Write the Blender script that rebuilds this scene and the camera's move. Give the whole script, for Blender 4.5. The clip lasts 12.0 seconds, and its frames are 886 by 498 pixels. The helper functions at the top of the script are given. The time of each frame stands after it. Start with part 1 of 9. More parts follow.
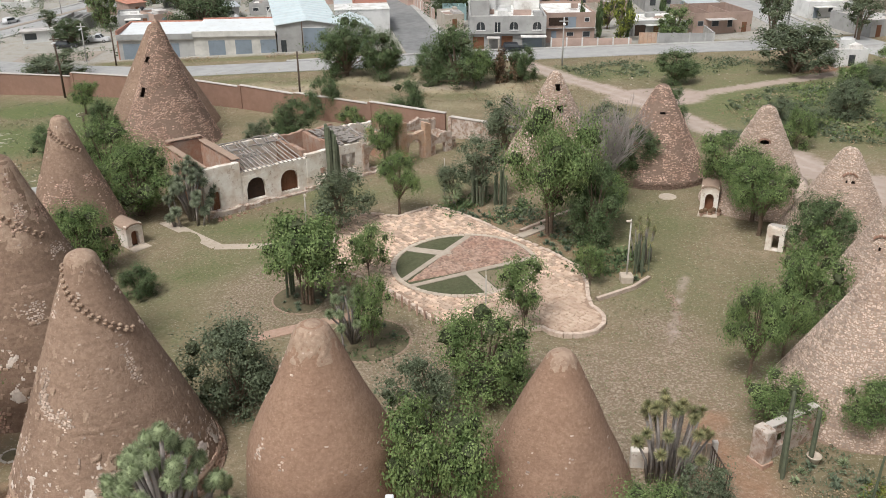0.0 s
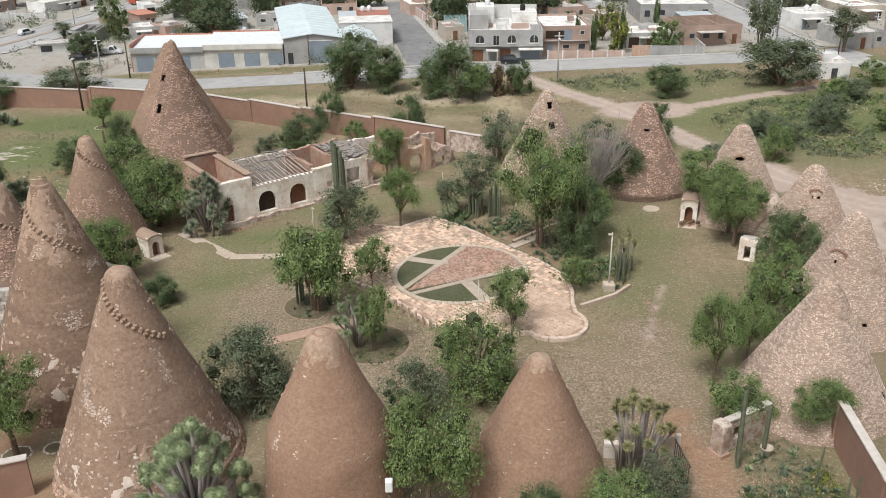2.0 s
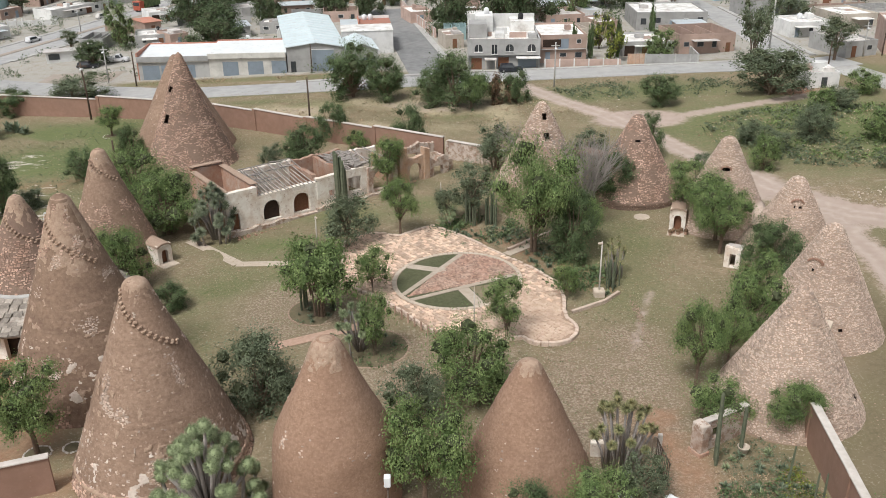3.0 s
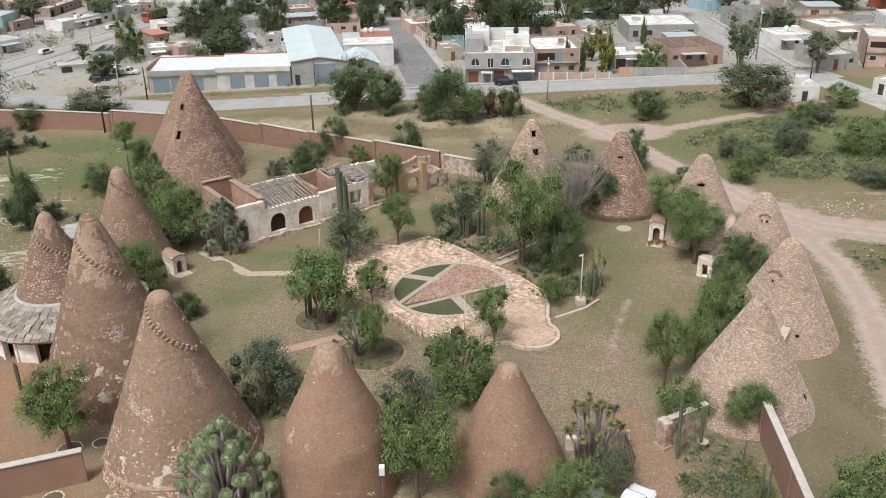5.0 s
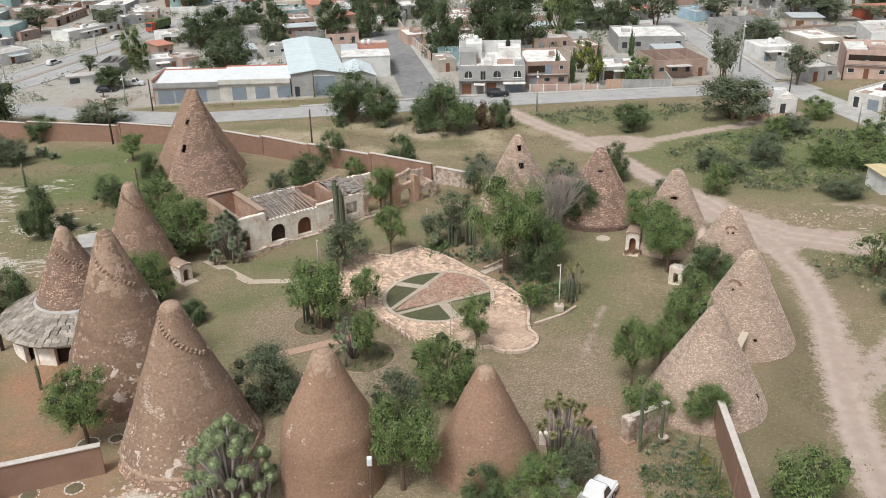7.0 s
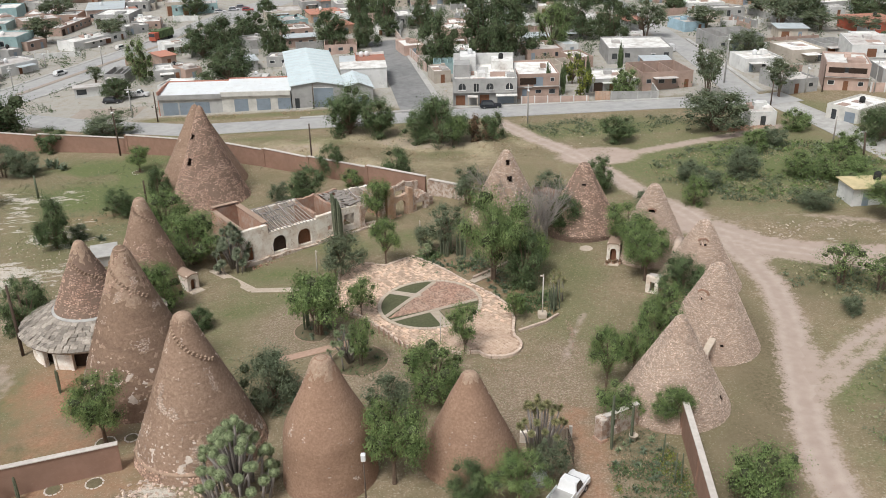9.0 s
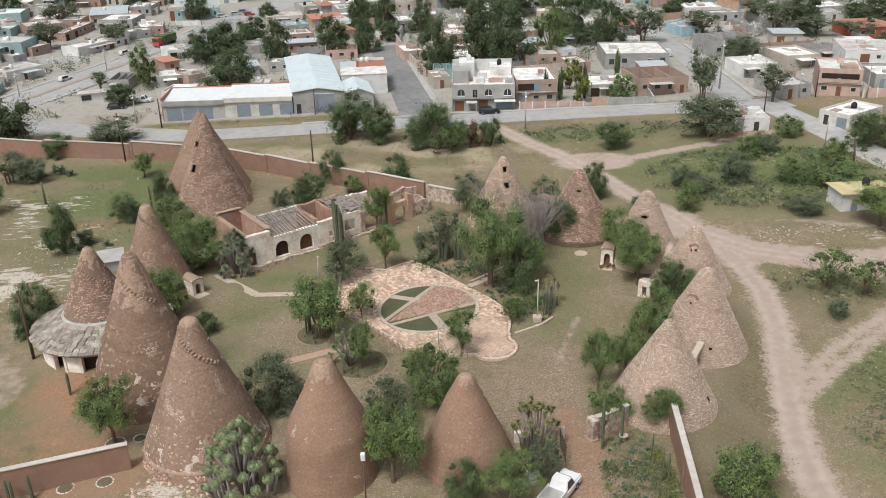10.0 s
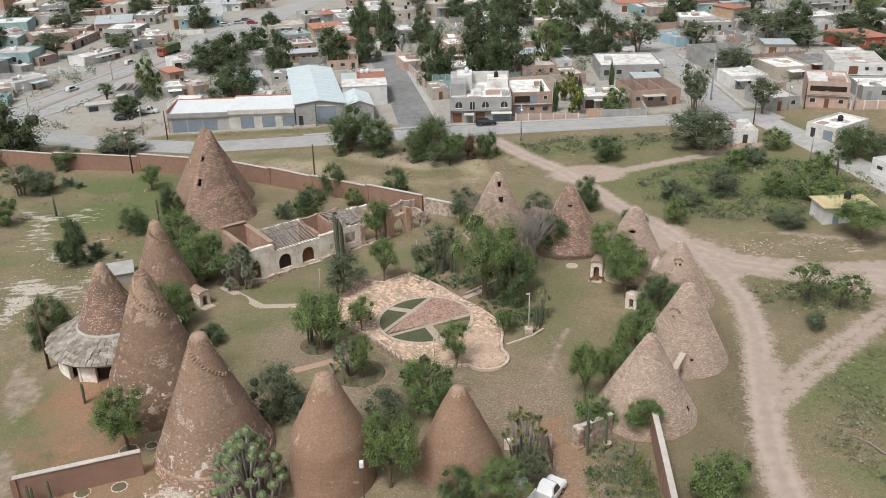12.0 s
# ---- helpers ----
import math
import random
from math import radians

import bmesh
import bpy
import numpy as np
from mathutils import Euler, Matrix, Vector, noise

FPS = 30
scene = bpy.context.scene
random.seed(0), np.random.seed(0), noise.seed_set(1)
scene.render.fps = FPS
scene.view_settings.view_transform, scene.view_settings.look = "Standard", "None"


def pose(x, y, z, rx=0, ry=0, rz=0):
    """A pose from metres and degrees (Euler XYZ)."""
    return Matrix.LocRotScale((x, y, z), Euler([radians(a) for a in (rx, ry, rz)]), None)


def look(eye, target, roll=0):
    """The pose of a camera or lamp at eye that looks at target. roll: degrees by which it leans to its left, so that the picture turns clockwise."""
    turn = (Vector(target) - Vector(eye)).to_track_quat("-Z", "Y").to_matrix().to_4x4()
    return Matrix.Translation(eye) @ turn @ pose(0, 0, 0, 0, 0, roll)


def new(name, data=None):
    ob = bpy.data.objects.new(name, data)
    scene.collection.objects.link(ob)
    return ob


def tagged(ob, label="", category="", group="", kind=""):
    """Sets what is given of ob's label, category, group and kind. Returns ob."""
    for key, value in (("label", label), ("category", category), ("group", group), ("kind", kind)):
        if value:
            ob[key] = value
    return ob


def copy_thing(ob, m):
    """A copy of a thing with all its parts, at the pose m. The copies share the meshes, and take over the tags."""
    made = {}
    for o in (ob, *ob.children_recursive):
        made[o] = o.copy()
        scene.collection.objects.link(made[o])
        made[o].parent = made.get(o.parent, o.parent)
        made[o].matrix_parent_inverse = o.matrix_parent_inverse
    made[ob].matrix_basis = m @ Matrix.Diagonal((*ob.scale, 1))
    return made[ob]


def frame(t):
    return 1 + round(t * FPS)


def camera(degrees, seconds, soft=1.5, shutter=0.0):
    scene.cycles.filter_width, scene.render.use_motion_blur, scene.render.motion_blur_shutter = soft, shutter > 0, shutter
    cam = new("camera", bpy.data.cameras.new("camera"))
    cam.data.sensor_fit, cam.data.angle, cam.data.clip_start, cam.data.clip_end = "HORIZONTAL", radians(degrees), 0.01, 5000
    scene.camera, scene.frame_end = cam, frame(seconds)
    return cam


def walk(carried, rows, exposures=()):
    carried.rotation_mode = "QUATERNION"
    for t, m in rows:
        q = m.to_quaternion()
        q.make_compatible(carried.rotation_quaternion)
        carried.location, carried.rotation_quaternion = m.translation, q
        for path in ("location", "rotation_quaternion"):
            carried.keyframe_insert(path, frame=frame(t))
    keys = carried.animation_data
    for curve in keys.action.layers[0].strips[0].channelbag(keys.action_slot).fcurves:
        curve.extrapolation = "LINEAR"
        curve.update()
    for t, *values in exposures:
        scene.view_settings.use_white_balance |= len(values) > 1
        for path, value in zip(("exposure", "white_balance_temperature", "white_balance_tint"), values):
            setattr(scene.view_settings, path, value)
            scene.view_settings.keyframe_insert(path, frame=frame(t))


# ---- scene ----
cam = camera(54.0, 12.0, soft=0.9)
PATH = [
    (0, (-0.442, -2.707, 32.649), (-0.41, -0.884, 31.827), -0.5),
    (0.5, (-0.388, -3.859, 33.586), (-0.359, -2.037, 32.763), -0.6),
    (1, (-0.227, -5.132, 34.478), (-0.201, -3.31, 33.654), -0.6),
    (1.5, (-0.092, -6.557, 35.352), (-0.067, -4.735, 34.528), -0.6),
    (2, (0.123, -8.157, 36.251), (0.145, -6.334, 35.427), -0.7),
    (2.5, (0.268, -9.626, 37.231), (0.288, -7.803, 36.409), -0.7),
    (3, (0.502, -11.139, 38.364), (0.52, -9.316, 37.542), -0.8),
    (5, (1.475, -17.037, 42.324), (1.485, -15.214, 41.502), -1.0),
    (5.5, (1.746, -18.437, 43.256), (1.756, -16.614, 42.435), -1.0),
    (6, (2.121, -19.905, 44.224), (2.13, -18.082, 43.402), -1.0),
    (6.5, (2.476, -21.386, 45.139), (2.485, -19.562, 44.317), -1.1),
    (7, (2.904, -22.817, 46.12), (2.911, -20.993, 45.298), -1.1),
    (9, (3.988, -28.408, 50.076), (3.995, -26.584, 49.254), -1.2),
    (9.5, (4.192, -29.701, 51.012), (4.198, -27.878, 50.191), -1.2),
    (10, (4.417, -30.957, 51.926), (4.421, -29.133, 51.105), -1.3),
    (10.5, (4.534, -32.204, 52.886), (4.538, -30.38, 52.066), -1.3),
    (11, (4.754, -33.409, 53.754), (4.757, -31.584, 52.935), -1.4),
    (11.5, (4.899, -34.458, 54.624), (4.901, -32.636, 53.801), -1.4),
    (12, (5.215, -34.892, 55.734), (5.215, -33.068, 54.913), -1.4),
]
walk(cam, [(t, look(eye, target, roll)) for t, eye, target, roll in PATH], exposures=((0.0, 0.05), (1.5, 0.1), (5.0, 0.07), (9.0, 0.01), (12.0, -0.07)))
SKY, SUN = 0.131, 2.3


# ---- ground shape ----
UNIT = 1.28  # the plan is drawn in units of 1.28 m and brought to metres at the end

def gz(x, y=0.0):
    """Height of the gently tilted terrain."""
    return 0.03 * max(-90.0, min(90.0, x))


# ---- light ----
world = bpy.data.worlds.new("sky_world")
scene.world = world
world.use_nodes = True
wn, wl = world.node_tree.nodes, world.node_tree.links
wn.clear()
sky = wn.new("ShaderNodeTexSky")
sky.sky_type = "NISHITA"
sky.sun_disc = False
sky.sun_elevation, sky.sun_rotation = radians(58), radians(215)
sky.air_density, sky.dust_density, sky.ozone_density = 1.0, 4.0, 1.0
veil = wn.new("ShaderNodeHueSaturation")
veil.inputs["Saturation"].default_value = 0.3
wbg = wn.new("ShaderNodeBackground")
wbg.inputs["Strength"].default_value = SKY
wout = wn.new("ShaderNodeOutputWorld")
wl.new(sky.outputs[0], veil.inputs["Color"])
wl.new(veil.outputs[0], wbg.inputs["Color"])
wl.new(wbg.outputs[0], wout.inputs["Surface"])
sun = new("sun", bpy.data.lights.new("sun", "SUN"))
sun.data.energy, sun.data.angle, sun.data.color = SUN, radians(14), (0.985, 0.985, 0.965)
az, el = radians(215), radians(58)
sun.matrix_world = look((math.sin(az) * math.cos(el) * 100, math.cos(az) * math.cos(el) * 100, math.sin(el) * 100), (0, 0, 0))


# ---- materials ----
def surf(name, c1, c2, c3=None, scale=1.0, big=0.12, rough=0.9, bump=0.3, island=0.0, rnd=0.0, metal=0.0, fine=6.0, stain=0.5, spec=0.3, fleck=None, strata=None, rubble=None):
    """Two-scale weathered surface: grain between c1 and c2, broad stains of c3, relief, variation per piece."""
    m = bpy.data.materials.new(name)
    m.use_nodes = True
    n, l = m.node_tree.nodes, m.node_tree.links
    b = n["Principled BSDF"]
    b.inputs["Roughness"].default_value, b.inputs["Metallic"].default_value = rough, metal
    b.inputs["Specular IOR Level"].default_value = spec
    geo = n.new("ShaderNodeNewGeometry")

    def nz(s, d=5.0, r=0.6):
        t = n.new("ShaderNodeTexNoise")
        t.inputs["Scale"].default_value, t.inputs["Detail"].default_value, t.inputs["Roughness"].default_value = s, d, r
        l.new(geo.outputs["Position"], t.inputs["Vector"])
        return t.outputs[0]

    def ramp(src, lo, hi):
        r = n.new("ShaderNodeMapRange")
        r.inputs["From Min"].default_value, r.inputs["From Max"].default_value = lo, hi
        l.new(src, r.inputs["Value"])
        return r.outputs[0]

    def mix(fac, a, c):
        x = n.new("ShaderNodeMix")
        x.data_type = "RGBA"
        if isinstance(fac, float):
            x.inputs["Factor"].default_value = fac
        else:
            l.new(fac, x.inputs["Factor"])
        for s, v in ((x.inputs[6], a), (x.inputs[7], c)):
            if isinstance(v, tuple):
                s.default_value = (*v, 1)
            else:
                l.new(v, s)
        return x.outputs[2]

    col = mix(ramp(nz(scale), 0.35, 0.65), c1, c2)
    if c3:
        mm = n.new("ShaderNodeMath")
        mm.operation = "MULTIPLY"
        mm.inputs[1].default_value = stain
        l.new(ramp(nz(big), 0.42, 0.68), mm.inputs[0])
        col = mix(mm.outputs[0], col, c3)
    if fleck:
        fc, fs, fl, fa = fleck
        fm = n.new("ShaderNodeMath")
        fm.operation = "MULTIPLY"
        fm.inputs[1].default_value = fa
        l.new(ramp(nz(fs, 6.0, 0.75), fl, fl + 0.08), fm.inputs[0])
        col = mix(fm.outputs[0], col, fc)
    if strata:
        # level seams and rain streaks of a coat laid in courses
        sc_, ss_, sl_, sa_ = strata
        mp = n.new("ShaderNodeMapping")
        mp.inputs["Scale"].default_value = (0.16, 0.16, 1.0)
        l.new(geo.outputs["Position"], mp.inputs["Vector"])
        st = n.new("ShaderNodeTexNoise")
        st.inputs["Scale"].default_value, st.inputs["Detail"].default_value, st.inputs["Roughness"].default_value = ss_, 7.0, 0.7
        l.new(mp.outputs[0], st.inputs["Vector"])
        sm = n.new("ShaderNodeMath")
        sm.operation = "MULTIPLY"
        sm.inputs[1].default_value = sa_
        l.new(ramp(st.outputs[0], sl_, sl_ + 0.16), sm.inputs[0])
        col = mix(sm.outputs[0], col, sc_)
    cell = None
    if rubble:
        # the rubble core that shows through: uneven stones, some paler
        rs_, rc_, ra_ = rubble
        cell = n.new("ShaderNodeTexVoronoi")
        cell.inputs["Scale"].default_value = rs_
        wv = n.new("ShaderNodeMapping")
        wv.inputs["Scale"].default_value = (1.0, 1.0, 1.25)
        l.new(geo.outputs["Position"], wv.inputs["Vector"])
        l.new(wv.outputs[0], cell.inputs["Vector"])
        sp = n.new("ShaderNodeSeparateColor")
        l.new(cell.outputs["Color"], sp.inputs[0])
        rm = n.new("ShaderNodeMath")
        rm.operation = "MULTIPLY"
        rm.inputs[1].default_value = ra_
        l.new(ramp(sp.outputs[0], 0.45, 0.95), rm.inputs[0])
        col = mix(rm.outputs[0], col, rc_)
    if island or rnd:
        hs = n.new("ShaderNodeHueSaturation")
        src = geo.outputs["Random Per Island"]
        if rnd:
            oi = n.new("ShaderNodeObjectInfo")
            src = oi.outputs["Random"]
        k = max(island, rnd)
        l.new(col, hs.inputs["Color"])
        mr = n.new("ShaderNodeMapRange")
        mr.inputs["To Min"].default_value, mr.inputs["To Max"].default_value = 1 - k, 1 + k
        l.new(src, mr.inputs["Value"])
        l.new(mr.outputs[0], hs.inputs["Value"])
        col = hs.outputs[0]
    l.new(col, b.inputs["Base Color"])
    if bump:
        bp = n.new("ShaderNodeBump")
        bp.inputs["Strength"].default_value, bp.inputs["Distance"].default_value = bump, 0.08
        hgt = nz(fine, 6.0, 0.7)
        if cell:
            sub = n.new("ShaderNodeMath")
            sub.operation = "SUBTRACT"
            l.new(hgt, sub.inputs[0])
            dm = n.new("ShaderNodeMath")
            dm.operation = "MULTIPLY"
            dm.inputs[1].default_value = 0.2
            l.new(cell.outputs["Distance"], dm.inputs[0])
            l.new(dm.outputs[0], sub.inputs[1])
            hgt = sub.outputs[0]
        l.new(hgt, bp.inputs["Height"])
        l.new(bp.outputs[0], b.inputs["Normal"])
    return m


def leafy(name, c1, c2, island=0.5):
    m = surf(name, c1, c2, None, scale=1.0, rough=0.6, bump=0.0, island=island, spec=0.25)
    n, l = m.node_tree.nodes, m.node_tree.links
    b = n["Principled BSDF"]
    tr = n.new("ShaderNodeBsdfTranslucent")
    mx = n.new("ShaderNodeMixShader")
    mx.inputs[0].default_value = 0.22
    src = b.inputs["Base Color"].links[0].from_socket
    l.new(src, tr.inputs["Color"])
    l.new(b.outputs[0], mx.inputs[1])
    l.new(tr.outputs[0], mx.inputs[2])
    l.new(mx.outputs[0], n["Material Output"].inputs["Surface"])
    return m


M = {}
M["mud"] = surf("mud_plaster", (0.24, 0.158, 0.112), (0.34, 0.233, 0.168), (0.19, 0.12, 0.0851), scale=3.6, big=0.18, bump=0.8, fine=8.0, stain=0.6, fleck=((0.501, 0.4, 0.316), 7.0, 0.585, 0.6), strata=((0.175, 0.112, 0.0791), 1.5, 0.5, 0.5), rubble=(4.2, (0.381, 0.27, 0.198), 0.3))
M["mud_dark"] = surf("dark_mud_plaster", (0.197, 0.128, 0.0894), (0.279, 0.189, 0.134), (0.156, 0.0972, 0.0681), scale=3.6, big=0.18, bump=0.8, fine=8.0, stain=0.6, fleck=((0.41, 0.324, 0.252), 7.0, 0.585, 0.6), strata=((0.143, 0.0907, 0.0633), 1.5, 0.5, 0.5), rubble=(4.2, (0.313, 0.219, 0.158), 0.3))
M["mud_red"] = surf("red_mud_plaster", (0.269, 0.165, 0.11), (0.365, 0.235, 0.165), (0.21, 0.125, 0.085), scale=4.5, big=0.3, bump=0.8, fine=9.0, stain=0.5, fleck=((0.499, 0.38, 0.29), 9.0, 0.6, 0.6), strata=((0.214, 0.128, 0.0869), 1.7, 0.5, 0.4), rubble=(5.5, (0.419, 0.28, 0.2), 0.2))
M["mud_pale"] = surf("pale_mud_plaster", (0.311, 0.211, 0.15), (0.399, 0.288, 0.212), (0.259, 0.17, 0.122), scale=3.0, big=0.6, bump=0.7, fleck=((0.561, 0.453, 0.364), 7.0, 0.57, 0.55), rubble=(4.5, (0.477, 0.355, 0.263), 0.4))
M["stone_pale"] = surf("pale_stone", (0.437, 0.337, 0.272), (0.57, 0.467, 0.392), (0.332, 0.238, 0.186), scale=3.0, big=0.25, bump=0.4, island=0.36, stain=0.5)
M["stone_red"] = surf("reddish_stone", (0.355, 0.23, 0.173), (0.521, 0.376, 0.297), (0.281, 0.165, 0.119), scale=1.6, big=0.45, bump=0.4, island=0.45, stain=0.6)
M["mortar"] = surf("stone_mortar", (0.323, 0.231, 0.174), (0.409, 0.297, 0.228), (0.275, 0.189, 0.139), scale=6.0, bump=0.6)
M["mortar_red"] = surf("red_mortar", (0.197, 0.136, 0.103), (0.258, 0.18, 0.139), (0.166, 0.108, 0.0809), scale=6.0, bump=0.6)
M["whitewash"] = surf("flaked_whitewash", (0.50, 0.42, 0.36), (0.64, 0.56, 0.49), (0.40, 0.30, 0.24), scale=4.0, big=1.2, bump=0.5)
# near-black that puts the shade of openings and interiors into the colour
M["void"] = surf("recess_shade", (0.03, 0.02, 0.015), (0.05, 0.03, 0.02), scale=3.0)
M["adobe_wall"] = surf("painted_adobe_wall", (0.275, 0.165, 0.12), (0.325, 0.2, 0.15), (0.23, 0.145, 0.108), scale=0.9, big=0.2, bump=0.25, fleck=((0.40, 0.29, 0.22), 3.0, 0.6, 0.35))
M["flaked"] = surf("flaked_plaster", (0.50, 0.42, 0.36), (0.60, 0.52, 0.45), (0.33, 0.22, 0.165), scale=1.5, big=0.9, stain=1.0, bump=0.6, fleck=((0.30, 0.195, 0.14), 1.8, 0.5, 0.85))
M["cap"] = surf("cream_wall_cap", (0.50, 0.455, 0.41), (0.60, 0.555, 0.51), (0.38, 0.33, 0.29), scale=2.0, bump=0.3)
M["plaster"] = surf("old_white_plaster", (0.76, 0.7, 0.62), (0.86, 0.81, 0.745), (0.6, 0.48, 0.38), scale=1.3, big=0.7, bump=0.5, stain=0.9, fleck=((0.42, 0.29, 0.21), 2.2, 0.57, 0.75), strata=((0.55, 0.44, 0.35), 1.4, 0.55, 0.45))
M["brick"] = surf("broken_brickwork", (0.34, 0.19, 0.13), (0.43, 0.265, 0.19), (0.45, 0.38, 0.32), scale=3.0, big=0.9, bump=0.7, stain=0.7, island=0.25, fleck=((0.22, 0.13, 0.09), 3.0, 0.56, 0.7))
M["orange"] = surf("orange_plaster", (0.44, 0.275, 0.18), (0.52, 0.345, 0.235), (0.50, 0.41, 0.34), scale=1.0, big=0.6, stain=0.9, fleck=((0.32, 0.2, 0.14), 2.5, 0.55, 0.8))
M["old_wood"] = surf("grey_weathered_timber", (0.27, 0.24, 0.215), (0.38, 0.345, 0.315), (0.17, 0.145, 0.125), scale=4.0, big=0.8, island=0.4)
M["door_wood"] = surf("brown_door_wood", (0.16, 0.075, 0.04), (0.21, 0.10, 0.06), scale=5.0)
M["paving"] = surf("pink_paving_stone", (0.54, 0.39, 0.29), (0.69, 0.535, 0.42), (0.43, 0.29, 0.21), scale=1.6, big=0.55, bump=0.4, island=0.3, stain=0.5)
M["paving_grey"] = surf("grey_pink_cobble", (0.35, 0.24, 0.185), (0.43, 0.31, 0.245), (0.42, 0.22, 0.16), scale=1.5, big=0.6, bump=0.4, island=0.3, stain=0.5)
M["joint"] = surf("paving_joint", (0.32, 0.22, 0.16), (0.40, 0.285, 0.21), (0.26, 0.175, 0.125), scale=3.0)
M["kerb"] = surf("pale_kerb_stone", (0.43, 0.36, 0.29), (0.53, 0.45, 0.37), (0.36, 0.29, 0.22), scale=2.0, island=0.2, bump=0.4)
M["lawn"] = surf("short_lawn", (0.075, 0.082, 0.042), (0.105, 0.112, 0.058), (0.13, 0.12, 0.07), scale=3.0, big=0.6, bump=0.6, fine=25.0)
M["lawn_dry"] = surf("dry_lawn", (0.21, 0.17, 0.105), (0.28, 0.23, 0.155), (0.16, 0.145, 0.085), scale=3.0, big=0.6, bump=0.6, fine=25.0)
M["bed"] = surf("bed_soil", (0.26, 0.145, 0.095), (0.33, 0.20, 0.13), (0.16, 0.12, 0.07), scale=1.5, big=0.5, bump=0.6)
M["brickpath"] = surf("brick_path", (0.39, 0.255, 0.19), (0.47, 0.325, 0.25), (0.33, 0.215, 0.165), scale=3.0, island=0.2)
M["asphalt"] = surf("worn_asphalt", (0.31, 0.308, 0.303), (0.385, 0.38, 0.373), (0.43, 0.415, 0.39), scale=0.6, big=0.08, bump=0.2, stain=0.5)
M["asphalt_dark"] = surf("dark_asphalt", (0.17, 0.17, 0.17), (0.23, 0.23, 0.228), (0.30, 0.295, 0.285), scale=0.6, big=0.1, bump=0.2, stain=0.5)
M["concrete"] = surf("concrete", (0.38, 0.37, 0.352), (0.47, 0.46, 0.44), (0.29, 0.275, 0.255), scale=0.9, big=0.3, bump=0.2, stain=0.6)
M["bark"] = surf("bark", (0.13, 0.09, 0.065), (0.20, 0.145, 0.105), (0.10, 0.07, 0.05), scale=5.0, bump=0.6)
M["grey_bark"] = surf("dead_grey_branch", (0.25, 0.22, 0.2), (0.34, 0.305, 0.28), (0.19, 0.165, 0.15), scale=5.0, bump=0.4)
# wide span between the two greens paints bright and shaded lobes into the crowns
M["leaf"] = leafy("leaves_green", (0.101, 0.157, 0.054), (0.237, 0.308, 0.117), 0.32)
M["leaf_dark"] = leafy("leaves_dark", (0.0657, 0.103, 0.0456), (0.159, 0.211, 0.0922), 0.34)
# dark green-brown that paints the shade inside the crowns onto their hearts
M["twigs"] = surf("crown_heart_shade", (0.05, 0.062, 0.03), (0.085, 0.1, 0.048), (0.06, 0.05, 0.035), scale=6.0, big=1.5, bump=0.8)
M["leaf_town"] = leafy("leaves_town_trees", (0.066, 0.098, 0.046), (0.122, 0.162, 0.077), 0.3)
M["leaf_grey"] = leafy("leaves_grey_green", (0.112, 0.14, 0.082), (0.172, 0.202, 0.125), 0.35)
M["leaf_lime"] = leafy("leaves_lime", (0.16, 0.19, 0.035), (0.22, 0.24, 0.05))
M["leaf_red"] = leafy("leaves_reddish", (0.12, 0.075, 0.048), (0.16, 0.105, 0.06))
M["cactus"] = surf("cactus_skin", (0.09, 0.108, 0.068), (0.135, 0.155, 0.1), (0.17, 0.155, 0.115), scale=3.0, bump=0.4)
M["bed_dark"] = surf("dark_soil_and_floor_shade", (0.13, 0.105, 0.065), (0.175, 0.145, 0.09), (0.10, 0.10, 0.05), scale=3.0, big=0.8, bump=0.6)
M["agave"] = surf("agave_blade", (0.115, 0.145, 0.092), (0.17, 0.205, 0.135), scale=3.0, island=0.35, bump=0.0)
M["yucca"] = surf("yucca_blade", (0.175, 0.215, 0.11), (0.265, 0.305, 0.175), scale=2.0, island=0.35, bump=0.0)
M["yucca_grey"] = surf("grey_yucca_blade", (0.16, 0.185, 0.115), (0.25, 0.28, 0.19), scale=2.0, island=0.35, bump=0.0)
M["yucca_dark"] = surf("yucca_dry_blade", (0.156, 0.176, 0.0813), (0.312, 0.28, 0.138), scale=2.0, island=0.45, bump=0.0)
M["dry"] = surf("dry_thatch", (0.30, 0.22, 0.14), (0.38, 0.29, 0.19), scale=4.0, island=0.3)
M["thatch"] = surf("grey_slab_roof", (0.245, 0.204, 0.168), (0.323, 0.276, 0.231), (0.198, 0.162, 0.13), scale=2.6, big=0.6, bump=0.8, rnd=0.1, stain=0.8)
M["slab"] = surf("lichened_roof_slab", (0.27, 0.235, 0.2), (0.40, 0.355, 0.305), (0.21, 0.18, 0.15), scale=3.5, big=0.9, bump=0.8, rnd=0.3, stain=0.6)
M["pole"] = surf("dark_pole_timber", (0.075, 0.052, 0.04), (0.11, 0.08, 0.06), scale=4.0)
M["white_metal"] = surf("white_painted_metal", (0.72, 0.73, 0.74), (0.78, 0.79, 0.8), (0.6, 0.6, 0.6), scale=0.8, rough=0.35, bump=0.0, spec=0.5)
M["glass"] = surf("dark_window_glass", (0.03, 0.035, 0.04), (0.06, 0.065, 0.07), scale=0.6, rough=0.12, bump=0.0, spec=0.6)
M["tyre"] = surf("black_rubber", (0.02, 0.02, 0.02), (0.035, 0.035, 0.035), scale=6.0, rough=0.8)
M["chrome"] = surf("bare_metal", (0.45, 0.45, 0.46), (0.55, 0.55, 0.55), scale=2.0, rough=0.35, metal=0.8, bump=0.0)


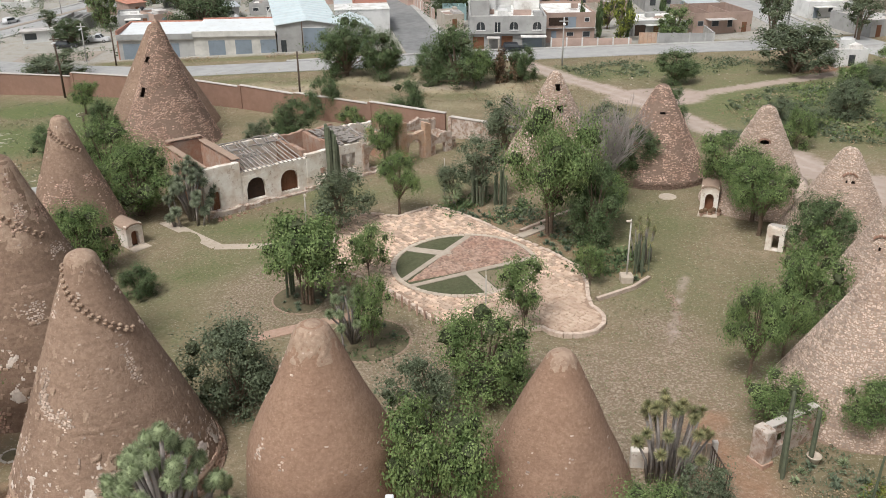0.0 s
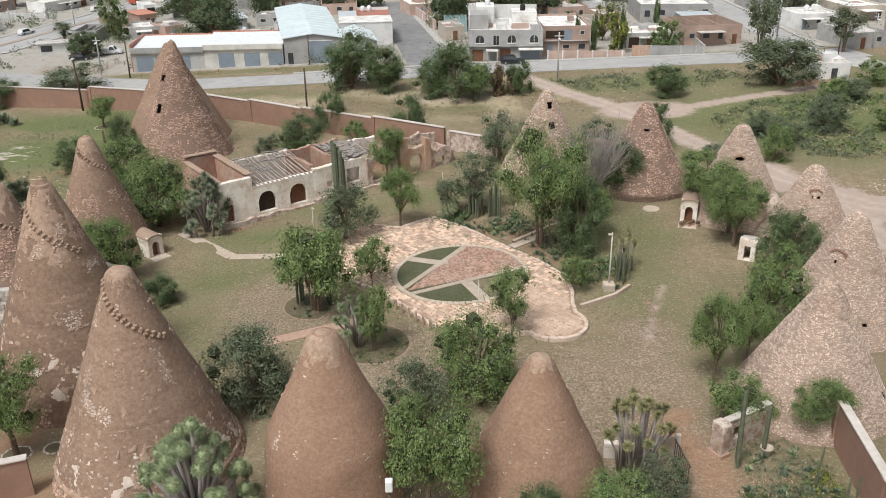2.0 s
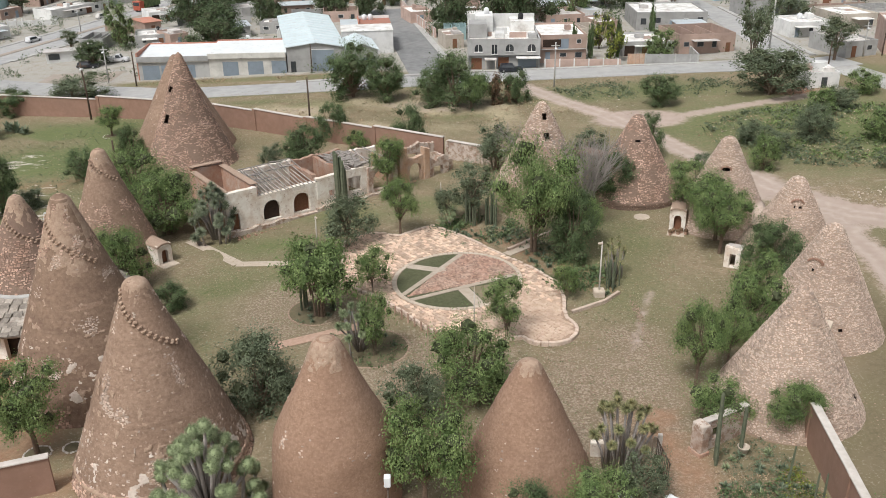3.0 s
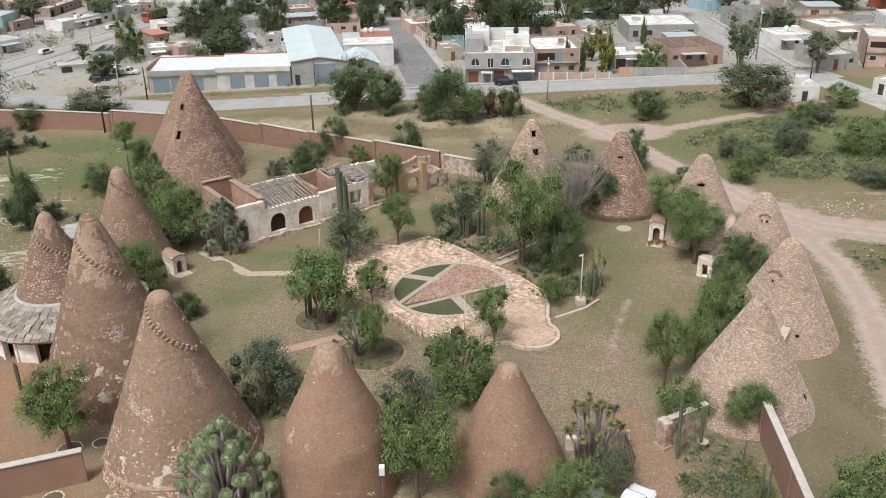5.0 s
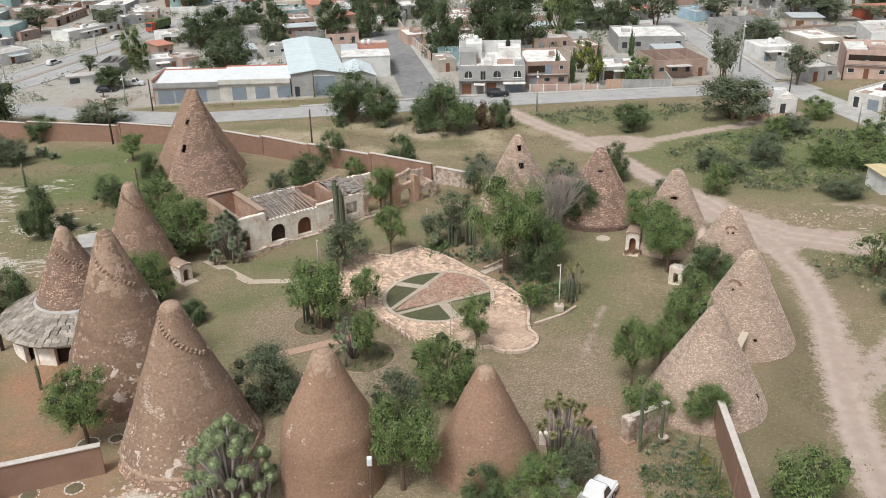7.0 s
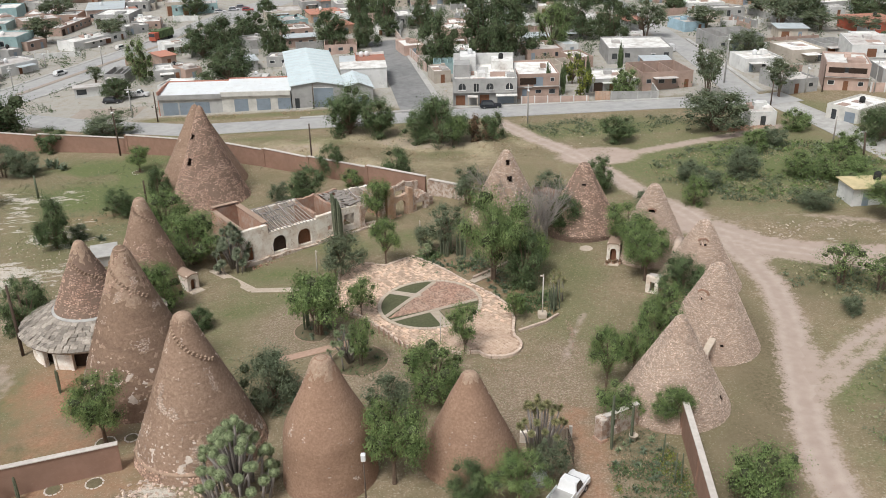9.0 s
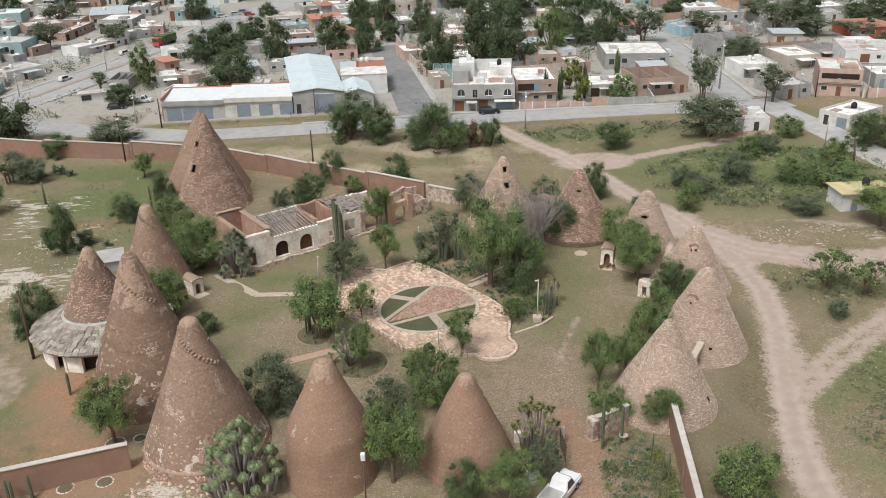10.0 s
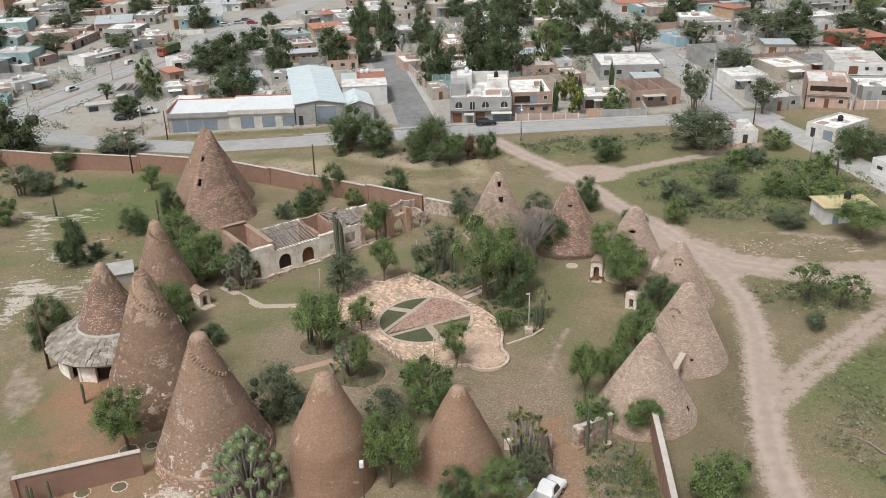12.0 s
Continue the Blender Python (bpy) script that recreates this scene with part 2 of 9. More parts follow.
# ---- builders ----
def part(name, bm, mat, parent=None, label=""):
    me = bpy.data.meshes.new(name)
    bm.to_mesh(me)
    bm.free()
    ob = new(name, me)
    me.materials.append(mat if not isinstance(mat, str) else M[mat])
    if parent is not None:
        ob.parent = parent
    if label:
        ob["label"] = label
    return ob


def pyd(name, v, f, mat, parent=None, label="", smooth=False):
    me = bpy.data.meshes.new(name)
    me.from_pydata(v, [], f)
    me.update()
    ob = new(name, me)
    me.materials.append(mat if not isinstance(mat, str) else M[mat])
    if smooth:
        me.polygons.foreach_set("use_smooth", [True] * len(me.polygons))
    if parent is not None:
        ob.parent = parent
    if label:
        ob["label"] = label
    return ob


def thing(name, x, y, rot=0.0, z=None, label="", category="", group="", kind=""):
    e = new(name)
    e.empty_display_size = 0.3
    e.matrix_basis = pose(x, y, gz(x, y) if z is None else z, 0, 0, rot)
    return tagged(e, label, category, group, kind)


BOXF = [(0, 3, 2, 1), (4, 5, 6, 7), (0, 1, 5, 4), (1, 2, 6, 5), (2, 3, 7, 6), (3, 0, 4, 7)]


def boxv(x0, y0, z0, x1, y1, z1):
    return [(x0, y0, z0), (x1, y0, z0), (x1, y1, z0), (x0, y1, z0), (x0, y0, z1), (x1, y0, z1), (x1, y1, z1), (x0, y1, z1)]


def boxes(name, lst, mat, parent=None, label="", bevel=0.0):
    bm = bmesh.new()
    for b in lst:
        vs = [bm.verts.new(p) for p in boxv(*b)]
        for f in BOXF:
            bm.faces.new([vs[i] for i in f])
    if bevel:
        bmesh.ops.bevel(bm, geom=list(bm.edges), offset=bevel, segments=1, affect="EDGES")
    return part(name, bm, mat, parent, label)


def tube_data(pts, radii, sides=6):
    """Tapered tube along points."""
    v, f = [], []
    for i, p in enumerate(pts):
        p = Vector(p)
        d = (Vector(pts[min(i + 1, len(pts) - 1)]) - Vector(pts[max(i - 1, 0)])).normalized()
        a = d.orthogonal().normalized()
        b = d.cross(a)
        for k in range(sides):
            w = 2 * math.pi * k / sides
            v.append(tuple(p + radii[i] * (math.cos(w) * a + math.sin(w) * b)))
    for i in range(len(pts) - 1):
        for k in range(sides):
            k2 = (k + 1) % sides
            f.append((i * sides + k, i * sides + k2, (i + 1) * sides + k2, (i + 1) * sides + k))
    f.append(tuple(range(sides))[::-1])
    f.append(tuple((len(pts) - 1) * sides + k for k in range(sides)))
    return v, f


def joined(name, chunks, mat, parent=None, label="", smooth=False):
    v, f = [], []
    for cv, cf in chunks:
        o = len(v)
        v += cv
        f += [tuple(i + o for i in q) for q in cf]
    return pyd(name, v, f, mat, parent, label, smooth)


# ---- terrain: one sheet to the horizon, with painted kinds of soil ----
def seg_d(px, py, pts):
    """Distance of arrays px, py from a polyline."""
    best = np.full(px.shape, 1e9)
    for (x0, y0), (x1, y1) in zip(pts[:-1], pts[1:]):
        dx, dy = x1 - x0, y1 - y0
        t = np.clip(((px - x0) * dx + (py - y0) * dy) / (dx * dx + dy * dy + 1e-9), 0, 1)
        best = np.minimum(best, np.hypot(px - x0 - t * dx, py - y0 - t * dy))
    return best


def soft(d, w, e):
    return np.clip((w + e - d) / (2 * e), 0, 1)


def blob(px, py, x, y, rx, ry, e=0.35):
    return soft(np.hypot((px - x) / rx, (py - y) / ry), 1.0, e)


TRACKS = (
    # the track round the ring of cones, and its branches
    ([(27.5, 8), (28.4, 18), (28.75, 22.4), (28.85, 24.3), (29.25, 27.6), (30.1, 31.2), (31.2, 35.2), (32.35, 39.6), (33.75, 44.5), (34.8, 50.1), (35.1, 53.2), (34.7, 56.5), (34.2, 61), (33.5, 66)], 1.25),
    ([(35.2, 58), (33.5, 66), (31.5, 72), (28.3, 78), (25.3, 87), (21.8, 96), (17.5, 103), (12.8, 113)], 1.35),
    ([(33.5, 66), (37, 61.3), (41, 59.4), (46, 57.2), (52, 53.5), (64, 48)], 2.5),
    ([(46, 57.5), (56, 56.5), (80, 52)], 2.6),
    ([(25.3, 92), (31, 94), (38.4, 96.6), (49.4, 100.9), (54, 103)], 0.85),
    ([(31.3, 34.8), (33.6, 36.9), (37.8, 41.0), (42.5, 44.7), (46.8, 48.3), (58, 57)], 0.45),
    ([(30.4, 31.8), (33.3, 34.9), (37.4, 38.6), (41.4, 42.0), (47.1, 47.0), (57, 55.0)], 0.45),
    # the worn corner where the branch leaves
    ([(31.0, 34.5), (32.6, 36.6), (33.6, 40.0)], 0.75),
)


def terrain():
    def axis(a, b, s, lo, hi):
        mid = list(np.arange(a, b + 1e-6, s))
        out, k = [], s
        p = b
        while p < hi:
            k *= 1.18
            p += k
            out.append(p)
        pre, k, p = [], s, a
        while p > lo:
            k *= 1.18
            p -= k
            pre.append(p)
        return np.array(pre[::-1] + mid + out)
    xs, ys = axis(-72, 70, 0.6, -2500, 2500), axis(8, 128, 0.6, -1500, 4000)
    px, py = np.meshgrid(xs, ys)
    pz = 0.03 * np.clip(px, -90, 90)
    rng = np.random.RandomState(3)
    wob = np.zeros_like(px)
    for k in range(14):
        a, f, ph = rng.uniform(0, 6.28), rng.uniform(0.15, 1.1), rng.uniform(0, 6.28)
        wob += np.sin((px * math.cos(a) + py * math.sin(a)) * f + ph) * 0.5 / (0.5 + f)
    near = np.clip((108 - py) / 6.0, 0, 1) * np.clip((py - 5) / 4.0, 0, 1) * np.clip((72 - np.abs(px)) / 8.0, 0, 1)
    near = near * np.clip((56 - px) / 4.0, 0, 1)
    pz = pz + near * wob * 0.025
    dirt = np.zeros_like(px)
    lane, rut = np.full(px.shape, 9.0), np.full(px.shape, 9.0)
    for pts, w in TRACKS:
        d_ = seg_d(px, py, pts)
        rut = np.where((d_ - w < lane) & (d_ - w < 1.0), d_ if w > 1 else 9.0, rut)
        lane = np.minimum(lane, d_ - w)
    dirt = np.maximum(dirt, 0.5 * blob(px, py, -8, 103, 26, 6, 0.5) * np.clip(0.45 + 0.6 * wob, 0, 1))
    dirt = np.maximum(dirt, 0.72 * soft(seg_d(px, py, [(13.4, 40.4), (14.6, 44.2), (16.2, 48.2)]), 0.45, 0.6))
    dirt = np.maximum(dirt, 0.5 * soft(seg_d(px, py, [(-39, 53), (-37.5, 46), (-35, 39), (-32.6, 32), (-31.5, 24)]) + wob * 0.5, 1.1, 1.1))
    dirt = np.maximum(dirt, 0.62 * soft(seg_d(px, py, [(31, 74), (33, 70.5), (36.3, 67.9), (41, 69.8), (46, 68.5), (52, 66)]) + wob * 0.3, 0.8, 0.9))
    dirt = np.maximum(dirt, 0.9 * blob(px, py, 25.5, 93.5, 6.0, 4.0))
    dirt = np.maximum(dirt, 0.8 * blob(px, py, 30.5, 70, 4.0, 5.0))
    dirt = np.maximum(dirt, 0.55 * soft(seg_d(px, py, [(45, 66), (60, 66), (75, 63)]), 1.5, 2.0))
    red = np.maximum(0.78 * blob(px, py, -28.0, 39.5, 5.0, 5.5, 0.7), 0.6 * blob(px, py, -26, 32, 6, 5, 0.8))
    red = np.maximum(red, 0.58 * soft(seg_d(px, py, [(13.0, 33), (13.0, 31), (13.4, 27), (13, 18)]), 1.5, 1.4))
    red = np.maximum(red, 0.7 * blob(px, py, 49.5, 102.5, 4.5, 2.2))
    red = np.maximum(red, 0.55 * blob(px, py, -23, 28, 8, 3))
    red = np.maximum(red, 0.45 * soft(seg_d(px, py, [(1.5, 62.2), (5.5, 59.2), (8.2, 56.5)]), 1.9, 0.8))
    red = np.maximum(red, 0.42 * soft(seg_d(px, py, [(8.4, 55.0), (11.0, 52.3), (12.8, 49.6)]), 1.7, 0.8))
    red = np.maximum(red, 0.42 * blob(px, py, -41, 78.5, 7, 2.6, 0.8))
    # greener turf
    green = 1.0 * blob(px, py, -44, 95, 13, 9, 0.6) * np.clip(0.95 + 0.4 * wob, 0, 1.1)
    green = np.maximum(green, 0.58 * blob(px, py, -40, 76, 14, 16, 0.6))
    green = np.maximum(green, 0.9 * blob(px, py, 48, 84, 15, 11, 0.5) * np.clip(0.75 + 0.5 * wob, 0, 1))
    green = np.maximum(green, 1.0 * blob(px, py, 44, 29, 12, 13, 0.4) * np.clip(0.85 + 0.4 * wob, 0, 1))
    green = np.maximum(green, 0.5 * blob(px, py, -13, 50, 12, 14, 0.6))
    green = np.maximum(green, 0.62 * blob(px, py, 14, 56, 6, 15, 0.6))
    green = np.maximum(green, 0.55 * blob(px, py, -33, 35, 5, 7, 0.5))
    green = np.maximum(green, 0.85 * blob(px, py, 44, 88, 24, 17, 0.6))
    green = np.maximum(green, 0.75 * blob(px, py, 26, 106, 25, 6, 0.6))
    green = np.maximum(green, 0.7 * blob(px, py, 42, 53, 6, 5, 0.5))
    green = np.maximum(green, 0.8 * blob(px, py, -33.6, 38, 1.9, 5.5, 0.6))
    green = np.maximum(green, 0.75 * blob(px, py, -28.5, 30.2, 4.0, 2.2, 0.6))
    green = np.maximum(green, 0.5 * np.where(py > 125, 0.4, 0.0))
    for x_, y_, rx_, ry_, k_ in ((-14, 60, 6, 3, 0.8), (-16, 52, 5, 4, 0.7), (-11, 54, 4, 2.5, 0.75), (17, 58, 3, 6, 0.7), (16, 50, 2.6, 5, 0.6), (-8, 66, 6, 3, 0.8), (0, 68, 6, 3, 0.7), (31.5, 47, 1.6, 9, 0.35), (38, 56, 5, 5, 0.55), (40, 37, 5, 6, 0.9), (46, 38, 7, 6, 0.9), (-52, 72, 5, 6, 0.7), (-47, 58, 7, 5, 0.6), (-36, 88, 6, 6, 0.9), (-42, 87, 11, 7, 1.15), (-40, 101, 9, 4, 0.9), (-14, 107, 7, 2.5, 0.8), (4, 98, 8, 3, 0.6), (-24, 110, 8, 2, 0.7), (46, 72, 12, 4, 0.6), (62, 112, 6, 6, 0.7), (66, 96, 3, 10, 0.7)):
        green = np.maximum(green, k_ * blob(px, py, x_, y_, rx_, ry_, 0.8))
    # pale limestone outcrops in the western field
    rock = 0.78 * blob(px, py, -44.5, 66, 9, 14, 0.6) * np.clip(wob * 0.5 + 0.75, 0, 1)
    rock = np.maximum(rock, 0.68 * blob(px, py, -51, 84, 10, 9, 0.6) * np.clip(wob * 0.5 + 0.75, 0, 1))
    rock = np.maximum(rock, 0.7 * blob(px, py, -16.5, 26.2, 4.5, 1.8, 0.4) * np.clip(wob + 0.5, 0, 1))
    rock = np.maximum(rock, 0.8 * blob(px, py, 46, 64, 7, 3, 0.4) * np.clip(wob + 0.2, 0, 1))
    # worn cobbles before the cones and down to the gate
    cob = np.maximum(0.75 * blob(px, py, 10.5, 34, 5.5, 8, 0.5), 0.75 * blob(px, py, -10, 48, 5.5, 6, 0.5))
    cob = np.maximum(cob, 0.7 * blob(px, py, -1, 40, 8, 5, 0.5))
    cob = np.maximum(cob, 0.75 * soft(seg_d(px, py, [(13.5, 42), (13.0, 36), (12.8, 30), (13.4, 22)]), 2.4, 1.5))
    dust = np.clip((py - 121) / 3.0, 0, 1) * 0.8
    verge = soft(np.abs(py - 124.2), 1.6, 0.8) * soft(np.abs(px + 27), 22, 3)
    verge = np.maximum(verge, soft(np.abs(py - 114.6 - 0.02 * px), 0.9, 0.6) * soft(np.abs(px + 20), 34, 3))
    dust = dust * (1 - verge)
    green = np.maximum(green, 0.6 * verge)
    green = np.maximum(green, 0.3 * blob(px, py, 17, 24.5, 3, 6, 0.5))
    dry = 0.95 * blob(px, py, -5, 102, 26, 10, 0.5) * np.clip(0.62 + 0.5 * wob, 0.1, 1)
    dry = np.maximum(dry, 0.25 * blob(px, py, 30, 40, 5, 22, 0.5) * (1 - dirt))
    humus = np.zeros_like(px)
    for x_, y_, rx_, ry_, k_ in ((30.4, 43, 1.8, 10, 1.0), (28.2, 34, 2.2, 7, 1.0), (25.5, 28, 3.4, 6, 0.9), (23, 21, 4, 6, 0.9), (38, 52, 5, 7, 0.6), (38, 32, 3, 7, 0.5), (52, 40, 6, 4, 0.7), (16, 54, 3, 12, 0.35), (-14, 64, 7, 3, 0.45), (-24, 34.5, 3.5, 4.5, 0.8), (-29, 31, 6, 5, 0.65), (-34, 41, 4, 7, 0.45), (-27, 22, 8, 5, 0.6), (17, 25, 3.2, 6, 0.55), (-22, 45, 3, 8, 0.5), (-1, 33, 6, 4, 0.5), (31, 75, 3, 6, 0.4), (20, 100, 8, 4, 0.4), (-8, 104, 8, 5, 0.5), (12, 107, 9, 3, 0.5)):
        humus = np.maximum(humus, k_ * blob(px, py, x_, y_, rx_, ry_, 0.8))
    ny, nx = px.shape
    v = np.stack([px.ravel(), py.ravel(), pz.ravel()], 1)
    i = np.arange(ny * nx).reshape(ny, nx)
    f = np.stack([i[:-1, :-1].ravel(), i[:-1, 1:].ravel(), i[1:, 1:].ravel(), i[1:, :-1].ravel()], 1)
    me = bpy.data.meshes.new("ground")
    me.from_pydata(v.tolist(), [], f.tolist())
    me.polygons.foreach_set("use_smooth", [True] * len(me.polygons))
    for nm, a in (("dirt", dirt), ("red", red), ("green", green), ("rock", rock), ("cobble", cob), ("dry", dry), ("dust", dust), ("humus", humus), ("lane", lane), ("rut", rut)):
        me.attributes.new(nm, "FLOAT", "POINT").data.foreach_set("value", a.ravel().astype(np.float32))
    ob = new("ground", me)
    m = bpy.data.materials.new("terrain_soil_and_turf")
    m.use_nodes = True
    n, l = m.node_tree.nodes, m.node_tree.links
    b = n["Principled BSDF"]
    b.inputs["Roughness"].default_value, b.inputs["Specular IOR Level"].default_value = 0.95, 0.15
    geo = n.new("ShaderNodeNewGeometry")

    def nz(s, d=6.0, r=0.65, squash=None):
        t = n.new("ShaderNodeTexNoise")
        t.inputs["Scale"].default_value, t.inputs["Detail"].default_value, t.inputs["Roughness"].default_value = s, d, r
        if squash:
            mp = n.new("ShaderNodeMapping")
            mp.inputs["Scale"].default_value = squash
            l.new(geo.outputs["Position"], mp.inputs["Vector"])
            l.new(mp.outputs[0], t.inputs["Vector"])
        else:
            l.new(geo.outputs["Position"], t.inputs["Vector"])
        return t.outputs[0]

    def rng_(src, lo, hi):
        r = n.new("ShaderNodeMapRange")
        r.inputs["From Min"].default_value, r.inputs["From Max"].default_value = lo, hi
        l.new(src, r.inputs["Value"])
        return r.outputs[0]

    def mth(op, a, c):
        x = n.new("ShaderNodeMath")
        x.operation = op
        for s, q in ((x.inputs[0], a), (x.inputs[1], c)):
            if isinstance(q, (int, float)):
                s.default_value = q
            else:
                l.new(q, s)
        return x.outputs[0]

    def mix(fac, a, c):
        x = n.new("ShaderNodeMix")
        x.data_type = "RGBA"
        l.new(fac, x.inputs["Factor"])
        for s, q in ((x.inputs[6], a), (x.inputs[7], c)):
            if isinstance(q, tuple):
                s.default_value = (*q, 1)
            else:
                l.new(q, s)
        return x.outputs[2]

    def mask(nm, amp, ns, lo=0.35, hi=0.65):
        a = n.new("ShaderNodeAttribute")
        a.attribute_name = nm
        w = mth("MULTIPLY", mth("SUBTRACT", ns, 0.5), amp)
        return rng_(mth("ADD", a.outputs["Fac"], w), lo, hi)

    mid, fine, broad, grit = nz(0.8, 8.0, 0.7), nz(3.2, 8.0, 0.75), nz(0.13), nz(5.0, 5.0, 0.75)
    broad2 = nz(0.35, 8.0, 0.7)
    turf = mix(rng_(mid, 0.40, 0.60), (0.218, 0.17, 0.107), (0.312, 0.246, 0.168))
    turf = mix(rng_(broad, 0.42, 0.60), turf, (0.195, 0.168, 0.098))
    turf = mix(mth("MULTIPLY", rng_(fine, 0.48, 0.6), 0.75), turf, (0.155, 0.128, 0.075))
    turf = mix(mth("MULTIPLY", rng_(grit, 0.555, 0.63), 0.75), turf, (0.44, 0.385, 0.305))
    grn = mix(rng_(fine, 0.4, 0.65), (0.158, 0.178, 0.078), (0.105, 0.127, 0.054))
    col = mix(mask("green", 1.1, mid, 0.3, 0.9), turf, grn)
    col = mix(mth("MULTIPLY", mask("dry", 1.2, broad2, 0.3, 0.9), 0.8), col, mix(rng_(fine, 0.4, 0.62), (0.5, 0.425, 0.295), (0.28, 0.24, 0.145)))
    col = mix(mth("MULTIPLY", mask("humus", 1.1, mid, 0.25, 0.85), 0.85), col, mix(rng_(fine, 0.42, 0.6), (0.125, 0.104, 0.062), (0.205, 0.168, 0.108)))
    cobc = mix(rng_(grit, 0.47, 0.58), (0.21, 0.158, 0.112), (0.385, 0.305, 0.235))
    col = mix(mth("MULTIPLY", mask("cobble", 1.2, mid, 0.3, 0.8), 0.85), col, cobc)
    col = mix(mask("red", 1.3, broad2, 0.25, 0.8), col, mix(rng_(fine, 0.42, 0.6), (0.275, 0.148, 0.09), (0.37, 0.225, 0.147)))
    dcol = mix(rng_(mid, 0.35, 0.65), (0.405, 0.325, 0.28), (0.495, 0.408, 0.355))
    dcol = mix(mth("MULTIPLY", rng_(fine, 0.5, 0.7), 0.5), dcol, (0.36, 0.27, 0.21))
    at = n.new("ShaderNodeAttribute")
    at.attribute_name = "rut"
    wheel = mth("ABSOLUTE", mth("SUBTRACT", mth("ADD", at.outputs["Fac"], mth("MULTIPLY", mth("SUBTRACT", mid, 0.5), 0.5)), 0.72), 0.0)
    dcol = mix(mth("MULTIPLY", rng_(wheel, 0.12, 0.5), 0.4), dcol, (0.36, 0.275, 0.225))
    edge = mth("ADD", mth("MULTIPLY", mth("SUBTRACT", mid, 0.5), -2.4), mth("MULTIPLY", mth("SUBTRACT", fine, 0.5), -2.0))
    al = n.new("ShaderNodeAttribute")
    al.attribute_name = "lane"
    road_m = mth("MULTIPLY", rng_(mth("ADD", al.outputs["Fac"], edge), 0.5, -0.15), 0.94)
    col = mix(mth("MAXIMUM", mask("dirt", 0.7, mid, 0.38, 0.68), road_m), col, dcol)
    col = mix(mth("MULTIPLY", mask("dust", 1.5, broad2, 0.25, 0.8), 0.85), col, mix(rng_(fine, 0.35, 0.65), (0.335, 0.32, 0.288), (0.445, 0.428, 0.395)))
    col = mix(mask("rock", 2.4, nz(0.75, 9.0, 0.7, (0.45, 1.25, 1.0)), 0.6, 0.72), col, mix(rng_(grit, 0.4, 0.6), (0.42, 0.375, 0.315), (0.57, 0.52, 0.455)))
    l.new(col, b.inputs["Base Color"])
    bp = n.new("ShaderNodeBump")
    bp.inputs["Strength"].default_value, bp.inputs["Distance"].default_value = 0.5, 0.12
    l.new(fine, bp.inputs["Height"])
    l.new(bp.outputs[0], b.inputs["Normal"])
    me.materials.append(m)
    tagged(ob, "dry olive turf with pale dirt tracks and reddish soil", "ground", kind="structure")


terrain()


def strip(name, pts, w, mat, lift, label, category="road", thick=0.0, kind="structure"):
    """A ribbon of ground cover along a line, w wide, following the terrain."""
    v, f = [], []
    P = []
    for (x0, y0), (x1, y1) in zip(pts[:-1], pts[1:]):
        k = max(1, int(math.hypot(x1 - x0, y1 - y0) / 4))
        P += [(x0 + (x1 - x0) * i / k, y0 + (y1 - y0) * i / k) for i in range(k)]
    P.append(pts[-1])
    for i, (x, y) in enumerate(P):
        a, c = P[max(i - 1, 0)], P[min(i + 1, len(P) - 1)]
        d = Vector((c[0] - a[0], c[1] - a[1])).normalized()
        ww = w if not callable(w) else w(i / (len(P) - 1))
        for s in (-0.5, 0.5):
            q = (x - d.y * ww * s, y + d.x * ww * s)
            v.append((q[0], q[1], gz(*q) + lift))
            v.append((q[0], q[1], gz(*q) - 0.1))
    for i in range(len(P) - 1):
        o = 4 * i
        f += [(o, o + 2, o + 6, o + 4)[::-1], (o, o + 4, o + 5, o + 1)[::-1], (o + 2, o + 3, o + 7, o + 6)[::-1]]
    return tagged(pyd(name, v, f, mat), label, category, kind=kind)


strip("road", [(-190, 160), (-110, 138), (-75, 131), (-56, 122.5), (-38, 117), (-14, 117.5), (10, 118.5), (40, 118.6), (56, 117.5), (62, 119)], lambda t: 9.0 if t < 0.45 else 6.4, "asphalt", 0.06, "worn grey asphalt road before the town", "road")
strip("road", [(58, 119.5), (61.5, 104), (64, 88), (67, 66), (70, 40)], 5.2, "concrete", 0.05, "dusty concrete side road past white houses", "road")
strip("road", [(54.8, 121), (55.3, 140), (55.4, 160), (54.8, 180), (53.5, 205), (52, 260), (50, 420)], 5.0, "asphalt", 0.056, "grey side street running into the town", "road")
strip("road", [(0.5, 121), (-2.2, 140), (-9.6, 186)], 6.6, "asphalt_dark", 0.064, "dark asphalt street between walls", "road")
AVENUE = [(-84.5, 136), (-80.2, 148.8), (-71.5, 175), (-64.2, 196), (-58.5, 222), (-51, 248), (-38, 290), (-20, 360), (0, 480)]
strip("road", AVENUE, 12.4, "asphalt", 0.058, "two-lane grey avenue with a dry median", "road")


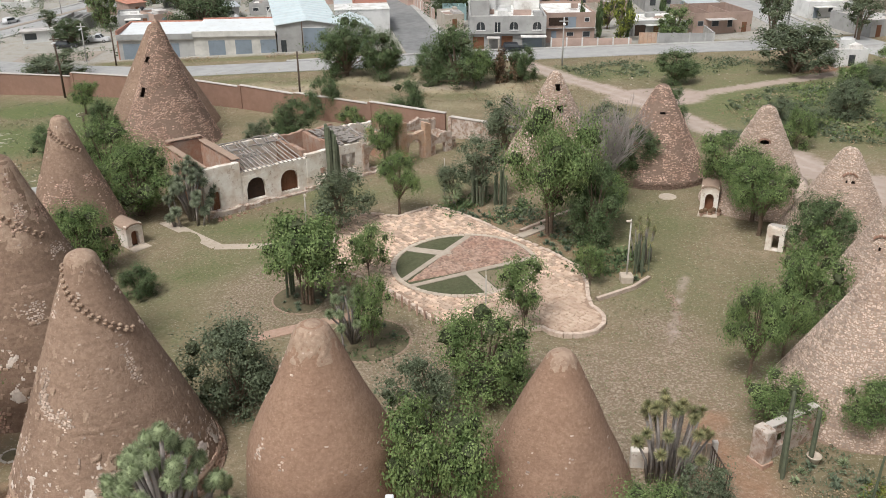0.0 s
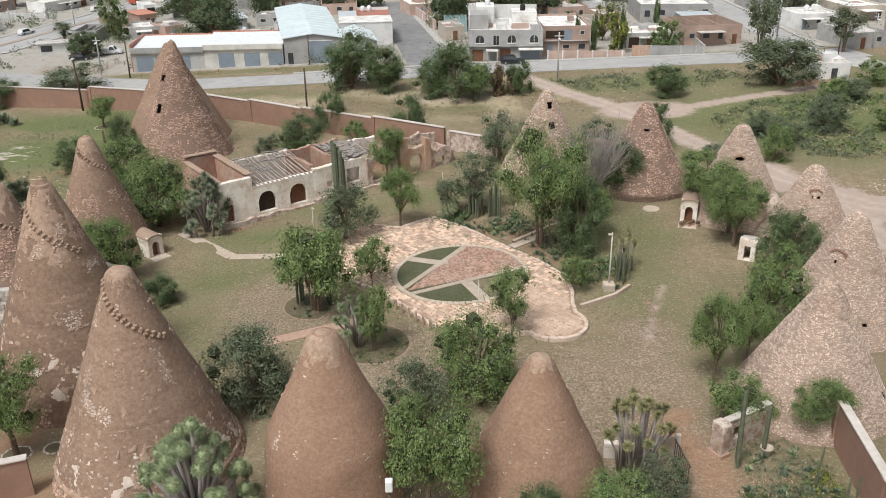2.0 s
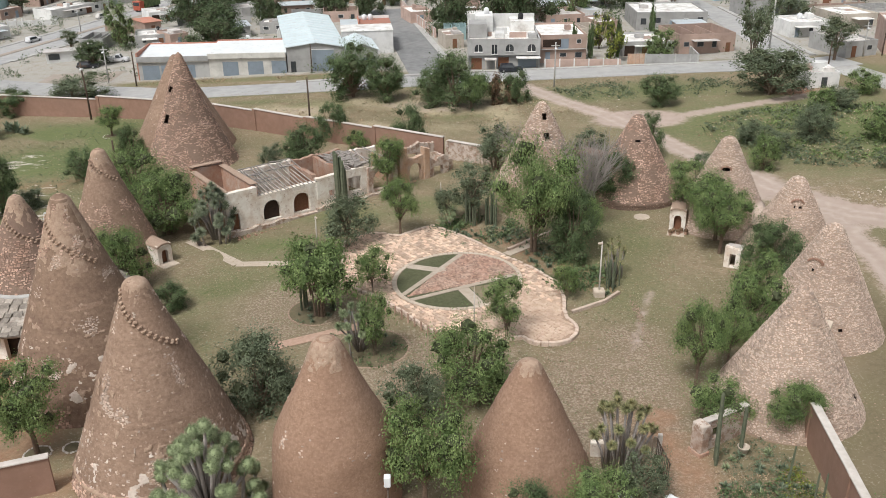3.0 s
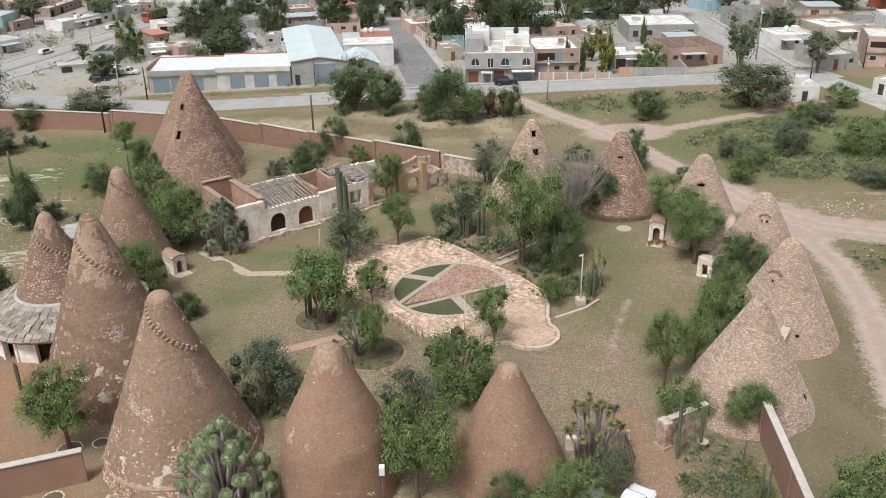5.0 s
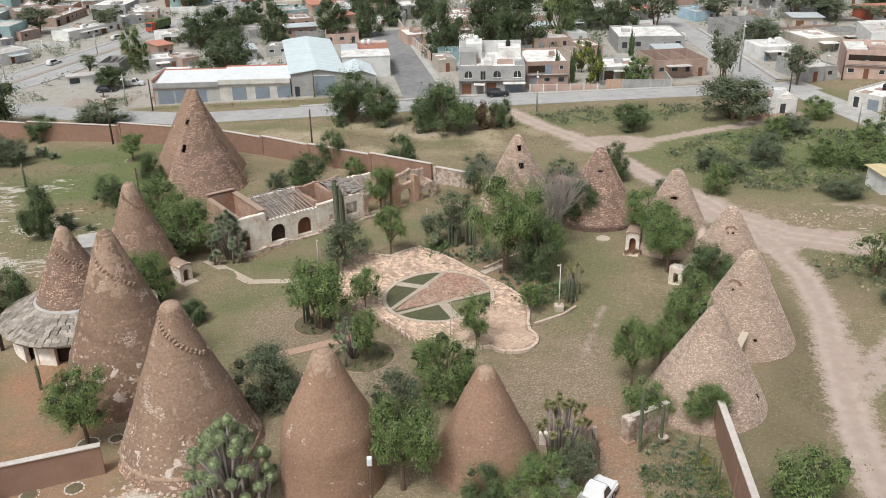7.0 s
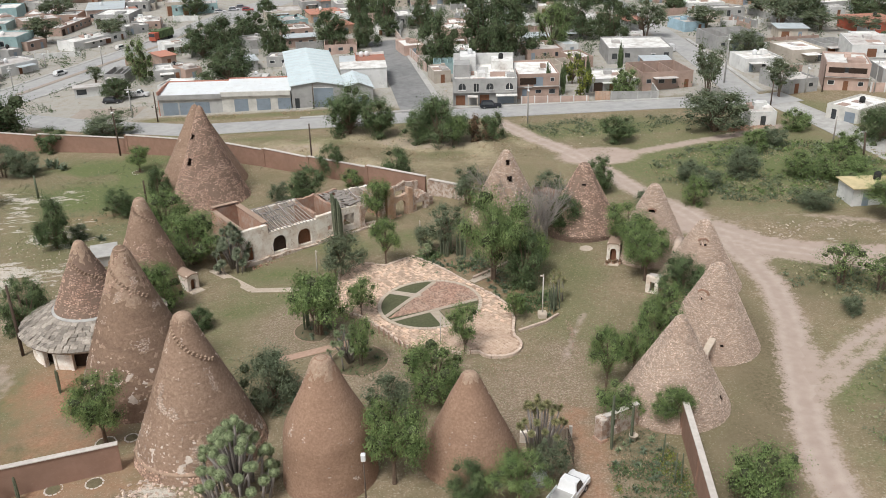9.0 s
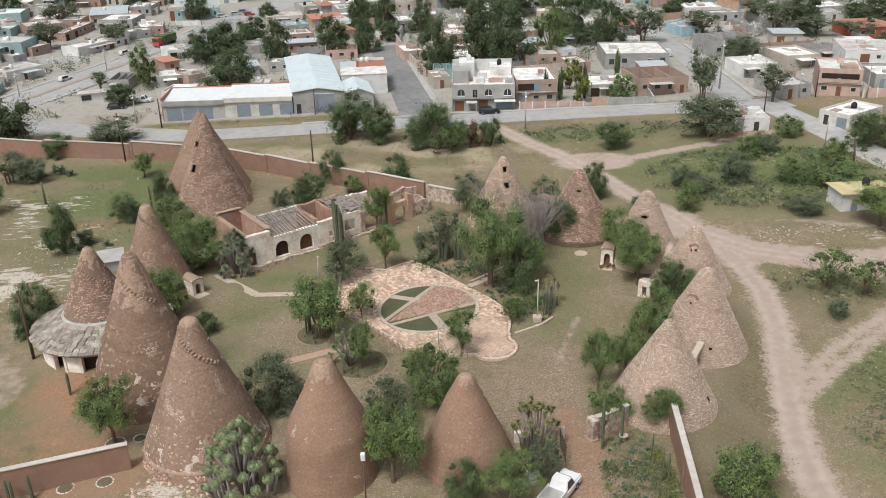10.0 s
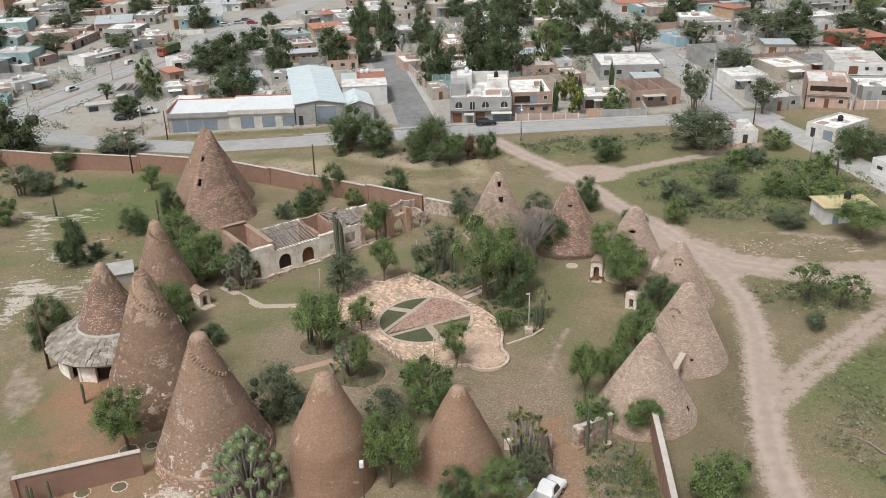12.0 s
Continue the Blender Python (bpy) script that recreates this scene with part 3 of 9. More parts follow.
# ---- walls of the precinct ----
def wall_run(name, pts, h, mat, label, capm="cap", thick=0.3, piers=True, parent_label=""):
    """A rendered wall with a projecting cap and piers; stepped with the terrain."""
    for n_, ((x0, y0, h0), (x1, y1, h1)) in enumerate(zip(pts[:-1], pts[1:])):
        L = math.hypot(x1 - x0, y1 - y0)
        e = thing(name, x0, y0, math.degrees(math.atan2(y1 - y0, x1 - x0)), label=label, category="wall", kind="structure")
        dz = gz(x1, y1) - gz(x0, y0)
        lo, hi = min(0, dz) - 0.3, max(0, dz)
        boxes("wall_body", [(0, -thick / 2, lo, L, thick / 2, h0 + (hi if h1 else 0))], mat, e)
        boxes("wall_cap", [(-0.03, -thick / 2 - 0.08, h0 + hi, L + 0.03, thick / 2 + 0.08, h0 + hi + 0.1)], capm, e, "cream cement cap", bevel=0.02)
        if piers:
            boxes("pier", [(-0.2, -thick / 2 - 0.1, lo, 0.2, thick / 2 + 0.1, h0 + hi + 0.02)], mat, e)


wall_run("wall_north", [(-92, 119, 2.6, ), (-69.7, 112.2, 2.6), (-59, 109.2, 2.4), (-44.2, 105.9, 2.5), (-32, 102.2, 2.5), (-21.5, 96, 2.5), (-14.6, 91.5, 2.4), (-6.2, 86.4, 2.4), (1.5, 81.6, 2.4)], 2.5, "adobe_wall", "long red-brown adobe wall with a cream cap")
wall_run("wall_west", [(-28.8, 25.7, 2.2), (-20.1, 28.7, 2.2)], 2.2, "adobe_wall", "short red-brown wall with a whitewashed cap")
wall_run("wall_east", [(20.5, 29.9, 2.5), (19.95, 24, 2.5), (19.4, 18.5, 2.5), (18.8, 11, 2.5)], 2.5, "adobe_wall", "red-brown wall with a pale cap beside a stone cone")


# ---- cones ----
def prof(R, hv, top, k, cap=0.35):
    """Profile of a cone: radius at a height, rounded off at the top."""
    if not isinstance(k, (int, float)):
        def r2(z):
            return float(np.interp(z, [p[0] for p in k], [p[1] for p in k]))
        return r2

    def r(z):
        z = max(0.0, z)
        q = R * (1 - (min(z, hv) / hv) ** k)
        if z > top - cap:
            u = min(1.0, (z - (top - cap)) / cap)
            q *= math.sqrt(max(0.0, 1 - u * u))
        return q
    return r


def cone_body(name, R, hv, top, k, mat, parent, seed, rough=0.035, holes=(), rings=44, seg=84, cap=0.35, z0=-0.3, label=""):
    r = prof(R, hv, top, k, cap)
    zs = [z0 + (top - z0) * (i / rings) for i in range(rings)] + [top - cap * 0.35, top - cap * 0.12, top - cap * 0.02]
    zs = sorted(set(zs))
    v, f = [], []
    for z in zs:
        for j in range(seg):
            a = 2 * math.pi * j / seg
            rr = r(z)
            d = noise.fractal(Vector((rr * math.cos(a) * 0.5, rr * math.sin(a) * 0.5, z * 0.6 + seed * 9.1)), 1.0, 2.0, 4) * rough
            d += noise.noise(Vector((math.cos(a) * 1.2, math.sin(a) * 1.2, z * 0.25 + seed * 3.3))) * rough * 1.3
            q = max(0.02, rr + d * min(1, rr))
            v.append((q * math.cos(a), q * math.sin(a), z))
    for i in range(len(zs) - 1):
        for j in range(seg):
            a = 2 * math.pi * (j + 0.5) / seg
            zc = (zs[i] + zs[i + 1]) / 2
            skip = False
            for ha, hz, hw, hh in holes:
                da = (a - ha + math.pi) % (2 * math.pi) - math.pi
                if abs(da) * r(zc) < hw / 2 and abs(zc - hz) < hh / 2:
                    skip = True
            if not skip:
                f.append((i * seg + j, i * seg + (j + 1) % seg, (i + 1) * seg + (j + 1) % seg, (i + 1) * seg + j))
    f.append(tuple((len(zs) - 1) * seg + j for j in range(seg)))
    body = pyd(name, v, f, mat, parent, label, smooth=True)
    for ha, hz, hw, hh in holes:
        rc = r(hz)
        w, h = hw / 2 + 0.12, hh / 2 + 0.12
        vv = []
        for x_, ww in ((rc + 0.05, 1.0), (rc - min(1.0, rc * 0.8), 1.0)):
            vv += [(x_ - (w * 0), -w, hz - h), (x_, w, hz - h), (x_, w, hz + h), (x_, -w, hz + h)]
        # open box facing outwards, cut to the cone's slope
        sl = (r(hz - h) - r(hz + h)) / (2 * h)
        vv = [(x + (-(z - hz) * sl if i < 4 else 0) - (0.05 if i < 4 else 0), y, z) for i, (x, y, z) in enumerate(vv)]
        ca, sa = math.cos(ha), math.sin(ha)
        vv = [(x * ca - y * sa, x * sa + y * ca, z) for x, y, z in vv]
        pyd("opening", vv, [(4, 5, 6, 7), (0, 1, 5, 4), (1, 2, 6, 5), (2, 3, 7, 6), (3, 0, 4, 7)], "void", body, "dark unglazed opening")
    return r, body


def stones(name, r, z0, z1, mat, parent, seed, size=0.19, course=0.125, keep=None, proud=0.035, label=""):
    """Rough courses of separate, uneven rubble stones laid on a cone."""
    rnd = random.Random(seed)
    v, f = [], []
    z = z0
    while z < z1:
        hh = course * rnd.uniform(0.8, 1.25)
        rr = r(z + hh / 2)
        if rr < 0.12:
            break
        a = rnd.uniform(0, 0.5)
        stop = a + 2 * math.pi
        while a < stop - 0.02:
            w = size * rnd.uniform(0.5, 1.6)
            da = min(w / rr, stop - a)
            am = a + da / 2
            zc = z + hh * rnd.uniform(0.15, 0.85)
            if keep is None or keep(am, zc, rnd):
                rc = r(zc)
                slope = (r(zc - 0.08) - r(zc + 0.08)) / 0.16
                q_ = math.sqrt(1 + slope * slope)
                nx, nz_ = 1 / q_, slope / q_
                p = proud * rnd.uniform(0.2, 1.6)
                ly, lz = da * rr / 2 * rnd.uniform(0.85, 1.1), hh / 2 * q_ * rnd.uniform(0.8, 1.25)
                ca, sa = math.cos(am), math.sin(am)
                o = len(v)
                pts = [(sx_ * rnd.uniform(0.6, 1.15), sz_ * rnd.uniform(0.55, 1.2)) for sx_, sz_ in ((-1, -1), (1, -1), (1, 1), (-1, 1))]
                for s_, e_ in ((1.0, -0.05), (0.74, p)):
                    for ay, az_ in pts:
                        dy, dt = ay * ly * s_, az_ * lz * s_
                        x_, z_ = rc + nx * e_ - nz_ * dt, zc + nz_ * e_ + nx * dt
                        v.append((x_ * ca - dy * sa, x_ * sa + dy * ca, z_))
                f.append((o + 4, o + 5, o + 6, o + 7))
                f += [(o + t, o + (t + 1) % 4, o + 4 + (t + 1) % 4, o + 4 + t) for t in range(4)]
            a += da
        z += hh
    ob = pyd(name, v, f, mat, parent, label)
    ob["kind"] = "stuff"
    return ob


def crown(name, r, z0, z1, mat, parent, seed, label=""):
    """A thin worn coat round the top of a cone, with a ragged lower edge."""
    v, f, seg, n = [], [], 96, 22
    for i in range(n + 1):
        z = z0 + (z1 - z0) * i / n
        for j in range(seg):
            a = 2 * math.pi * j / seg
            q = noise.fractal(Vector((math.cos(a) * 4.0, math.sin(a) * 4.0, z * 2.6 + seed)), 0.8, 2.0, 5)
            rr = r(min(z, z1 - 0.003)) + 0.05 * max(-1.0, min(0.45, (i / n - 0.4) * 1.6 + q * 1.1)) * min(1, r(z))
            v.append((rr * math.cos(a), rr * math.sin(a), z + (0.02 if i == n else 0)))
    for i in range(n):
        for j in range(seg):
            f.append((i * seg + j, i * seg + (j + 1) % seg, (i + 1) * seg + (j + 1) % seg, (i + 1) * seg + j))
    f.append(tuple(n * seg + j for j in range(seg)))
    return pyd(name, v, f, mat, parent, label, smooth=True)


def spiral(r, parent, a0, a1, za, zb, n, mat="mud_pale", size=0.19):
    """Foot stones in two staggered rows that wind round the upper cone, with gaps between them."""
    rnd = random.Random(int(za * 100))
    base = None
    for i in range(n):
        t = i / (n - 1)
        a, z = a0 + (a1 - a0) * t + rnd.uniform(-0.02, 0.02), za + (zb - za) * t + (0.1 if i % 2 else -0.1) + rnd.uniform(-0.03, 0.03)
        rr = r(z) + 0.02
        s = size * rnd.uniform(0.8, 1.2)
        m = pose(rr * math.cos(a), rr * math.sin(a), z, 0, 0, math.degrees(a) + rnd.uniform(-14, 14))
        if base is None:
            base = boxes("foot_stone", [(-0.2, -0.1, -0.06, 0.1, 0.1, 0.05)], mat, parent, "projecting foot stone", bevel=0.02)
            base.matrix_basis = m
        else:
            o = base.copy()
            scene.collection.objects.link(o)
            o.matrix_basis = m @ Matrix.Diagonal((rnd.uniform(0.75, 1.15), s / 0.22, s / 0.22, 1))


def patch_keep(seed, amount, zlo=0.0, zhi=99.0):
    """Stones only where the plaster has fallen off in ragged patches."""
    def k(a, z, rnd):
        q = noise.fractal(Vector((math.cos(a) * 2.2, math.sin(a) * 2.2, z * 0.55 + seed)), 1.0, 2.0, 4)
        return zlo < z < zhi and (rnd.random() < (q - amount) * 4.5 or rnd.random() < 0.006)
    return k


def worn(seed):
    """Cladding with bare stretches where the stones have dropped off."""
    def k(a, z, rnd):
        q = noise.fractal(Vector((math.cos(a) * 2.6, math.sin(a) * 2.6, z * 0.8 + seed)), 0.9, 2.0, 5)
        return rnd.random() < 0.78 + q * 1.3
    return k


def scars(r, z0, z1, mat, parent, seed, thr, label, a0=-3.4, a1=0.3, fr=1.0):
    """Thin ragged remains of a coat that clings to the cone in blotches."""
    v, f, na, nz_ = [], [], 190, 150
    keep = {}
    for i in range(nz_ + 1):
        z = z0 + (z1 - z0) * i / nz_
        for j in range(na + 1):
            a = a0 + (a1 - a0) * j / na
            rr = r(z)
            p = Vector((rr * math.cos(a) * 0.75 * fr, rr * math.sin(a) * 0.75 * fr, z * 0.75 * fr + seed))
            q = noise.fractal(p, 0.9, 2.1, 6)
            edge = min(1.0, (z - z0) / 0.6, (z1 - z) / (0.5 * (z1 - z0)))
            keep[i, j] = q * 1.0 - thr + (edge - 1) * 0.35
            e_ = rr + 0.012 + 0.03 * max(0.0, min(1.0, keep[i, j] * 4))
            v.append((e_ * math.cos(a), e_ * math.sin(a), z))
    for i in range(nz_):
        for j in range(na):
            if keep[i, j] + keep[i + 1, j + 1] + keep[i + 1, j] + keep[i, j + 1] > 0:
                o = i * (na + 1) + j
                f.append((o, o + 1, o + na + 2, o + na + 1))
    return pyd("flaked_coat", v, f, mat, parent, label)


def mud_cone(x, y, R, hv, top, k, seed, label, patches=0.42, holes=(), spi=None, low=None, cap=0.35, palecap=0.0, mat="mud"):
    e = thing("cone_granary", x, y, label=label, category="granary", group="conical granaries")
    r, body = cone_body("cone_wall", R, hv, top, k, mat, e, seed, holes=holes, cap=cap)
    stones("stone_patch", r, 0.1, top - 0.5, "stone_pale", body, seed, size=0.15, course=0.085, keep=patch_keep(seed * 5.7, patches + 0.05), proud=0.016, label="pale stones where the mud plaster has fallen")
    if low:
        stones("stone_footing", r, 0.0, low, "stone_red", body, seed + 50, size=0.22, course=0.15, keep=patch_keep(seed * 2.1, -0.05), proud=0.05, label="rough stone footing")
    if palecap:
        crown("crown_coat", r, top - palecap, top, "mud_pale", body, seed + 70, "paler crown of mud plaster")
    if spi:
        spiral(r, body, *spi)
    return e, r


def stone_cone(x, y, R, hv, top, k, seed, label, red=False, holes=(), size=0.165, course=0.08, keep=None, cap=0.35, spi=None, plinth=None, mudtop=0.0):
    e = thing("cone_granary", x, y, label=label, category="granary", group="conical granaries")
    r, body = cone_body("cone_core", R, hv, top, k, "mortar_red" if red else "mortar", e, seed, rough=0.012, holes=holes, cap=cap)

    def kk(a, z, rnd):
        for ha, hz, hw, hh in holes:
            da = (a - ha + math.pi) % (2 * math.pi) - math.pi
            if abs(da) * r(z) < hw / 2 + 0.1 and abs(z - hz) < hh / 2 + 0.06:
                return False
        return keep is None or keep(a, z, rnd)
    stones("stone_cladding", r, 0.0, top - 0.05, "stone_red" if red else "stone_pale", body, seed, size=size, course=course, keep=kk, label="courses of rough field stones")
    if mudtop:
        crown("crown_coat", r, top - mudtop, top, "mud_pale", body, seed + 70, "worn crown of mud plaster")
    if plinth:
        stones("stone_plinth", lambda z: plinth[0], 0.0, plinth[1], "mortar_red", body, seed + 5, size=0.3, course=0.16, proud=0.05, label="low round stone plinth")
    if spi:
        spiral(r, body, *spi)
    return e, r


CONES = {}
CONES["c"] = mud_cone(-14.94, 31.23, 4.91, 12.43, 11.17, 1.0, 1, "brown mud-plastered cone granary with flaked patches", 0.34, spi=(-2.7, -0.25, 10.7, 7.6, 34), low=0.9, palecap=1.2)
CONES["b"] = mud_cone(-21.69, 39.56, 5.25, 14.06, 12.9, 1.0, 2, "tall dark mud-plastered cone granary with white scars", 0.33, holes=((-0.45, 7.0, 0.12, 0.55),), spi=(-2.7, -0.4, 11.7, 8.9, 30), low=1.2, palecap=5.2, mat="mud_dark")
# the paler crown of d holds the sunlit look of its top as colour
CONES["d"] = mud_cone(-4.86, 27.07, 3.3, 10.1, 9.5, ((-0.3, 3.4), (0, 3.36), (2.0, 3.18), (3.7, 3.03), (4.3, 2.92), (5.0, 2.63), (6.4, 1.96), (7.95, 1.24), (9.0, 0.8), (9.34, 0.62), (9.46, 0.42), (9.5, 0.05)), 3, "smooth brown mud-plastered cone granary with a pale crown", 0.5, palecap=1.3, mat="mud_red")
CONES["e"] = mud_cone(4.93, 28.04, 3.6, 7.9, 7.2, ((-0.3, 3.6), (0, 3.55), (1.2, 3.25), (2.2, 2.8), (3.4, 2.22), (4.7, 1.65), (5.8, 1.15), (6.4, 0.86), (6.9, 0.6), (7.1, 0.42), (7.2, 0.05)), 4, "rounded brown mud-plastered cone granary", 0.5, palecap=0.7, mat="mud_red")
scars(CONES["b"][1], 0.3, 6.2, "whitewash", CONES["b"][0], 3.3, 0.4, "blotches of old whitewash", fr=1.9)
scars(CONES["b"][1], 0.3, 10.5, "mud_pale", CONES["b"][0], 8.1, 0.42, "paler skin of mud", fr=3.2)
scars(CONES["c"][1], 0.2, 10.0, "mud_pale", CONES["c"][0], 5.9, 0.4, "paler skin of mud", fr=3.2)
scars(CONES["c"][1], 0.2, 3.4, "whitewash", CONES["c"][0], 15.2, 0.42, "blotches of old whitewash", fr=1.9)
CONES["a2"] = mud_cone(-26.75, 59.1, 3.95, 10.9, 9.7, 1.0, 5, "brown mud-plastered cone granary behind trees", 0.42, spi=(-2.5, -0.3, 8.9, 7.2, 24), palecap=2.4)
CONES["r"] = stone_cone(20.77, 33.81, 4.32, 8.04, 7.52, 1.0, 11, "pale stone-clad cone granary beside the wall", size=0.14, holes=((-0.55, 1.5, 0.22, 0.25),))
CONES["q"] = stone_cone(26.06, 42.34, 4.18, 8.32, 7.45, 1.0, 12, "pale stone-clad cone granary by the dirt track", size=0.145, holes=((-1.6, 1.6, 0.25, 0.25), (-2.5, 4.7, 0.14, 0.14)))
CONES["p"] = stone_cone(28.22, 53.5, 4.1, 7.38, 6.62, 1.0, 13, "pale stone cone granary with two small vents", holes=((-2.0, 4.6, 0.16, 0.16), (-1.72, 4.6, 0.16, 0.16)))
CONES["s"] = stone_cone(25.2, 60.97, 4.25, 8.52, 7.66, 1.0, 14, "rough stone cone granary above a doorway", holes=((-1.9, 5.3, 0.6, 0.2),))
CONES["m"] = stone_cone(19.2, 68.5, 4.45, 8.5, 7.75, 1.0, 15, "reddish stone cone granary on a round plinth", red=True, holes=((-1.75, 5.6, 0.45, 0.2),), plinth=(4.45, 0.55), size=0.21, course=0.11, keep=worn(7.7))
CONES["n"] = stone_cone(11.0, 73.5, 4.4, 8.75, 8.0, 1.0, 16, "pale pinkish stone cone granary with two square openings", holes=((-1.45, 6.75, 0.42, 0.6), (-1.4, 5.1, 0.5, 0.7)), mudtop=0.7, size=0.21, course=0.11, keep=worn(3.1))
CONES["far"] = stone_cone(-26.6, 84.6, 5.2, 13.7, 12.2, ((-0.3, 5.3), (0, 5.15), (1.3, 4.5), (5.7, 2.55), (8.6, 1.48), (11.2, 0.58), (11.9, 0.34), (12.2, 0.05)), 17, "tall reddish stone cone granary with two square openings", red=True, holes=((-2.3, 8.5, 0.5, 0.7), (-2.2, 5.5, 0.55, 0.8)), spi=(-2.05, -0.85, 5.2, 7.5, 22), mudtop=1.4, size=0.22, course=0.115, keep=worn(1.3))
CONES["rear"] = mud_cone(-29.1, 91.4, 6.0, 11.3, 10.7, 1.0, 21, "smooth brown mud cone granary close behind a stone one", 0.5)
CONES["a"] = stone_cone(-28.8, 48.38, 4.7, 10.6, 9.85, 1.0, 18, "ruddy stone cone granary rising through a hut roof", red=True, size=0.24, course=0.12, spi=(-2.3, -0.3, 8.4, 6.4, 26), mudtop=2.2, keep=lambda a, z, rnd: z < 8.0 - rnd.random() * 1.6 and worn(9.2)(a, z, rnd))
stones("stone_patch", CONES["a2"][1], 0.2, 5.5, "stone_red", CONES["a2"][0], 77, size=0.17, course=0.1, keep=patch_keep(4.4, -0.02), proud=0.03, label="pinkish stones bared low on the wall")
stones("stone_patch", CONES["b"][1], 9.3, 12.4, "stone_red", CONES["b"][0], 78, size=0.15, course=0.1, keep=patch_keep(6.1, 0.08), proud=0.025, label="pinkish stones bared near the top")


def vent_hood(key, a, z, w=0.5):
    """An eyebrow of red bricks over the vents of a stone cone."""
    e, r = CONES[key]
    h = new("vent_hood")
    h.parent = e
    h.matrix_basis = pose(r(z) * math.cos(a), r(z) * math.sin(a), z, 0, 0, math.degrees(a))
    h["label"] = "arched red brick eyebrow over the vents"
    me = bpy.data.meshes.new("brick")
    me.from_pydata(boxv(-0.12, -0.07, -0.05, 0.14, 0.07, 0.05), [], BOXF)
    me.materials.append(M["hood_brick"])
    for i in range(7):
        t = math.pi * (0.12 + 0.76 * i / 6)
        o = new("brick", me)
        o.parent = h
        o.matrix_basis = pose(-0.22 * math.sin(t) * 0.6, -w * math.cos(t), 0.3 * math.sin(t), math.degrees(math.pi / 2 - t), 0, 0)


M["hood_brick"] = surf("weathered_red_brick", (0.30, 0.17, 0.12), (0.38, 0.23, 0.165), (0.24, 0.14, 0.1), scale=4.0, rnd=0.2)
vent_hood("q", -2.5, 5.1)
vent_hood("p", -1.85, 4.9, 0.45)
vent_hood("s", -1.9, 5.2, 0.42)


def ledge(key, z, out, mat, label):
    """A level seam standing a little proud of a cone."""
    e, r = CONES[key]
    v, f, seg = [], [], 96
    for dz, k in ((-0.14, -0.02), (-0.05, 1.0), (0.05, 0.9), (0.16, -0.02)):
        for j in range(seg):
            a = 2 * math.pi * j / seg
            q = r(z + dz) + out * k * (0.75 + 0.6 * noise.noise(Vector((math.cos(a) * 3, math.sin(a) * 3, z))))
            v.append((q * math.cos(a), q * math.sin(a), z + dz))
    for i in range(3):
        f += [(i * seg + j, i * seg + (j + 1) % seg, (i + 1) * seg + (j + 1) % seg, (i + 1) * seg + j) for j in range(seg)]
    pyd("ledge", v, f, mat, e, label, smooth=True)


ledge("c", 4.3, 0.022, "mud", "worn seam in the mud coat")
ledge("c", 0.75, 0.1, "mud_pale", "pale ledge round the foot")
ledge("b", 6.6, 0.02, "mud", "worn seam in the mud coat")
scars(CONES["c"][1], 0.5, 4.6, "stone_pale", CONES["c"][0], 27.4, 0.36, "stones bared below a seam", fr=5.5)


# ---- plaza ----
PLAZA = [(-6.9, 51.5), (-7.3, 57.6), (-7.4, 59.2), (-6.9, 60.4), (-5.9, 61.1), (-4.9, 61.3), (-3.8, 61.0), (-2.7, 60.5), (0.1, 62.5), (2.6, 60.1), (6.1, 55.3), (7.8, 53.2), (9.65, 50.2), (9.75, 47.6), (9.5, 45.8), (9.53, 44.54), (9.81, 44.1), (9.97, 43.6), (9.99, 43.08), (9.88, 42.57), (9.64, 42.1), (9.29, 41.72), (8.85, 41.44), (8.35, 41.28), (7.83, 41.26), (7.32, 41.37), (6.85, 41.61), (6.47, 41.96), (6.19, 42.4), (4.9, 42.2), (0.5, 43.4), (-0.2, 44.0), (-2.2, 47.0), (-4.7, 49.9)]
DISC, DR = (2.04, 51.42), 4.64


def inside(x, y, poly):
    c = False
    for (x0, y0), (x1, y1) in zip(poly, poly[1:] + poly[:1]):
        if (y0 > y) != (y1 > y) and x < x0 + (y - y0) / (y1 - y0) * (x1 - x0):
            c = not c
    return c


def prism(name, poly, z0, z1, mat, parent=None, label=""):
    n = len(poly)
    v = [(x, y, gz(x) + z0) for x, y in poly] + [(x, y, gz(x) + z1) for x, y in poly]
    f = [tuple(range(n, 2 * n))] + [(i, (i + 1) % n, n + (i + 1) % n, n + i) for i in range(n)]
    return pyd(name, v, f, mat, parent, label)


def ccw(poly):
    a = sum(x0 * y1 - x1 * y0 for (x0, y0), (x1, y1) in zip(poly, poly[1:] + poly[:1]))
    return poly if a > 0 else poly[::-1]


plaza = tagged(prism("pavement", ccw(PLAZA), -0.3, 0.2, "joint"), "raised plaza paved with pink sandstone slabs", "plaza", kind="structure")
ring = [(DISC[0] + DR * math.cos(a), DISC[1] + DR * math.sin(a)) for a in [2 * math.pi * i / 64 for i in range(64)]]
prism("lawn", ring, 0.1, 0.225, "lawn", plaza, "short dull green turf in a round bed")


sector = [(2.95, 49.95)] + [(DISC[0] + 4.6 * math.cos(radians(a)), DISC[1] + 4.6 * math.sin(radians(a))) for a in range(-64, 0, 8)]
prism("lawn", ccw(sector), 0.1, 0.231, "lawn_dry", plaza, "worn dry turf in a round bed")


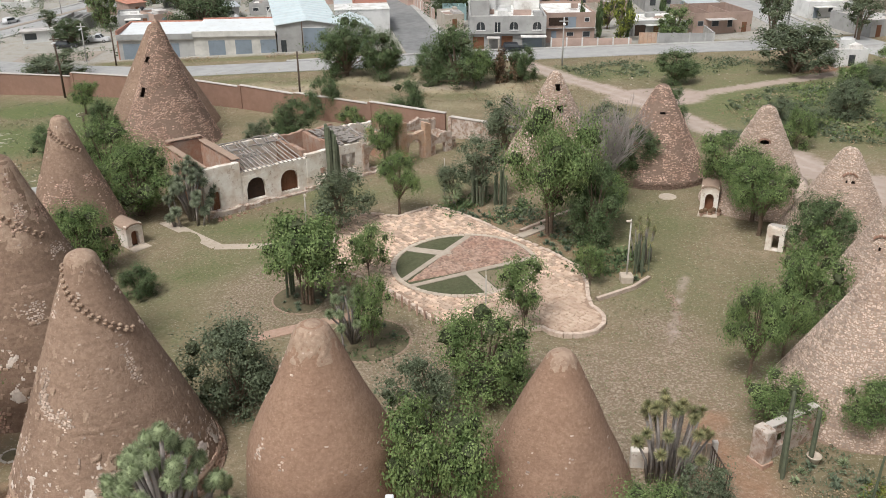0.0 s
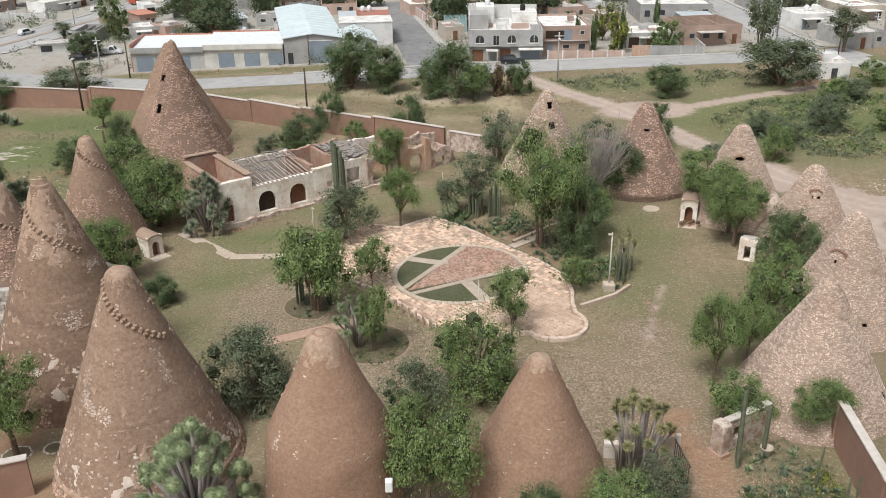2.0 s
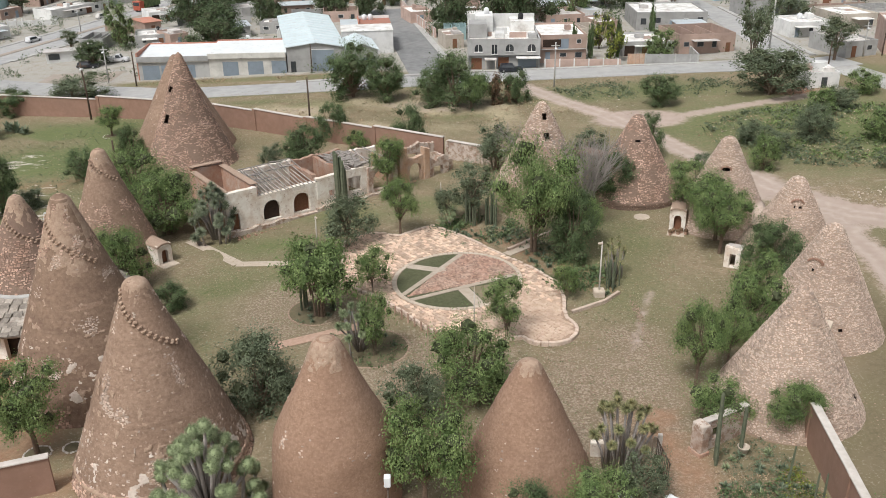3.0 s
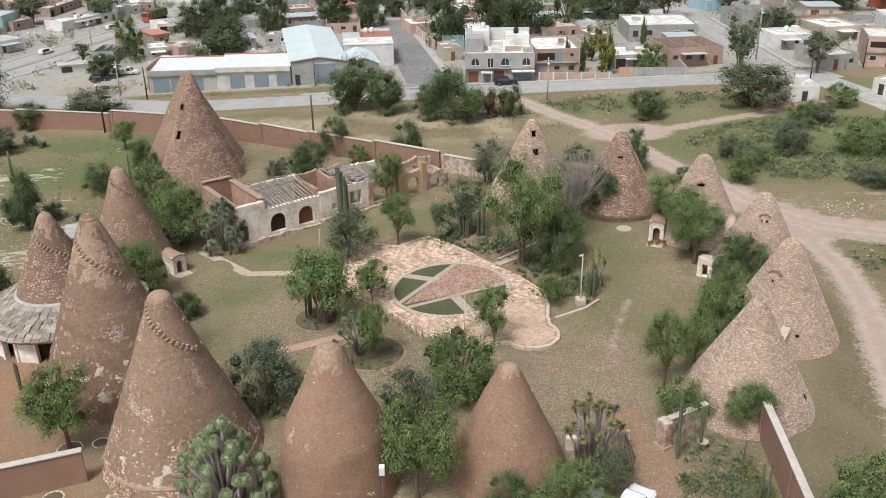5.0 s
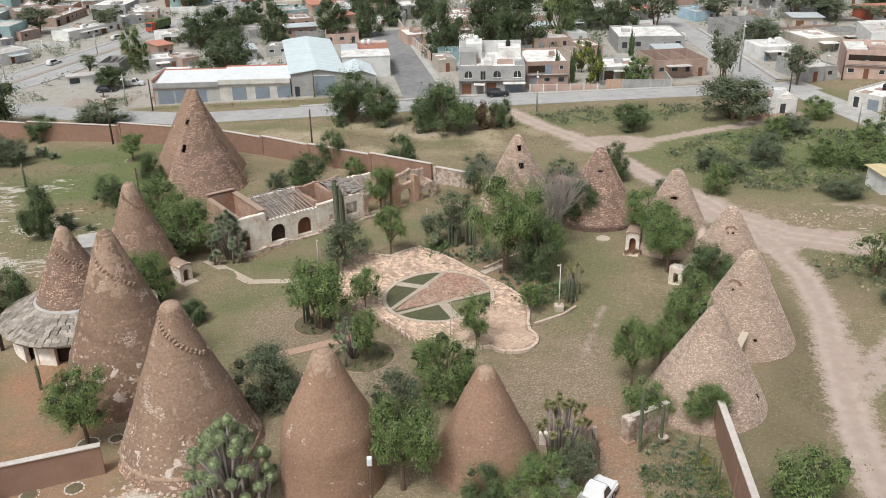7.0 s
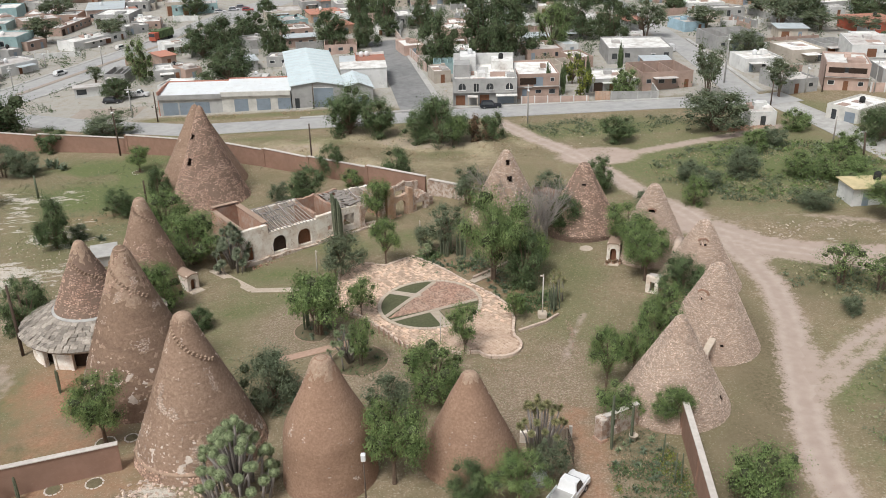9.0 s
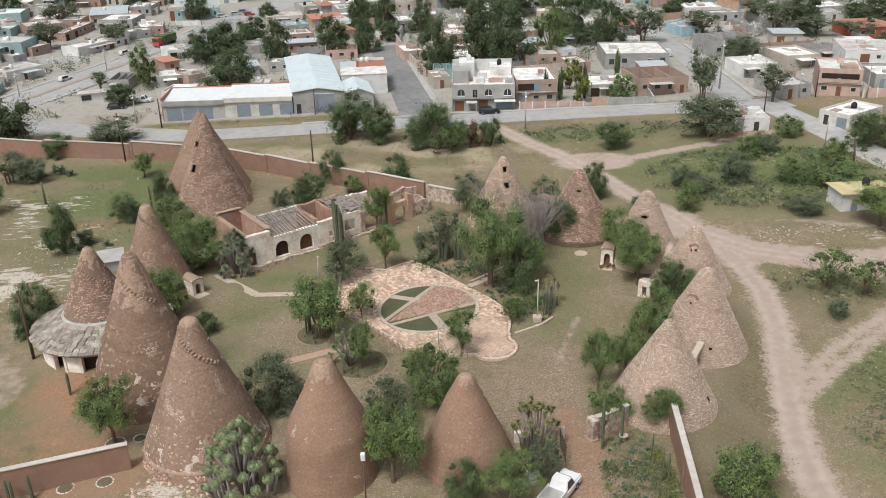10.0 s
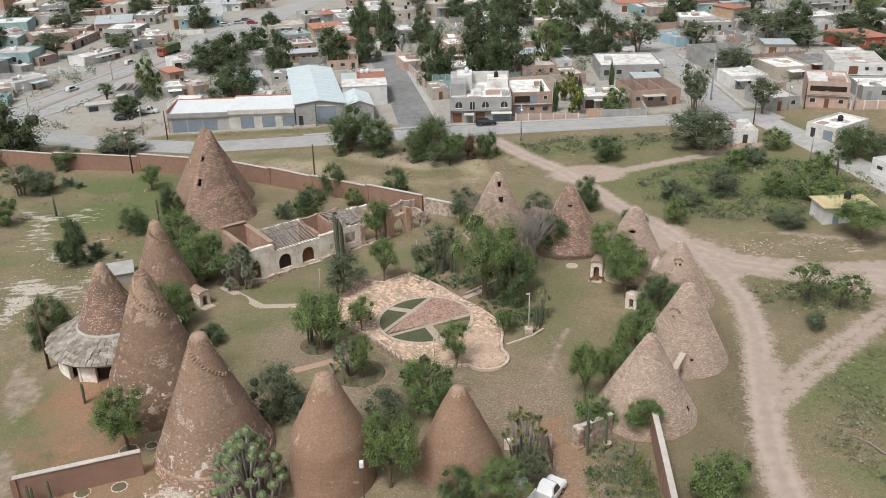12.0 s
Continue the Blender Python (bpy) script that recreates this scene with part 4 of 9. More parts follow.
def slab_strip(name, p, q, w, z, mat, parent, label=""):
    d = Vector((q[0] - p[0], q[1] - p[1])).normalized()
    nx, ny = -d.y * w / 2, d.x * w / 2
    return prism(name, ccw([(p[0] + nx, p[1] + ny), (q[0] + nx, q[1] + ny), (q[0] - nx, q[1] - ny), (p[0] - nx, p[1] - ny)]), 0.1, z, mat, parent, label)


slab_strip("kerb_strip", (-2.05, 49.2), (2.5, 55.95), 0.42, 0.262, "kerb", plaza, "pale stone strip")
slab_strip("kerb_strip", (-1.55, 48.25), (6.55, 51.75), 0.42, 0.266, "kerb", plaza, "pale stone strip")
slab_strip("kerb_strip", (-1.75, 54.15), (1.2, 52.95), 0.75, 0.258, "kerb", plaza, "pale stone strip")
slab_strip("kerb_strip", (2.3, 50.1), (3.6, 47.0), 0.85, 0.258, "kerb", plaza, "pale stone strip")
arc = [(DISC[0] + DR * math.cos(a), DISC[1] + DR * math.sin(a)) for a in [radians(4 + 80 * i / 10) for i in range(11)]]
TRI = ccw([(-1.75, 48.85)] + arc)
prism("cobble_base", TRI, 0.1, 0.235, "paving_grey", plaza, "pink-grey cobbled triangle")


def paver_mesh(w, d, seed):
    r_ = random.Random(seed)
    j = lambda: r_.uniform(-0.05, 0.05)
    v = [(-w / 2, -d / 2, -0.05), (w / 2, -d / 2, -0.05), (w / 2, d / 2, -0.05), (-w / 2, d / 2, -0.05)]
    v += [(x * 0.9 + j(), y * 0.88 + j(), 0.03 + j() * 0.5) for x, y, z in v]
    return v, [(4, 5, 6, 7), (0, 1, 5, 4), (1, 2, 6, 5), (2, 3, 7, 6), (3, 0, 4, 7)]


def pave():
    """Slabs in rows that follow the long side; the nearest are pieces of their own, the rest joined."""
    rnd = random.Random(5)
    metas = []
    for k, w in enumerate((0.25, 0.32, 0.39, 0.47)):
        me = bpy.data.meshes.new("slab")
        me.from_pydata(paver_mesh(w, 0.29, k)[0], [], paver_mesh(w, 0.29, k)[1])
        me.materials.append(M["paving"])
        metas.append((w, me))
    ang = math.atan2(-10, 7.6)
    ca, sa = math.cos(ang), math.sin(ang)
    chunks, made = [], 0
    vv = -16.0
    while vv < 16:
        uu = -16 + rnd.uniform(0, 0.5)
        while uu < 16:
            k = rnd.randrange(4)
            w, me = metas[k]
            cu = uu + w / 2
            x, y = 1.5 + cu * ca - vv * sa, 52 + cu * sa + vv * ca
            uu += w + 0.02
            rr = math.hypot(x - DISC[0], y - DISC[1])
            if rr < DR + 0.42 or not inside(x, y, PLAZA) or not all(inside(x + 0.3 * math.cos(q), y + 0.3 * math.sin(q), PLAZA) for q in (0, 1.57, 3.14, 4.71)):
                continue
            m = pose(x, y, gz(x) + 0.215 + rnd.uniform(-0.012, 0.02), rnd.uniform(-4, 4), rnd.uniform(-4, 4), math.degrees(ang) + rnd.uniform(-32, 32))
            if made < 290 and x + (y - 43) * -0.35 > 2.6 and y < 49.5:
                made += 1
                o = new("slab", me)
                o.parent = plaza
                o.matrix_basis = m
            else:
                pv, pf = paver_mesh(w, 0.29, rnd.randrange(1000))
                chunks.append(([tuple(m @ Vector(p)) for p in pv], pf))
        vv += 0.31
    o = joined("paving_rest", chunks, "paving", plaza, "rows of pink sandstone slabs")
    o["kind"] = "stuff"
    # rim of the round bed
    for i in range(72):
        a = 2 * math.pi * i / 72
        x, y = DISC[0] + (DR + 0.2) * math.cos(a), DISC[1] + (DR + 0.2) * math.sin(a)
        if i == 0:
            rim = boxes("rim_stone", [(-0.17, -0.19, -0.1, 0.17, 0.19, 0.045)], "kerb", plaza, bevel=0.015)
            o = rim
        else:
            o = rim.copy()
            scene.collection.objects.link(o)
        o.matrix_basis = pose(x, y, gz(x) + 0.225, 0, 0, math.degrees(a) + rnd.uniform(-3, 3))
    # cobbles of the triangle
    ch = []
    for i in range(60):
        for j in range(44):
            x, y = -2.2 + i * 0.155 + (0.08 if j % 2 else 0), 48.4 + j * 0.185
            if inside(x, y, TRI) and seg_d(np.array([x]), np.array([y]), [(-2.05, 49.2), (2.5, 55.95)])[0] > 0.3 and seg_d(np.array([x]), np.array([y]), [(-1.55, 48.25), (6.55, 51.75)])[0] > 0.3:
                m = pose(x, y, gz(x) + 0.225 + rnd.uniform(0, 0.03), 0, 0, rnd.uniform(0, 40)) @ Matrix.Diagonal((0.24, 0.42, 1, 1))
                pv, pf = paver_mesh(0.6, 0.4, rnd.randrange(99))
                ch.append(([tuple(m @ Vector(p)) for p in pv], pf))
    o = joined("cobble_rest", ch, "paving_grey", plaza, "small pink-grey cobbles")
    o["kind"] = "stuff"
    # edge stones round the plaza
    edge = None
    pts = PLAZA + PLAZA[:1]
    for (x0, y0), (x1, y1) in zip(pts[:-1], pts[1:]):
        L = math.hypot(x1 - x0, y1 - y0)
        k = max(1, int(L / 0.55))
        for i in range(k):
            t = (i + 0.5) / k
            x, y = x0 + (x1 - x0) * t, y0 + (y1 - y0) * t
            m = pose(x, y, gz(x) + 0.08, 0, 0, math.degrees(math.atan2(y1 - y0, x1 - x0)) + rnd.uniform(-4, 4)) @ Matrix.Diagonal((rnd.uniform(0.85, 1.1), 1, rnd.uniform(0.85, 1.3), 1))
            if edge is None:
                edge = boxes("edge_stone", [(-0.27, -0.13, -0.2, 0.27, 0.13, 0.17)], "stone_pale", plaza, bevel=0.03)
                o = edge
            else:
                o = edge.copy()
                scene.collection.objects.link(o)
            o.matrix_basis = m


bo = None
for i in range(13):
    t_ = i / 12
    x_, y_ = (-6.7 + 4.5 * t_ / 0.5, 51.0 - 4.2 * t_ / 0.5) if t_ < 0.5 else (-2.2 + 2.8 * (t_ - 0.5) / 0.5, 46.8 - 3.6 * (t_ - 0.5) / 0.5)
    m_ = pose(x_ - 0.35, y_ - 0.3, gz(x_), 0, 0, i * 37)
    if bo is None:
        bo = new("bollard")
        tagged(bo, "short weathered post along the plaza edge", "bollard", "posts along the plaza")
        pyd("shaft", *tube_data([(0, 0, -0.2), (0.01, 0, 0.35), (0, 0.01, 0.62)], [0.075, 0.07, 0.06], 8), "stone_red", bo)
        pyd("head", *tube_data([(0, 0, 0.62), (0, 0, 0.68), (0, 0, 0.76)], [0.075, 0.085, 0.04], 8), "stone_red", bo)
        bo.matrix_basis = m_
    else:
        copy_thing(bo, m_)
strip("footpath", [(-21.2, 61.9), (-15.9, 56.5)], 0.95, "kerb", 0.045, "pale stone footpath across the grass", "footpath")
strip("footpath", [(-16.0, 56.45), (-11.7, 56.2), (-7.6, 56.0)], 0.9, "kerb", 0.05, "pale stone footpath to the plaza", "footpath")
strip("footpath", [(-11.6, 42.4), (-3.9, 45.5)], 0.95, "brickpath", 0.05, "red brick footpath between beds", "footpath")
strip("footpath", [(6.2, 55.9), (9.2, 58.3)], 0.8, "kerb", 0.09, "pale stone footpath through a planted bed", "footpath")
strip("kerb", [(10.0, 45.6), (12.6, 47.0), (13.9, 48.3)], 0.22, "stone_pale", 0.22, "low stone kerb of a planted bed", "kerb")
strip("kerb", [(6.4, 56.6), (9.0, 58.8), (11, 60.4)], 0.25, "stone_pale", 0.3, "low stone kerb beside a footpath", "kerb")
strip("kerb", [(-7.0, 51.2), (-3.4, 48.4), (-0.9, 45.8), (1.4, 42.9)], 0.2, "mortar", 0.1, "dark stone kerb under the plaza edge", "kerb")


# ---- ruined hacienda building ----
RU = 35.9


def arch_wall(name, x0, x1, z0, z1, openings, y0, th, mat, parent, ragged=0.0, seed=0, label=""):
    """A wall in the xz plane, th thick, with arched or square openings cut through and a ragged top."""
    rnd = random.Random(seed)
    step = 0.2
    n = max(2, int((x1 - x0) / step))
    xs = [x0 + (x1 - x0) * i / n for i in range(n + 1)]
    v, f = [], []

    def quad(a, b, za0, za1, zb0, zb1):
        o = len(v)
        for yy in (y0, y0 + th):
            v.extend([(a, yy, za0), (b, yy, zb0), (b, yy, zb1), (a, yy, za1)])
        f.extend([(o, o + 1, o + 2, o + 3), (o + 7, o + 6, o + 5, o + 4), (o + 3, o + 2, o + 6, o + 7), (o + 1, o, o + 4, o + 5), (o, o + 3, o + 7, o + 4), (o + 2, o + 1, o + 5, o + 6)])

    def topo(x):
        q = ragged * noise.noise(Vector((x * 0.7, seed * 7.7, 0))) * 1.3 + ragged * 0.7 * noise.noise(Vector((x * 2.9, seed, 3)))
        return z1 + (math.floor(q / 0.09) * 0.09 if ragged > 0.1 else q)

    def hole(x):
        for ox0, ox1, oz0, oz1, arched in openings:
            if ox0 <= x <= ox1:
                c, w = (ox0 + ox1) / 2, (ox1 - ox0) / 2
                t = oz1
                if arched:
                    t = oz1 - w + math.sqrt(max(0, w * w - (x - c) ** 2))
                return oz0, t
        return None
    cuts = sorted(set(xs + [o[0] for o in openings] + [o[1] for o in openings] + [o[0] + (o[1] - o[0]) * i / 10 for o in openings for i in range(11)]))
    cuts = [c for c in cuts if x0 <= c <= x1]
    for a, b in zip(cuts[:-1], cuts[1:]):
        if b - a < 1e-4:
            continue
        h = hole((a + b) / 2)
        if h:
            ha, hb = hole(a + 1e-5) or h, hole(b - 1e-5) or h
            if h[0] > z0 + 0.01:
                quad(a, b, z0, h[0], z0, h[0])
            quad(a, b, ha[1], topo(a), hb[1], topo(b))
        else:
            quad(a, b, z0, topo(a), z0, topo(b))
    bm = bmesh.new()
    vs = [bm.verts.new(p) for p in v]
    for q in f:
        bm.faces.new([vs[i] for i in q])
    bmesh.ops.remove_doubles(bm, verts=bm.verts, dist=0.002)
    bm.verts.index_update()
    seen = {}
    for q in bm.faces:
        seen.setdefault(frozenset(x.index for x in q.verts), []).append(q)
    bmesh.ops.delete(bm, geom=[q for qs in seen.values() if len(qs) > 1 for q in qs], context="FACES_ONLY")
    return part(name, bm, mat, parent, label)


ruin = thing("ruined_building", -18.8, 61.6, RU, label="roofless white hacienda building with arches and bare rafters", category="ruin")
arch_wall("plinth", 1.0, 10.0, -0.6, 0.5, [], -0.35, 0.45, "flaked", ruin, 0.14, 1, "broken brick plinth")
arch_wall("plinth", 10.0, 20.0, -0.6, 0.75, [], -0.25, 0.4, "flaked", ruin, 0.2, 2, "broken brick plinth")
arch_wall("front_wall", 1.2, 4.3, -0.3, 4.0, [(1.6, 2.4, 0.45, 2.0, False)], 0.1, 0.5, "plaster", ruin, 0.05, 3, "stained white plaster wall with a door")
arch_wall("front_wall", 4.3, 10.3, -0.3, 3.15, [(4.75, 6.45, 0.62, 2.45, True), (7.8, 9.45, 0.62, 2.48, True)], 0.14, 0.5, "plaster", ruin, 0.06, 2, "stained white plaster wall with two arches")
for c_ in (5.6, 8.62):
    arch_wall("arch_frame", c_ - 1.08, c_ + 1.08, 0.5, 2.74, [(c_ - 0.85, c_ + 0.85, 0.5, 2.46, True)], 0.115, 0.1, "plaster", ruin, 0.03, 17)
arch_wall("front_wall", 10.3, 13.4, -0.3, 3.42, [(11.55, 12.15, 1.3, 2.0, False)], 0.1, 0.5, "plaster", ruin, 0.06, 4, "white wall with a small dark window")
arch_wall("front_wall", 13.4, 16.2, -0.3, 3.3, [(14.1, 15.5, 1.0, 2.45, False)], 0.8, 0.45, "plaster", ruin, 0.12, 5, "white wall with a dark gap")
arch_wall("front_wall", 16.2, 19.6, -0.3, 3.25, [(16.7, 19.1, 0.7, 2.75, True)], 0.5, 0.45, "flaked", ruin, 0.3, 6, "white wall with a broken arch")
arch_wall("brick_pier", 19.75, 20.65, -0.3, 4.3, [], 0.2, 0.7, "orange", ruin, 0.2, 6, "orange plastered pier")
arch_wall("front_wall", 20.65, 22.75, -0.3, 3.1, [(21.0, 22.5, 0.5, 2.5, True)], 0.4, 0.5, "orange", ruin, 0.35, 8, "orange wall with a broken arch")
arch_wall("brick_pier", 22.75, 23.4, -0.3, 3.9, [], 0.25, 0.7, "orange", ruin, 0.35, 7, "orange plastered pier")
arch_wall("front_wall", 23.4, 25.9, -0.3, 2.3, [(24.0, 25.2, 0.5, 1.6, False)], 0.4, 0.5, "flaked", ruin, 0.5, 9, "broken white wall")


def cross_wall(s, v0, v1, h, mat, seed, rag=0.2):
    o = arch_wall("cross_wall", v0, v1, -0.3, h, [], -0.2, 0.4, mat, ruin, rag, seed)
    o.matrix_basis = pose(s, 0, 0, 0, 0, 90)


arch_wall("back_wall", 1.2, 4.5, -0.3, 4.3, [], 7.6, 0.45, "brick", ruin, 0.15, 10, "bare brick back wall")
arch_wall("back_wall", 4.5, 10.4, -0.3, 3.85, [], 5.3, 0.45, "plaster", ruin, 0.1, 11, "white back wall")
arch_wall("back_wall", 10.4, 16.4, -0.3, 3.5, [], 6.1, 0.4, "brick", ruin, 0.2, 12, "bare brick back wall")
arch_wall("back_wall", 16.4, 20.2, -0.3, 3.4, [], 5.4, 0.4, "plaster", ruin, 0.3, 13, "white back wall")
arch_wall("back_wall", 20.4, 27.0, -0.3, 2.9, [(23.5, 24.8, 0.3, 2.0, False)], 4.4, 0.4, "flaked", ruin, 0.4, 14, "white back wall")
for s_, a_, b_, h_, m_, q_ in ((1.4, 0.6, 7.6, 3.9, "brick", 20), (4.4, 0.64, 7.6, 3.95, "brick", 21), (10.35, 0.6, 6.1, 3.7, "brick", 22), (13.4, 0.8, 6.1, 3.5, "brick", 23), (16.3, 1.0, 6.1, 3.4, "plaster", 24), (19.8, 0.9, 5.4, 2.9, "brick", 25), (26.6, 0.9, 4.4, 1.8, "flaked", 26)):
    cross_wall(s_, a_, b_, h_, m_, q_)
# a lip of brown tiles along the walls of the first room
for x0_, x1_, y0_, y1_, z_ in ((1.15, 1.75, 0.4, 8.0, 4.02), (4.0, 4.7, 0.7, 7.9, 4.08), (1.3, 4.4, 7.5, 8.1, 4.42)):
    boxes("wall_coping", [(x0_, y0_, z_, x1_, y1_, z_ + 0.09)], "mortar", ruin, "worn masonry wall top", bevel=0.04)
# bare rafters over the arched room, some broken
rr = random.Random(8)
for i in range(15):
    s_ = 4.65 + i * 0.4
    L1 = 5.5 if i not in (3, 7, 12) else rr.uniform(3.0, 4.2)
    vv, ff = tube_data([(s_ + rr.uniform(-0.08, 0.08), 0.05, 3.2), (s_ + rr.uniform(-0.2, 0.2), L1, 3.2 + L1 * 0.145)], [0.062, 0.052], 6)
    pyd("rafter", vv, ff, "old_wood", ruin)
for i, y_ in enumerate((2.1, 3.9, 5.3)):
    vv, ff = tube_data([(4.55, y_, 3.3 + y_ * 0.145), (10.3 - (2.6 if i == 0 else 0), y_ + 0.1, 3.3 + y_ * 0.145)], [0.055, 0.055], 6)
    pyd("purlin", vv, ff, "old_wood", ruin)
rb = None


def board(m):
    """One loose plank of the fallen roof."""
    global rb
    if rb is None:
        rb = boxes("roof_board", [(-0.5, -0.07, -0.02, 0.5, 0.07, 0.02)], "old_wood", ruin)
        o = rb
    else:
        o = rb.copy()
        scene.collection.objects.link(o)
    o.matrix_basis = m


for i in range(9):
    s_ = rr.choice((rr.uniform(4.6, 6.6), rr.uniform(4.6, 10.1)))
    y_ = rr.uniform(3.2, 5.4) if s_ > 6.6 else rr.uniform(1.5, 5.4)
    board(pose(s_, y_, 3.36 + y_ * 0.145 + rr.uniform(0, 0.05), 8, rr.uniform(-5, 5), rr.uniform(-8, 8)) @ Matrix.Diagonal((rr.uniform(0.5, 1.3), 1.1, 1, 1)))
for i in range(8):
    s_ = 13.7 + i * 0.75
    vv, ff = tube_data([(s_, 0.9, 3.36), (s_ + rr.uniform(-0.6, 0.8), 5.5 if i % 3 else 3.4, 3.55 - (0.0 if i % 3 else 0.8))], [0.075, 0.065], 6)
    pyd("rafter", vv, ff, "old_wood", ruin)
for i in range(70):
    s_, y_ = rr.uniform(13.5, 16.6), rr.uniform(1.0, 5.9)
    board(pose(s_, y_, 3.42 + rr.uniform(-0.05, 0.12), 3, rr.uniform(-9, 9), rr.uniform(0, 180)) @ Matrix.Diagonal((rr.uniform(0.4, 1.0), 2.2, 1.5, 1)))
boxes("floor_slab", [(1.6, 0.5, -0.4, 4.3, 7.6, 0.3), (10.4, 0.6, -0.4, 26.5, 4.4, 0.3)], "bed", ruin, "earth floor with rubble")
# darker than the other floors: the gloom below the rafters is in its colour
boxes("floor_slab", [(4.5, 0.64, -0.4, 10.3, 5.3, 0.34)], "bed_dark", ruin, "earth floor coloured dark for the shade under the rafters")
pyd("door_leaf", *(lambda b: (boxv(*b), BOXF))((1.62, 0.3, 0.45, 2.38, 0.38, 1.98)), "door_wood", ruin, "weathered brown door")
# no boards in the first arch: an added black panel acts as its inner shade
boxes("shutter", [(4.7, 0.5, 0.5, 6.5, 0.6, 2.5)], "void", ruin, "near-black panel standing in for the shade inside an arch")
boxes("shutter", [(7.75, 0.5, 0.5, 9.5, 0.6, 2.5)], "door_wood", ruin, "red-brown wooden shutter")
for c_ in (8.62,):
    for k_ in range(7):
        dx_ = -0.75 + k_ * 0.25
        boxes("window_bar", [(c_ + dx_ - 0.018, 0.34, 0.6, c_ + dx_ + 0.018, 0.376, 1.6 + math.sqrt(max(0, 0.85 ** 2 - dx_ * dx_)))], "door_wood", ruin)
bk = new("rubble")
bk.matrix_basis = ruin.matrix_basis
tagged(bk, "fallen red brick rubble along the ruin", "rubble", kind="stuff")
ch = []
for i in range(420):
    m = pose(rr.uniform(1.5, 26), rr.choice((rr.uniform(-1.3, -0.5), rr.uniform(0.8, 4.5))), 0.0, rr.uniform(0, 90), rr.uniform(0, 90), rr.uniform(0, 180)) @ Matrix.Diagonal((rr.uniform(0.1, 0.3), rr.uniform(0.08, 0.2), rr.uniform(0.08, 0.18), 1))
    z_ = 0.25 if m.translation.y > 0 else 0.05
    ch.append(([tuple(m @ Vector(p) + Vector((0, 0, z_))) for p in boxv(-0.5, -0.5, -0.5, 0.5, 0.5, 0.5)], BOXF))
joined("rubble_pieces", ch, "brick", bk)
wall_run("wall_ruin", [(2.0, 81.3, 2.0), (5.6, 79.0, 1.8), (9.2, 76.7, 1.7)], 2, "flaked", "crumbling white plaster wall with brick pilasters", "cap", 0.35)


# ---- doorways of the cones ----
def portal(x, y, rot, w, d, h, label, vault=True):
    e = thing("doorway_porch", x, y, rot, label=label, category="porch", group="whitewashed porches of the cones")
    arch_wall("front", -w / 2, w / 2, -0.2, h, [(-w * 0.24, w * 0.24, 0.05, h * 0.74, True)], 0, 0.3, "plaster", e, 0.03, 3)
    boxes("side_wall", [(-w / 2, 0.3, -0.2, -w / 2 + 0.3, d, h - 0.15)], "plaster", e)
    boxes("side_wall", [(w / 2 - 0.3, 0.3, -0.2, w / 2, d, h - 0.15)], "plaster", e)
    n = 8
    v, f = [], []
    for yy in (-0.06, d + 0.1):
        for r_, dz in ((w / 2 + 0.06, 0.0), (w / 2 - 0.12, -0.12)):
            for i in range(n + 1):
                a = math.pi * i / n
                v.append((-r_ * math.cos(a), yy, h - 0.18 + dz * 0 + 0.32 * math.sin(a) * (1 if dz == 0 else 0.6)))
    k = n + 1
    for i in range(n):
        f += [(i, i + 1, 2 * k + i + 1, 2 * k + i), (k + i + 1, k + i, 3 * k + i, 3 * k + i + 1), (i + 1, i, k + i, k + i + 1), (2 * k + i, 2 * k + i + 1, 3 * k + i + 1, 3 * k + i)]
    pyd("vault", v, f, "mortar", e, "rounded weathered vault")
    boxes("door_leaf", [(-w * 0.24, 0.42, 0.05, w * 0.24, 0.5, h * 0.72)], "door_wood", e, "brown plank door")
    boxes("step", [(-w * 0.55, -0.9, -0.2, w * 0.55, -0.02, 0.12)], "kerb", e, bevel=0.03)
    return e


portal(-22.0, 57.2, 48, 1.3, 3.0, 1.75, "small whitewashed arched porch of a cone granary")
portal(20.9, 58.9, -20, 1.3, 2.4, 2.1, "weathered white porch with flower pots before it")
blk = thing("ruined_porch", 23.2, 51.6, -30, label="broken white masonry stump under trees", category="porch")
arch_wall("front", -0.6, 0.6, -0.2, 1.75, [(-0.2, 0.25, 0.1, 1.2, False)], 0, 0.5, "plaster", blk, 0.15, 31)
boxes("side_wall", [(-0.55, 0.5, -0.2, -0.3, 1.4, 1.45)], "plaster", blk)
boxes("side_wall", [(0.3, 0.5, -0.2, 0.55, 1.4, 1.35)], "plaster", blk)
boxes("roof_slab", [(-0.6, 0.5, 1.36, 0.6, 1.4, 1.52)], "cap", blk, bevel=0.04)
for i in range(5):
    pot = thing("flower_pot", 20.2 + i * 0.33, 58.3 + (i % 2) * 0.25, label="terracotta flower pot before the white porch", category="pot", group="flower pots by the porch")
    bm = bmesh.new()
    bmesh.ops.create_cone(bm, cap_ends=True, segments=12, radius1=0.11, radius2=0.17, depth=0.32)
    bmesh.ops.translate(bm, verts=bm.verts, vec=(0, 0, 0.16))
    part("pot_body", bm, "brickpath", pot)
    bm = bmesh.new()
    bmesh.ops.create_icosphere(bm, subdivisions=1, radius=0.2)
    bmesh.ops.translate(bm, verts=bm.verts, vec=(0, 0, 0.42))
    part("foliage", bm, "leaf_red", pot)
mh = thing("manhole_cover", 18.8, 62.6, label="pale round stone cover set in the grass", category="cover")
bm = bmesh.new()
bmesh.ops.create_cone(bm, cap_ends=True, segments=24, radius1=0.75, radius2=0.68, depth=0.16)
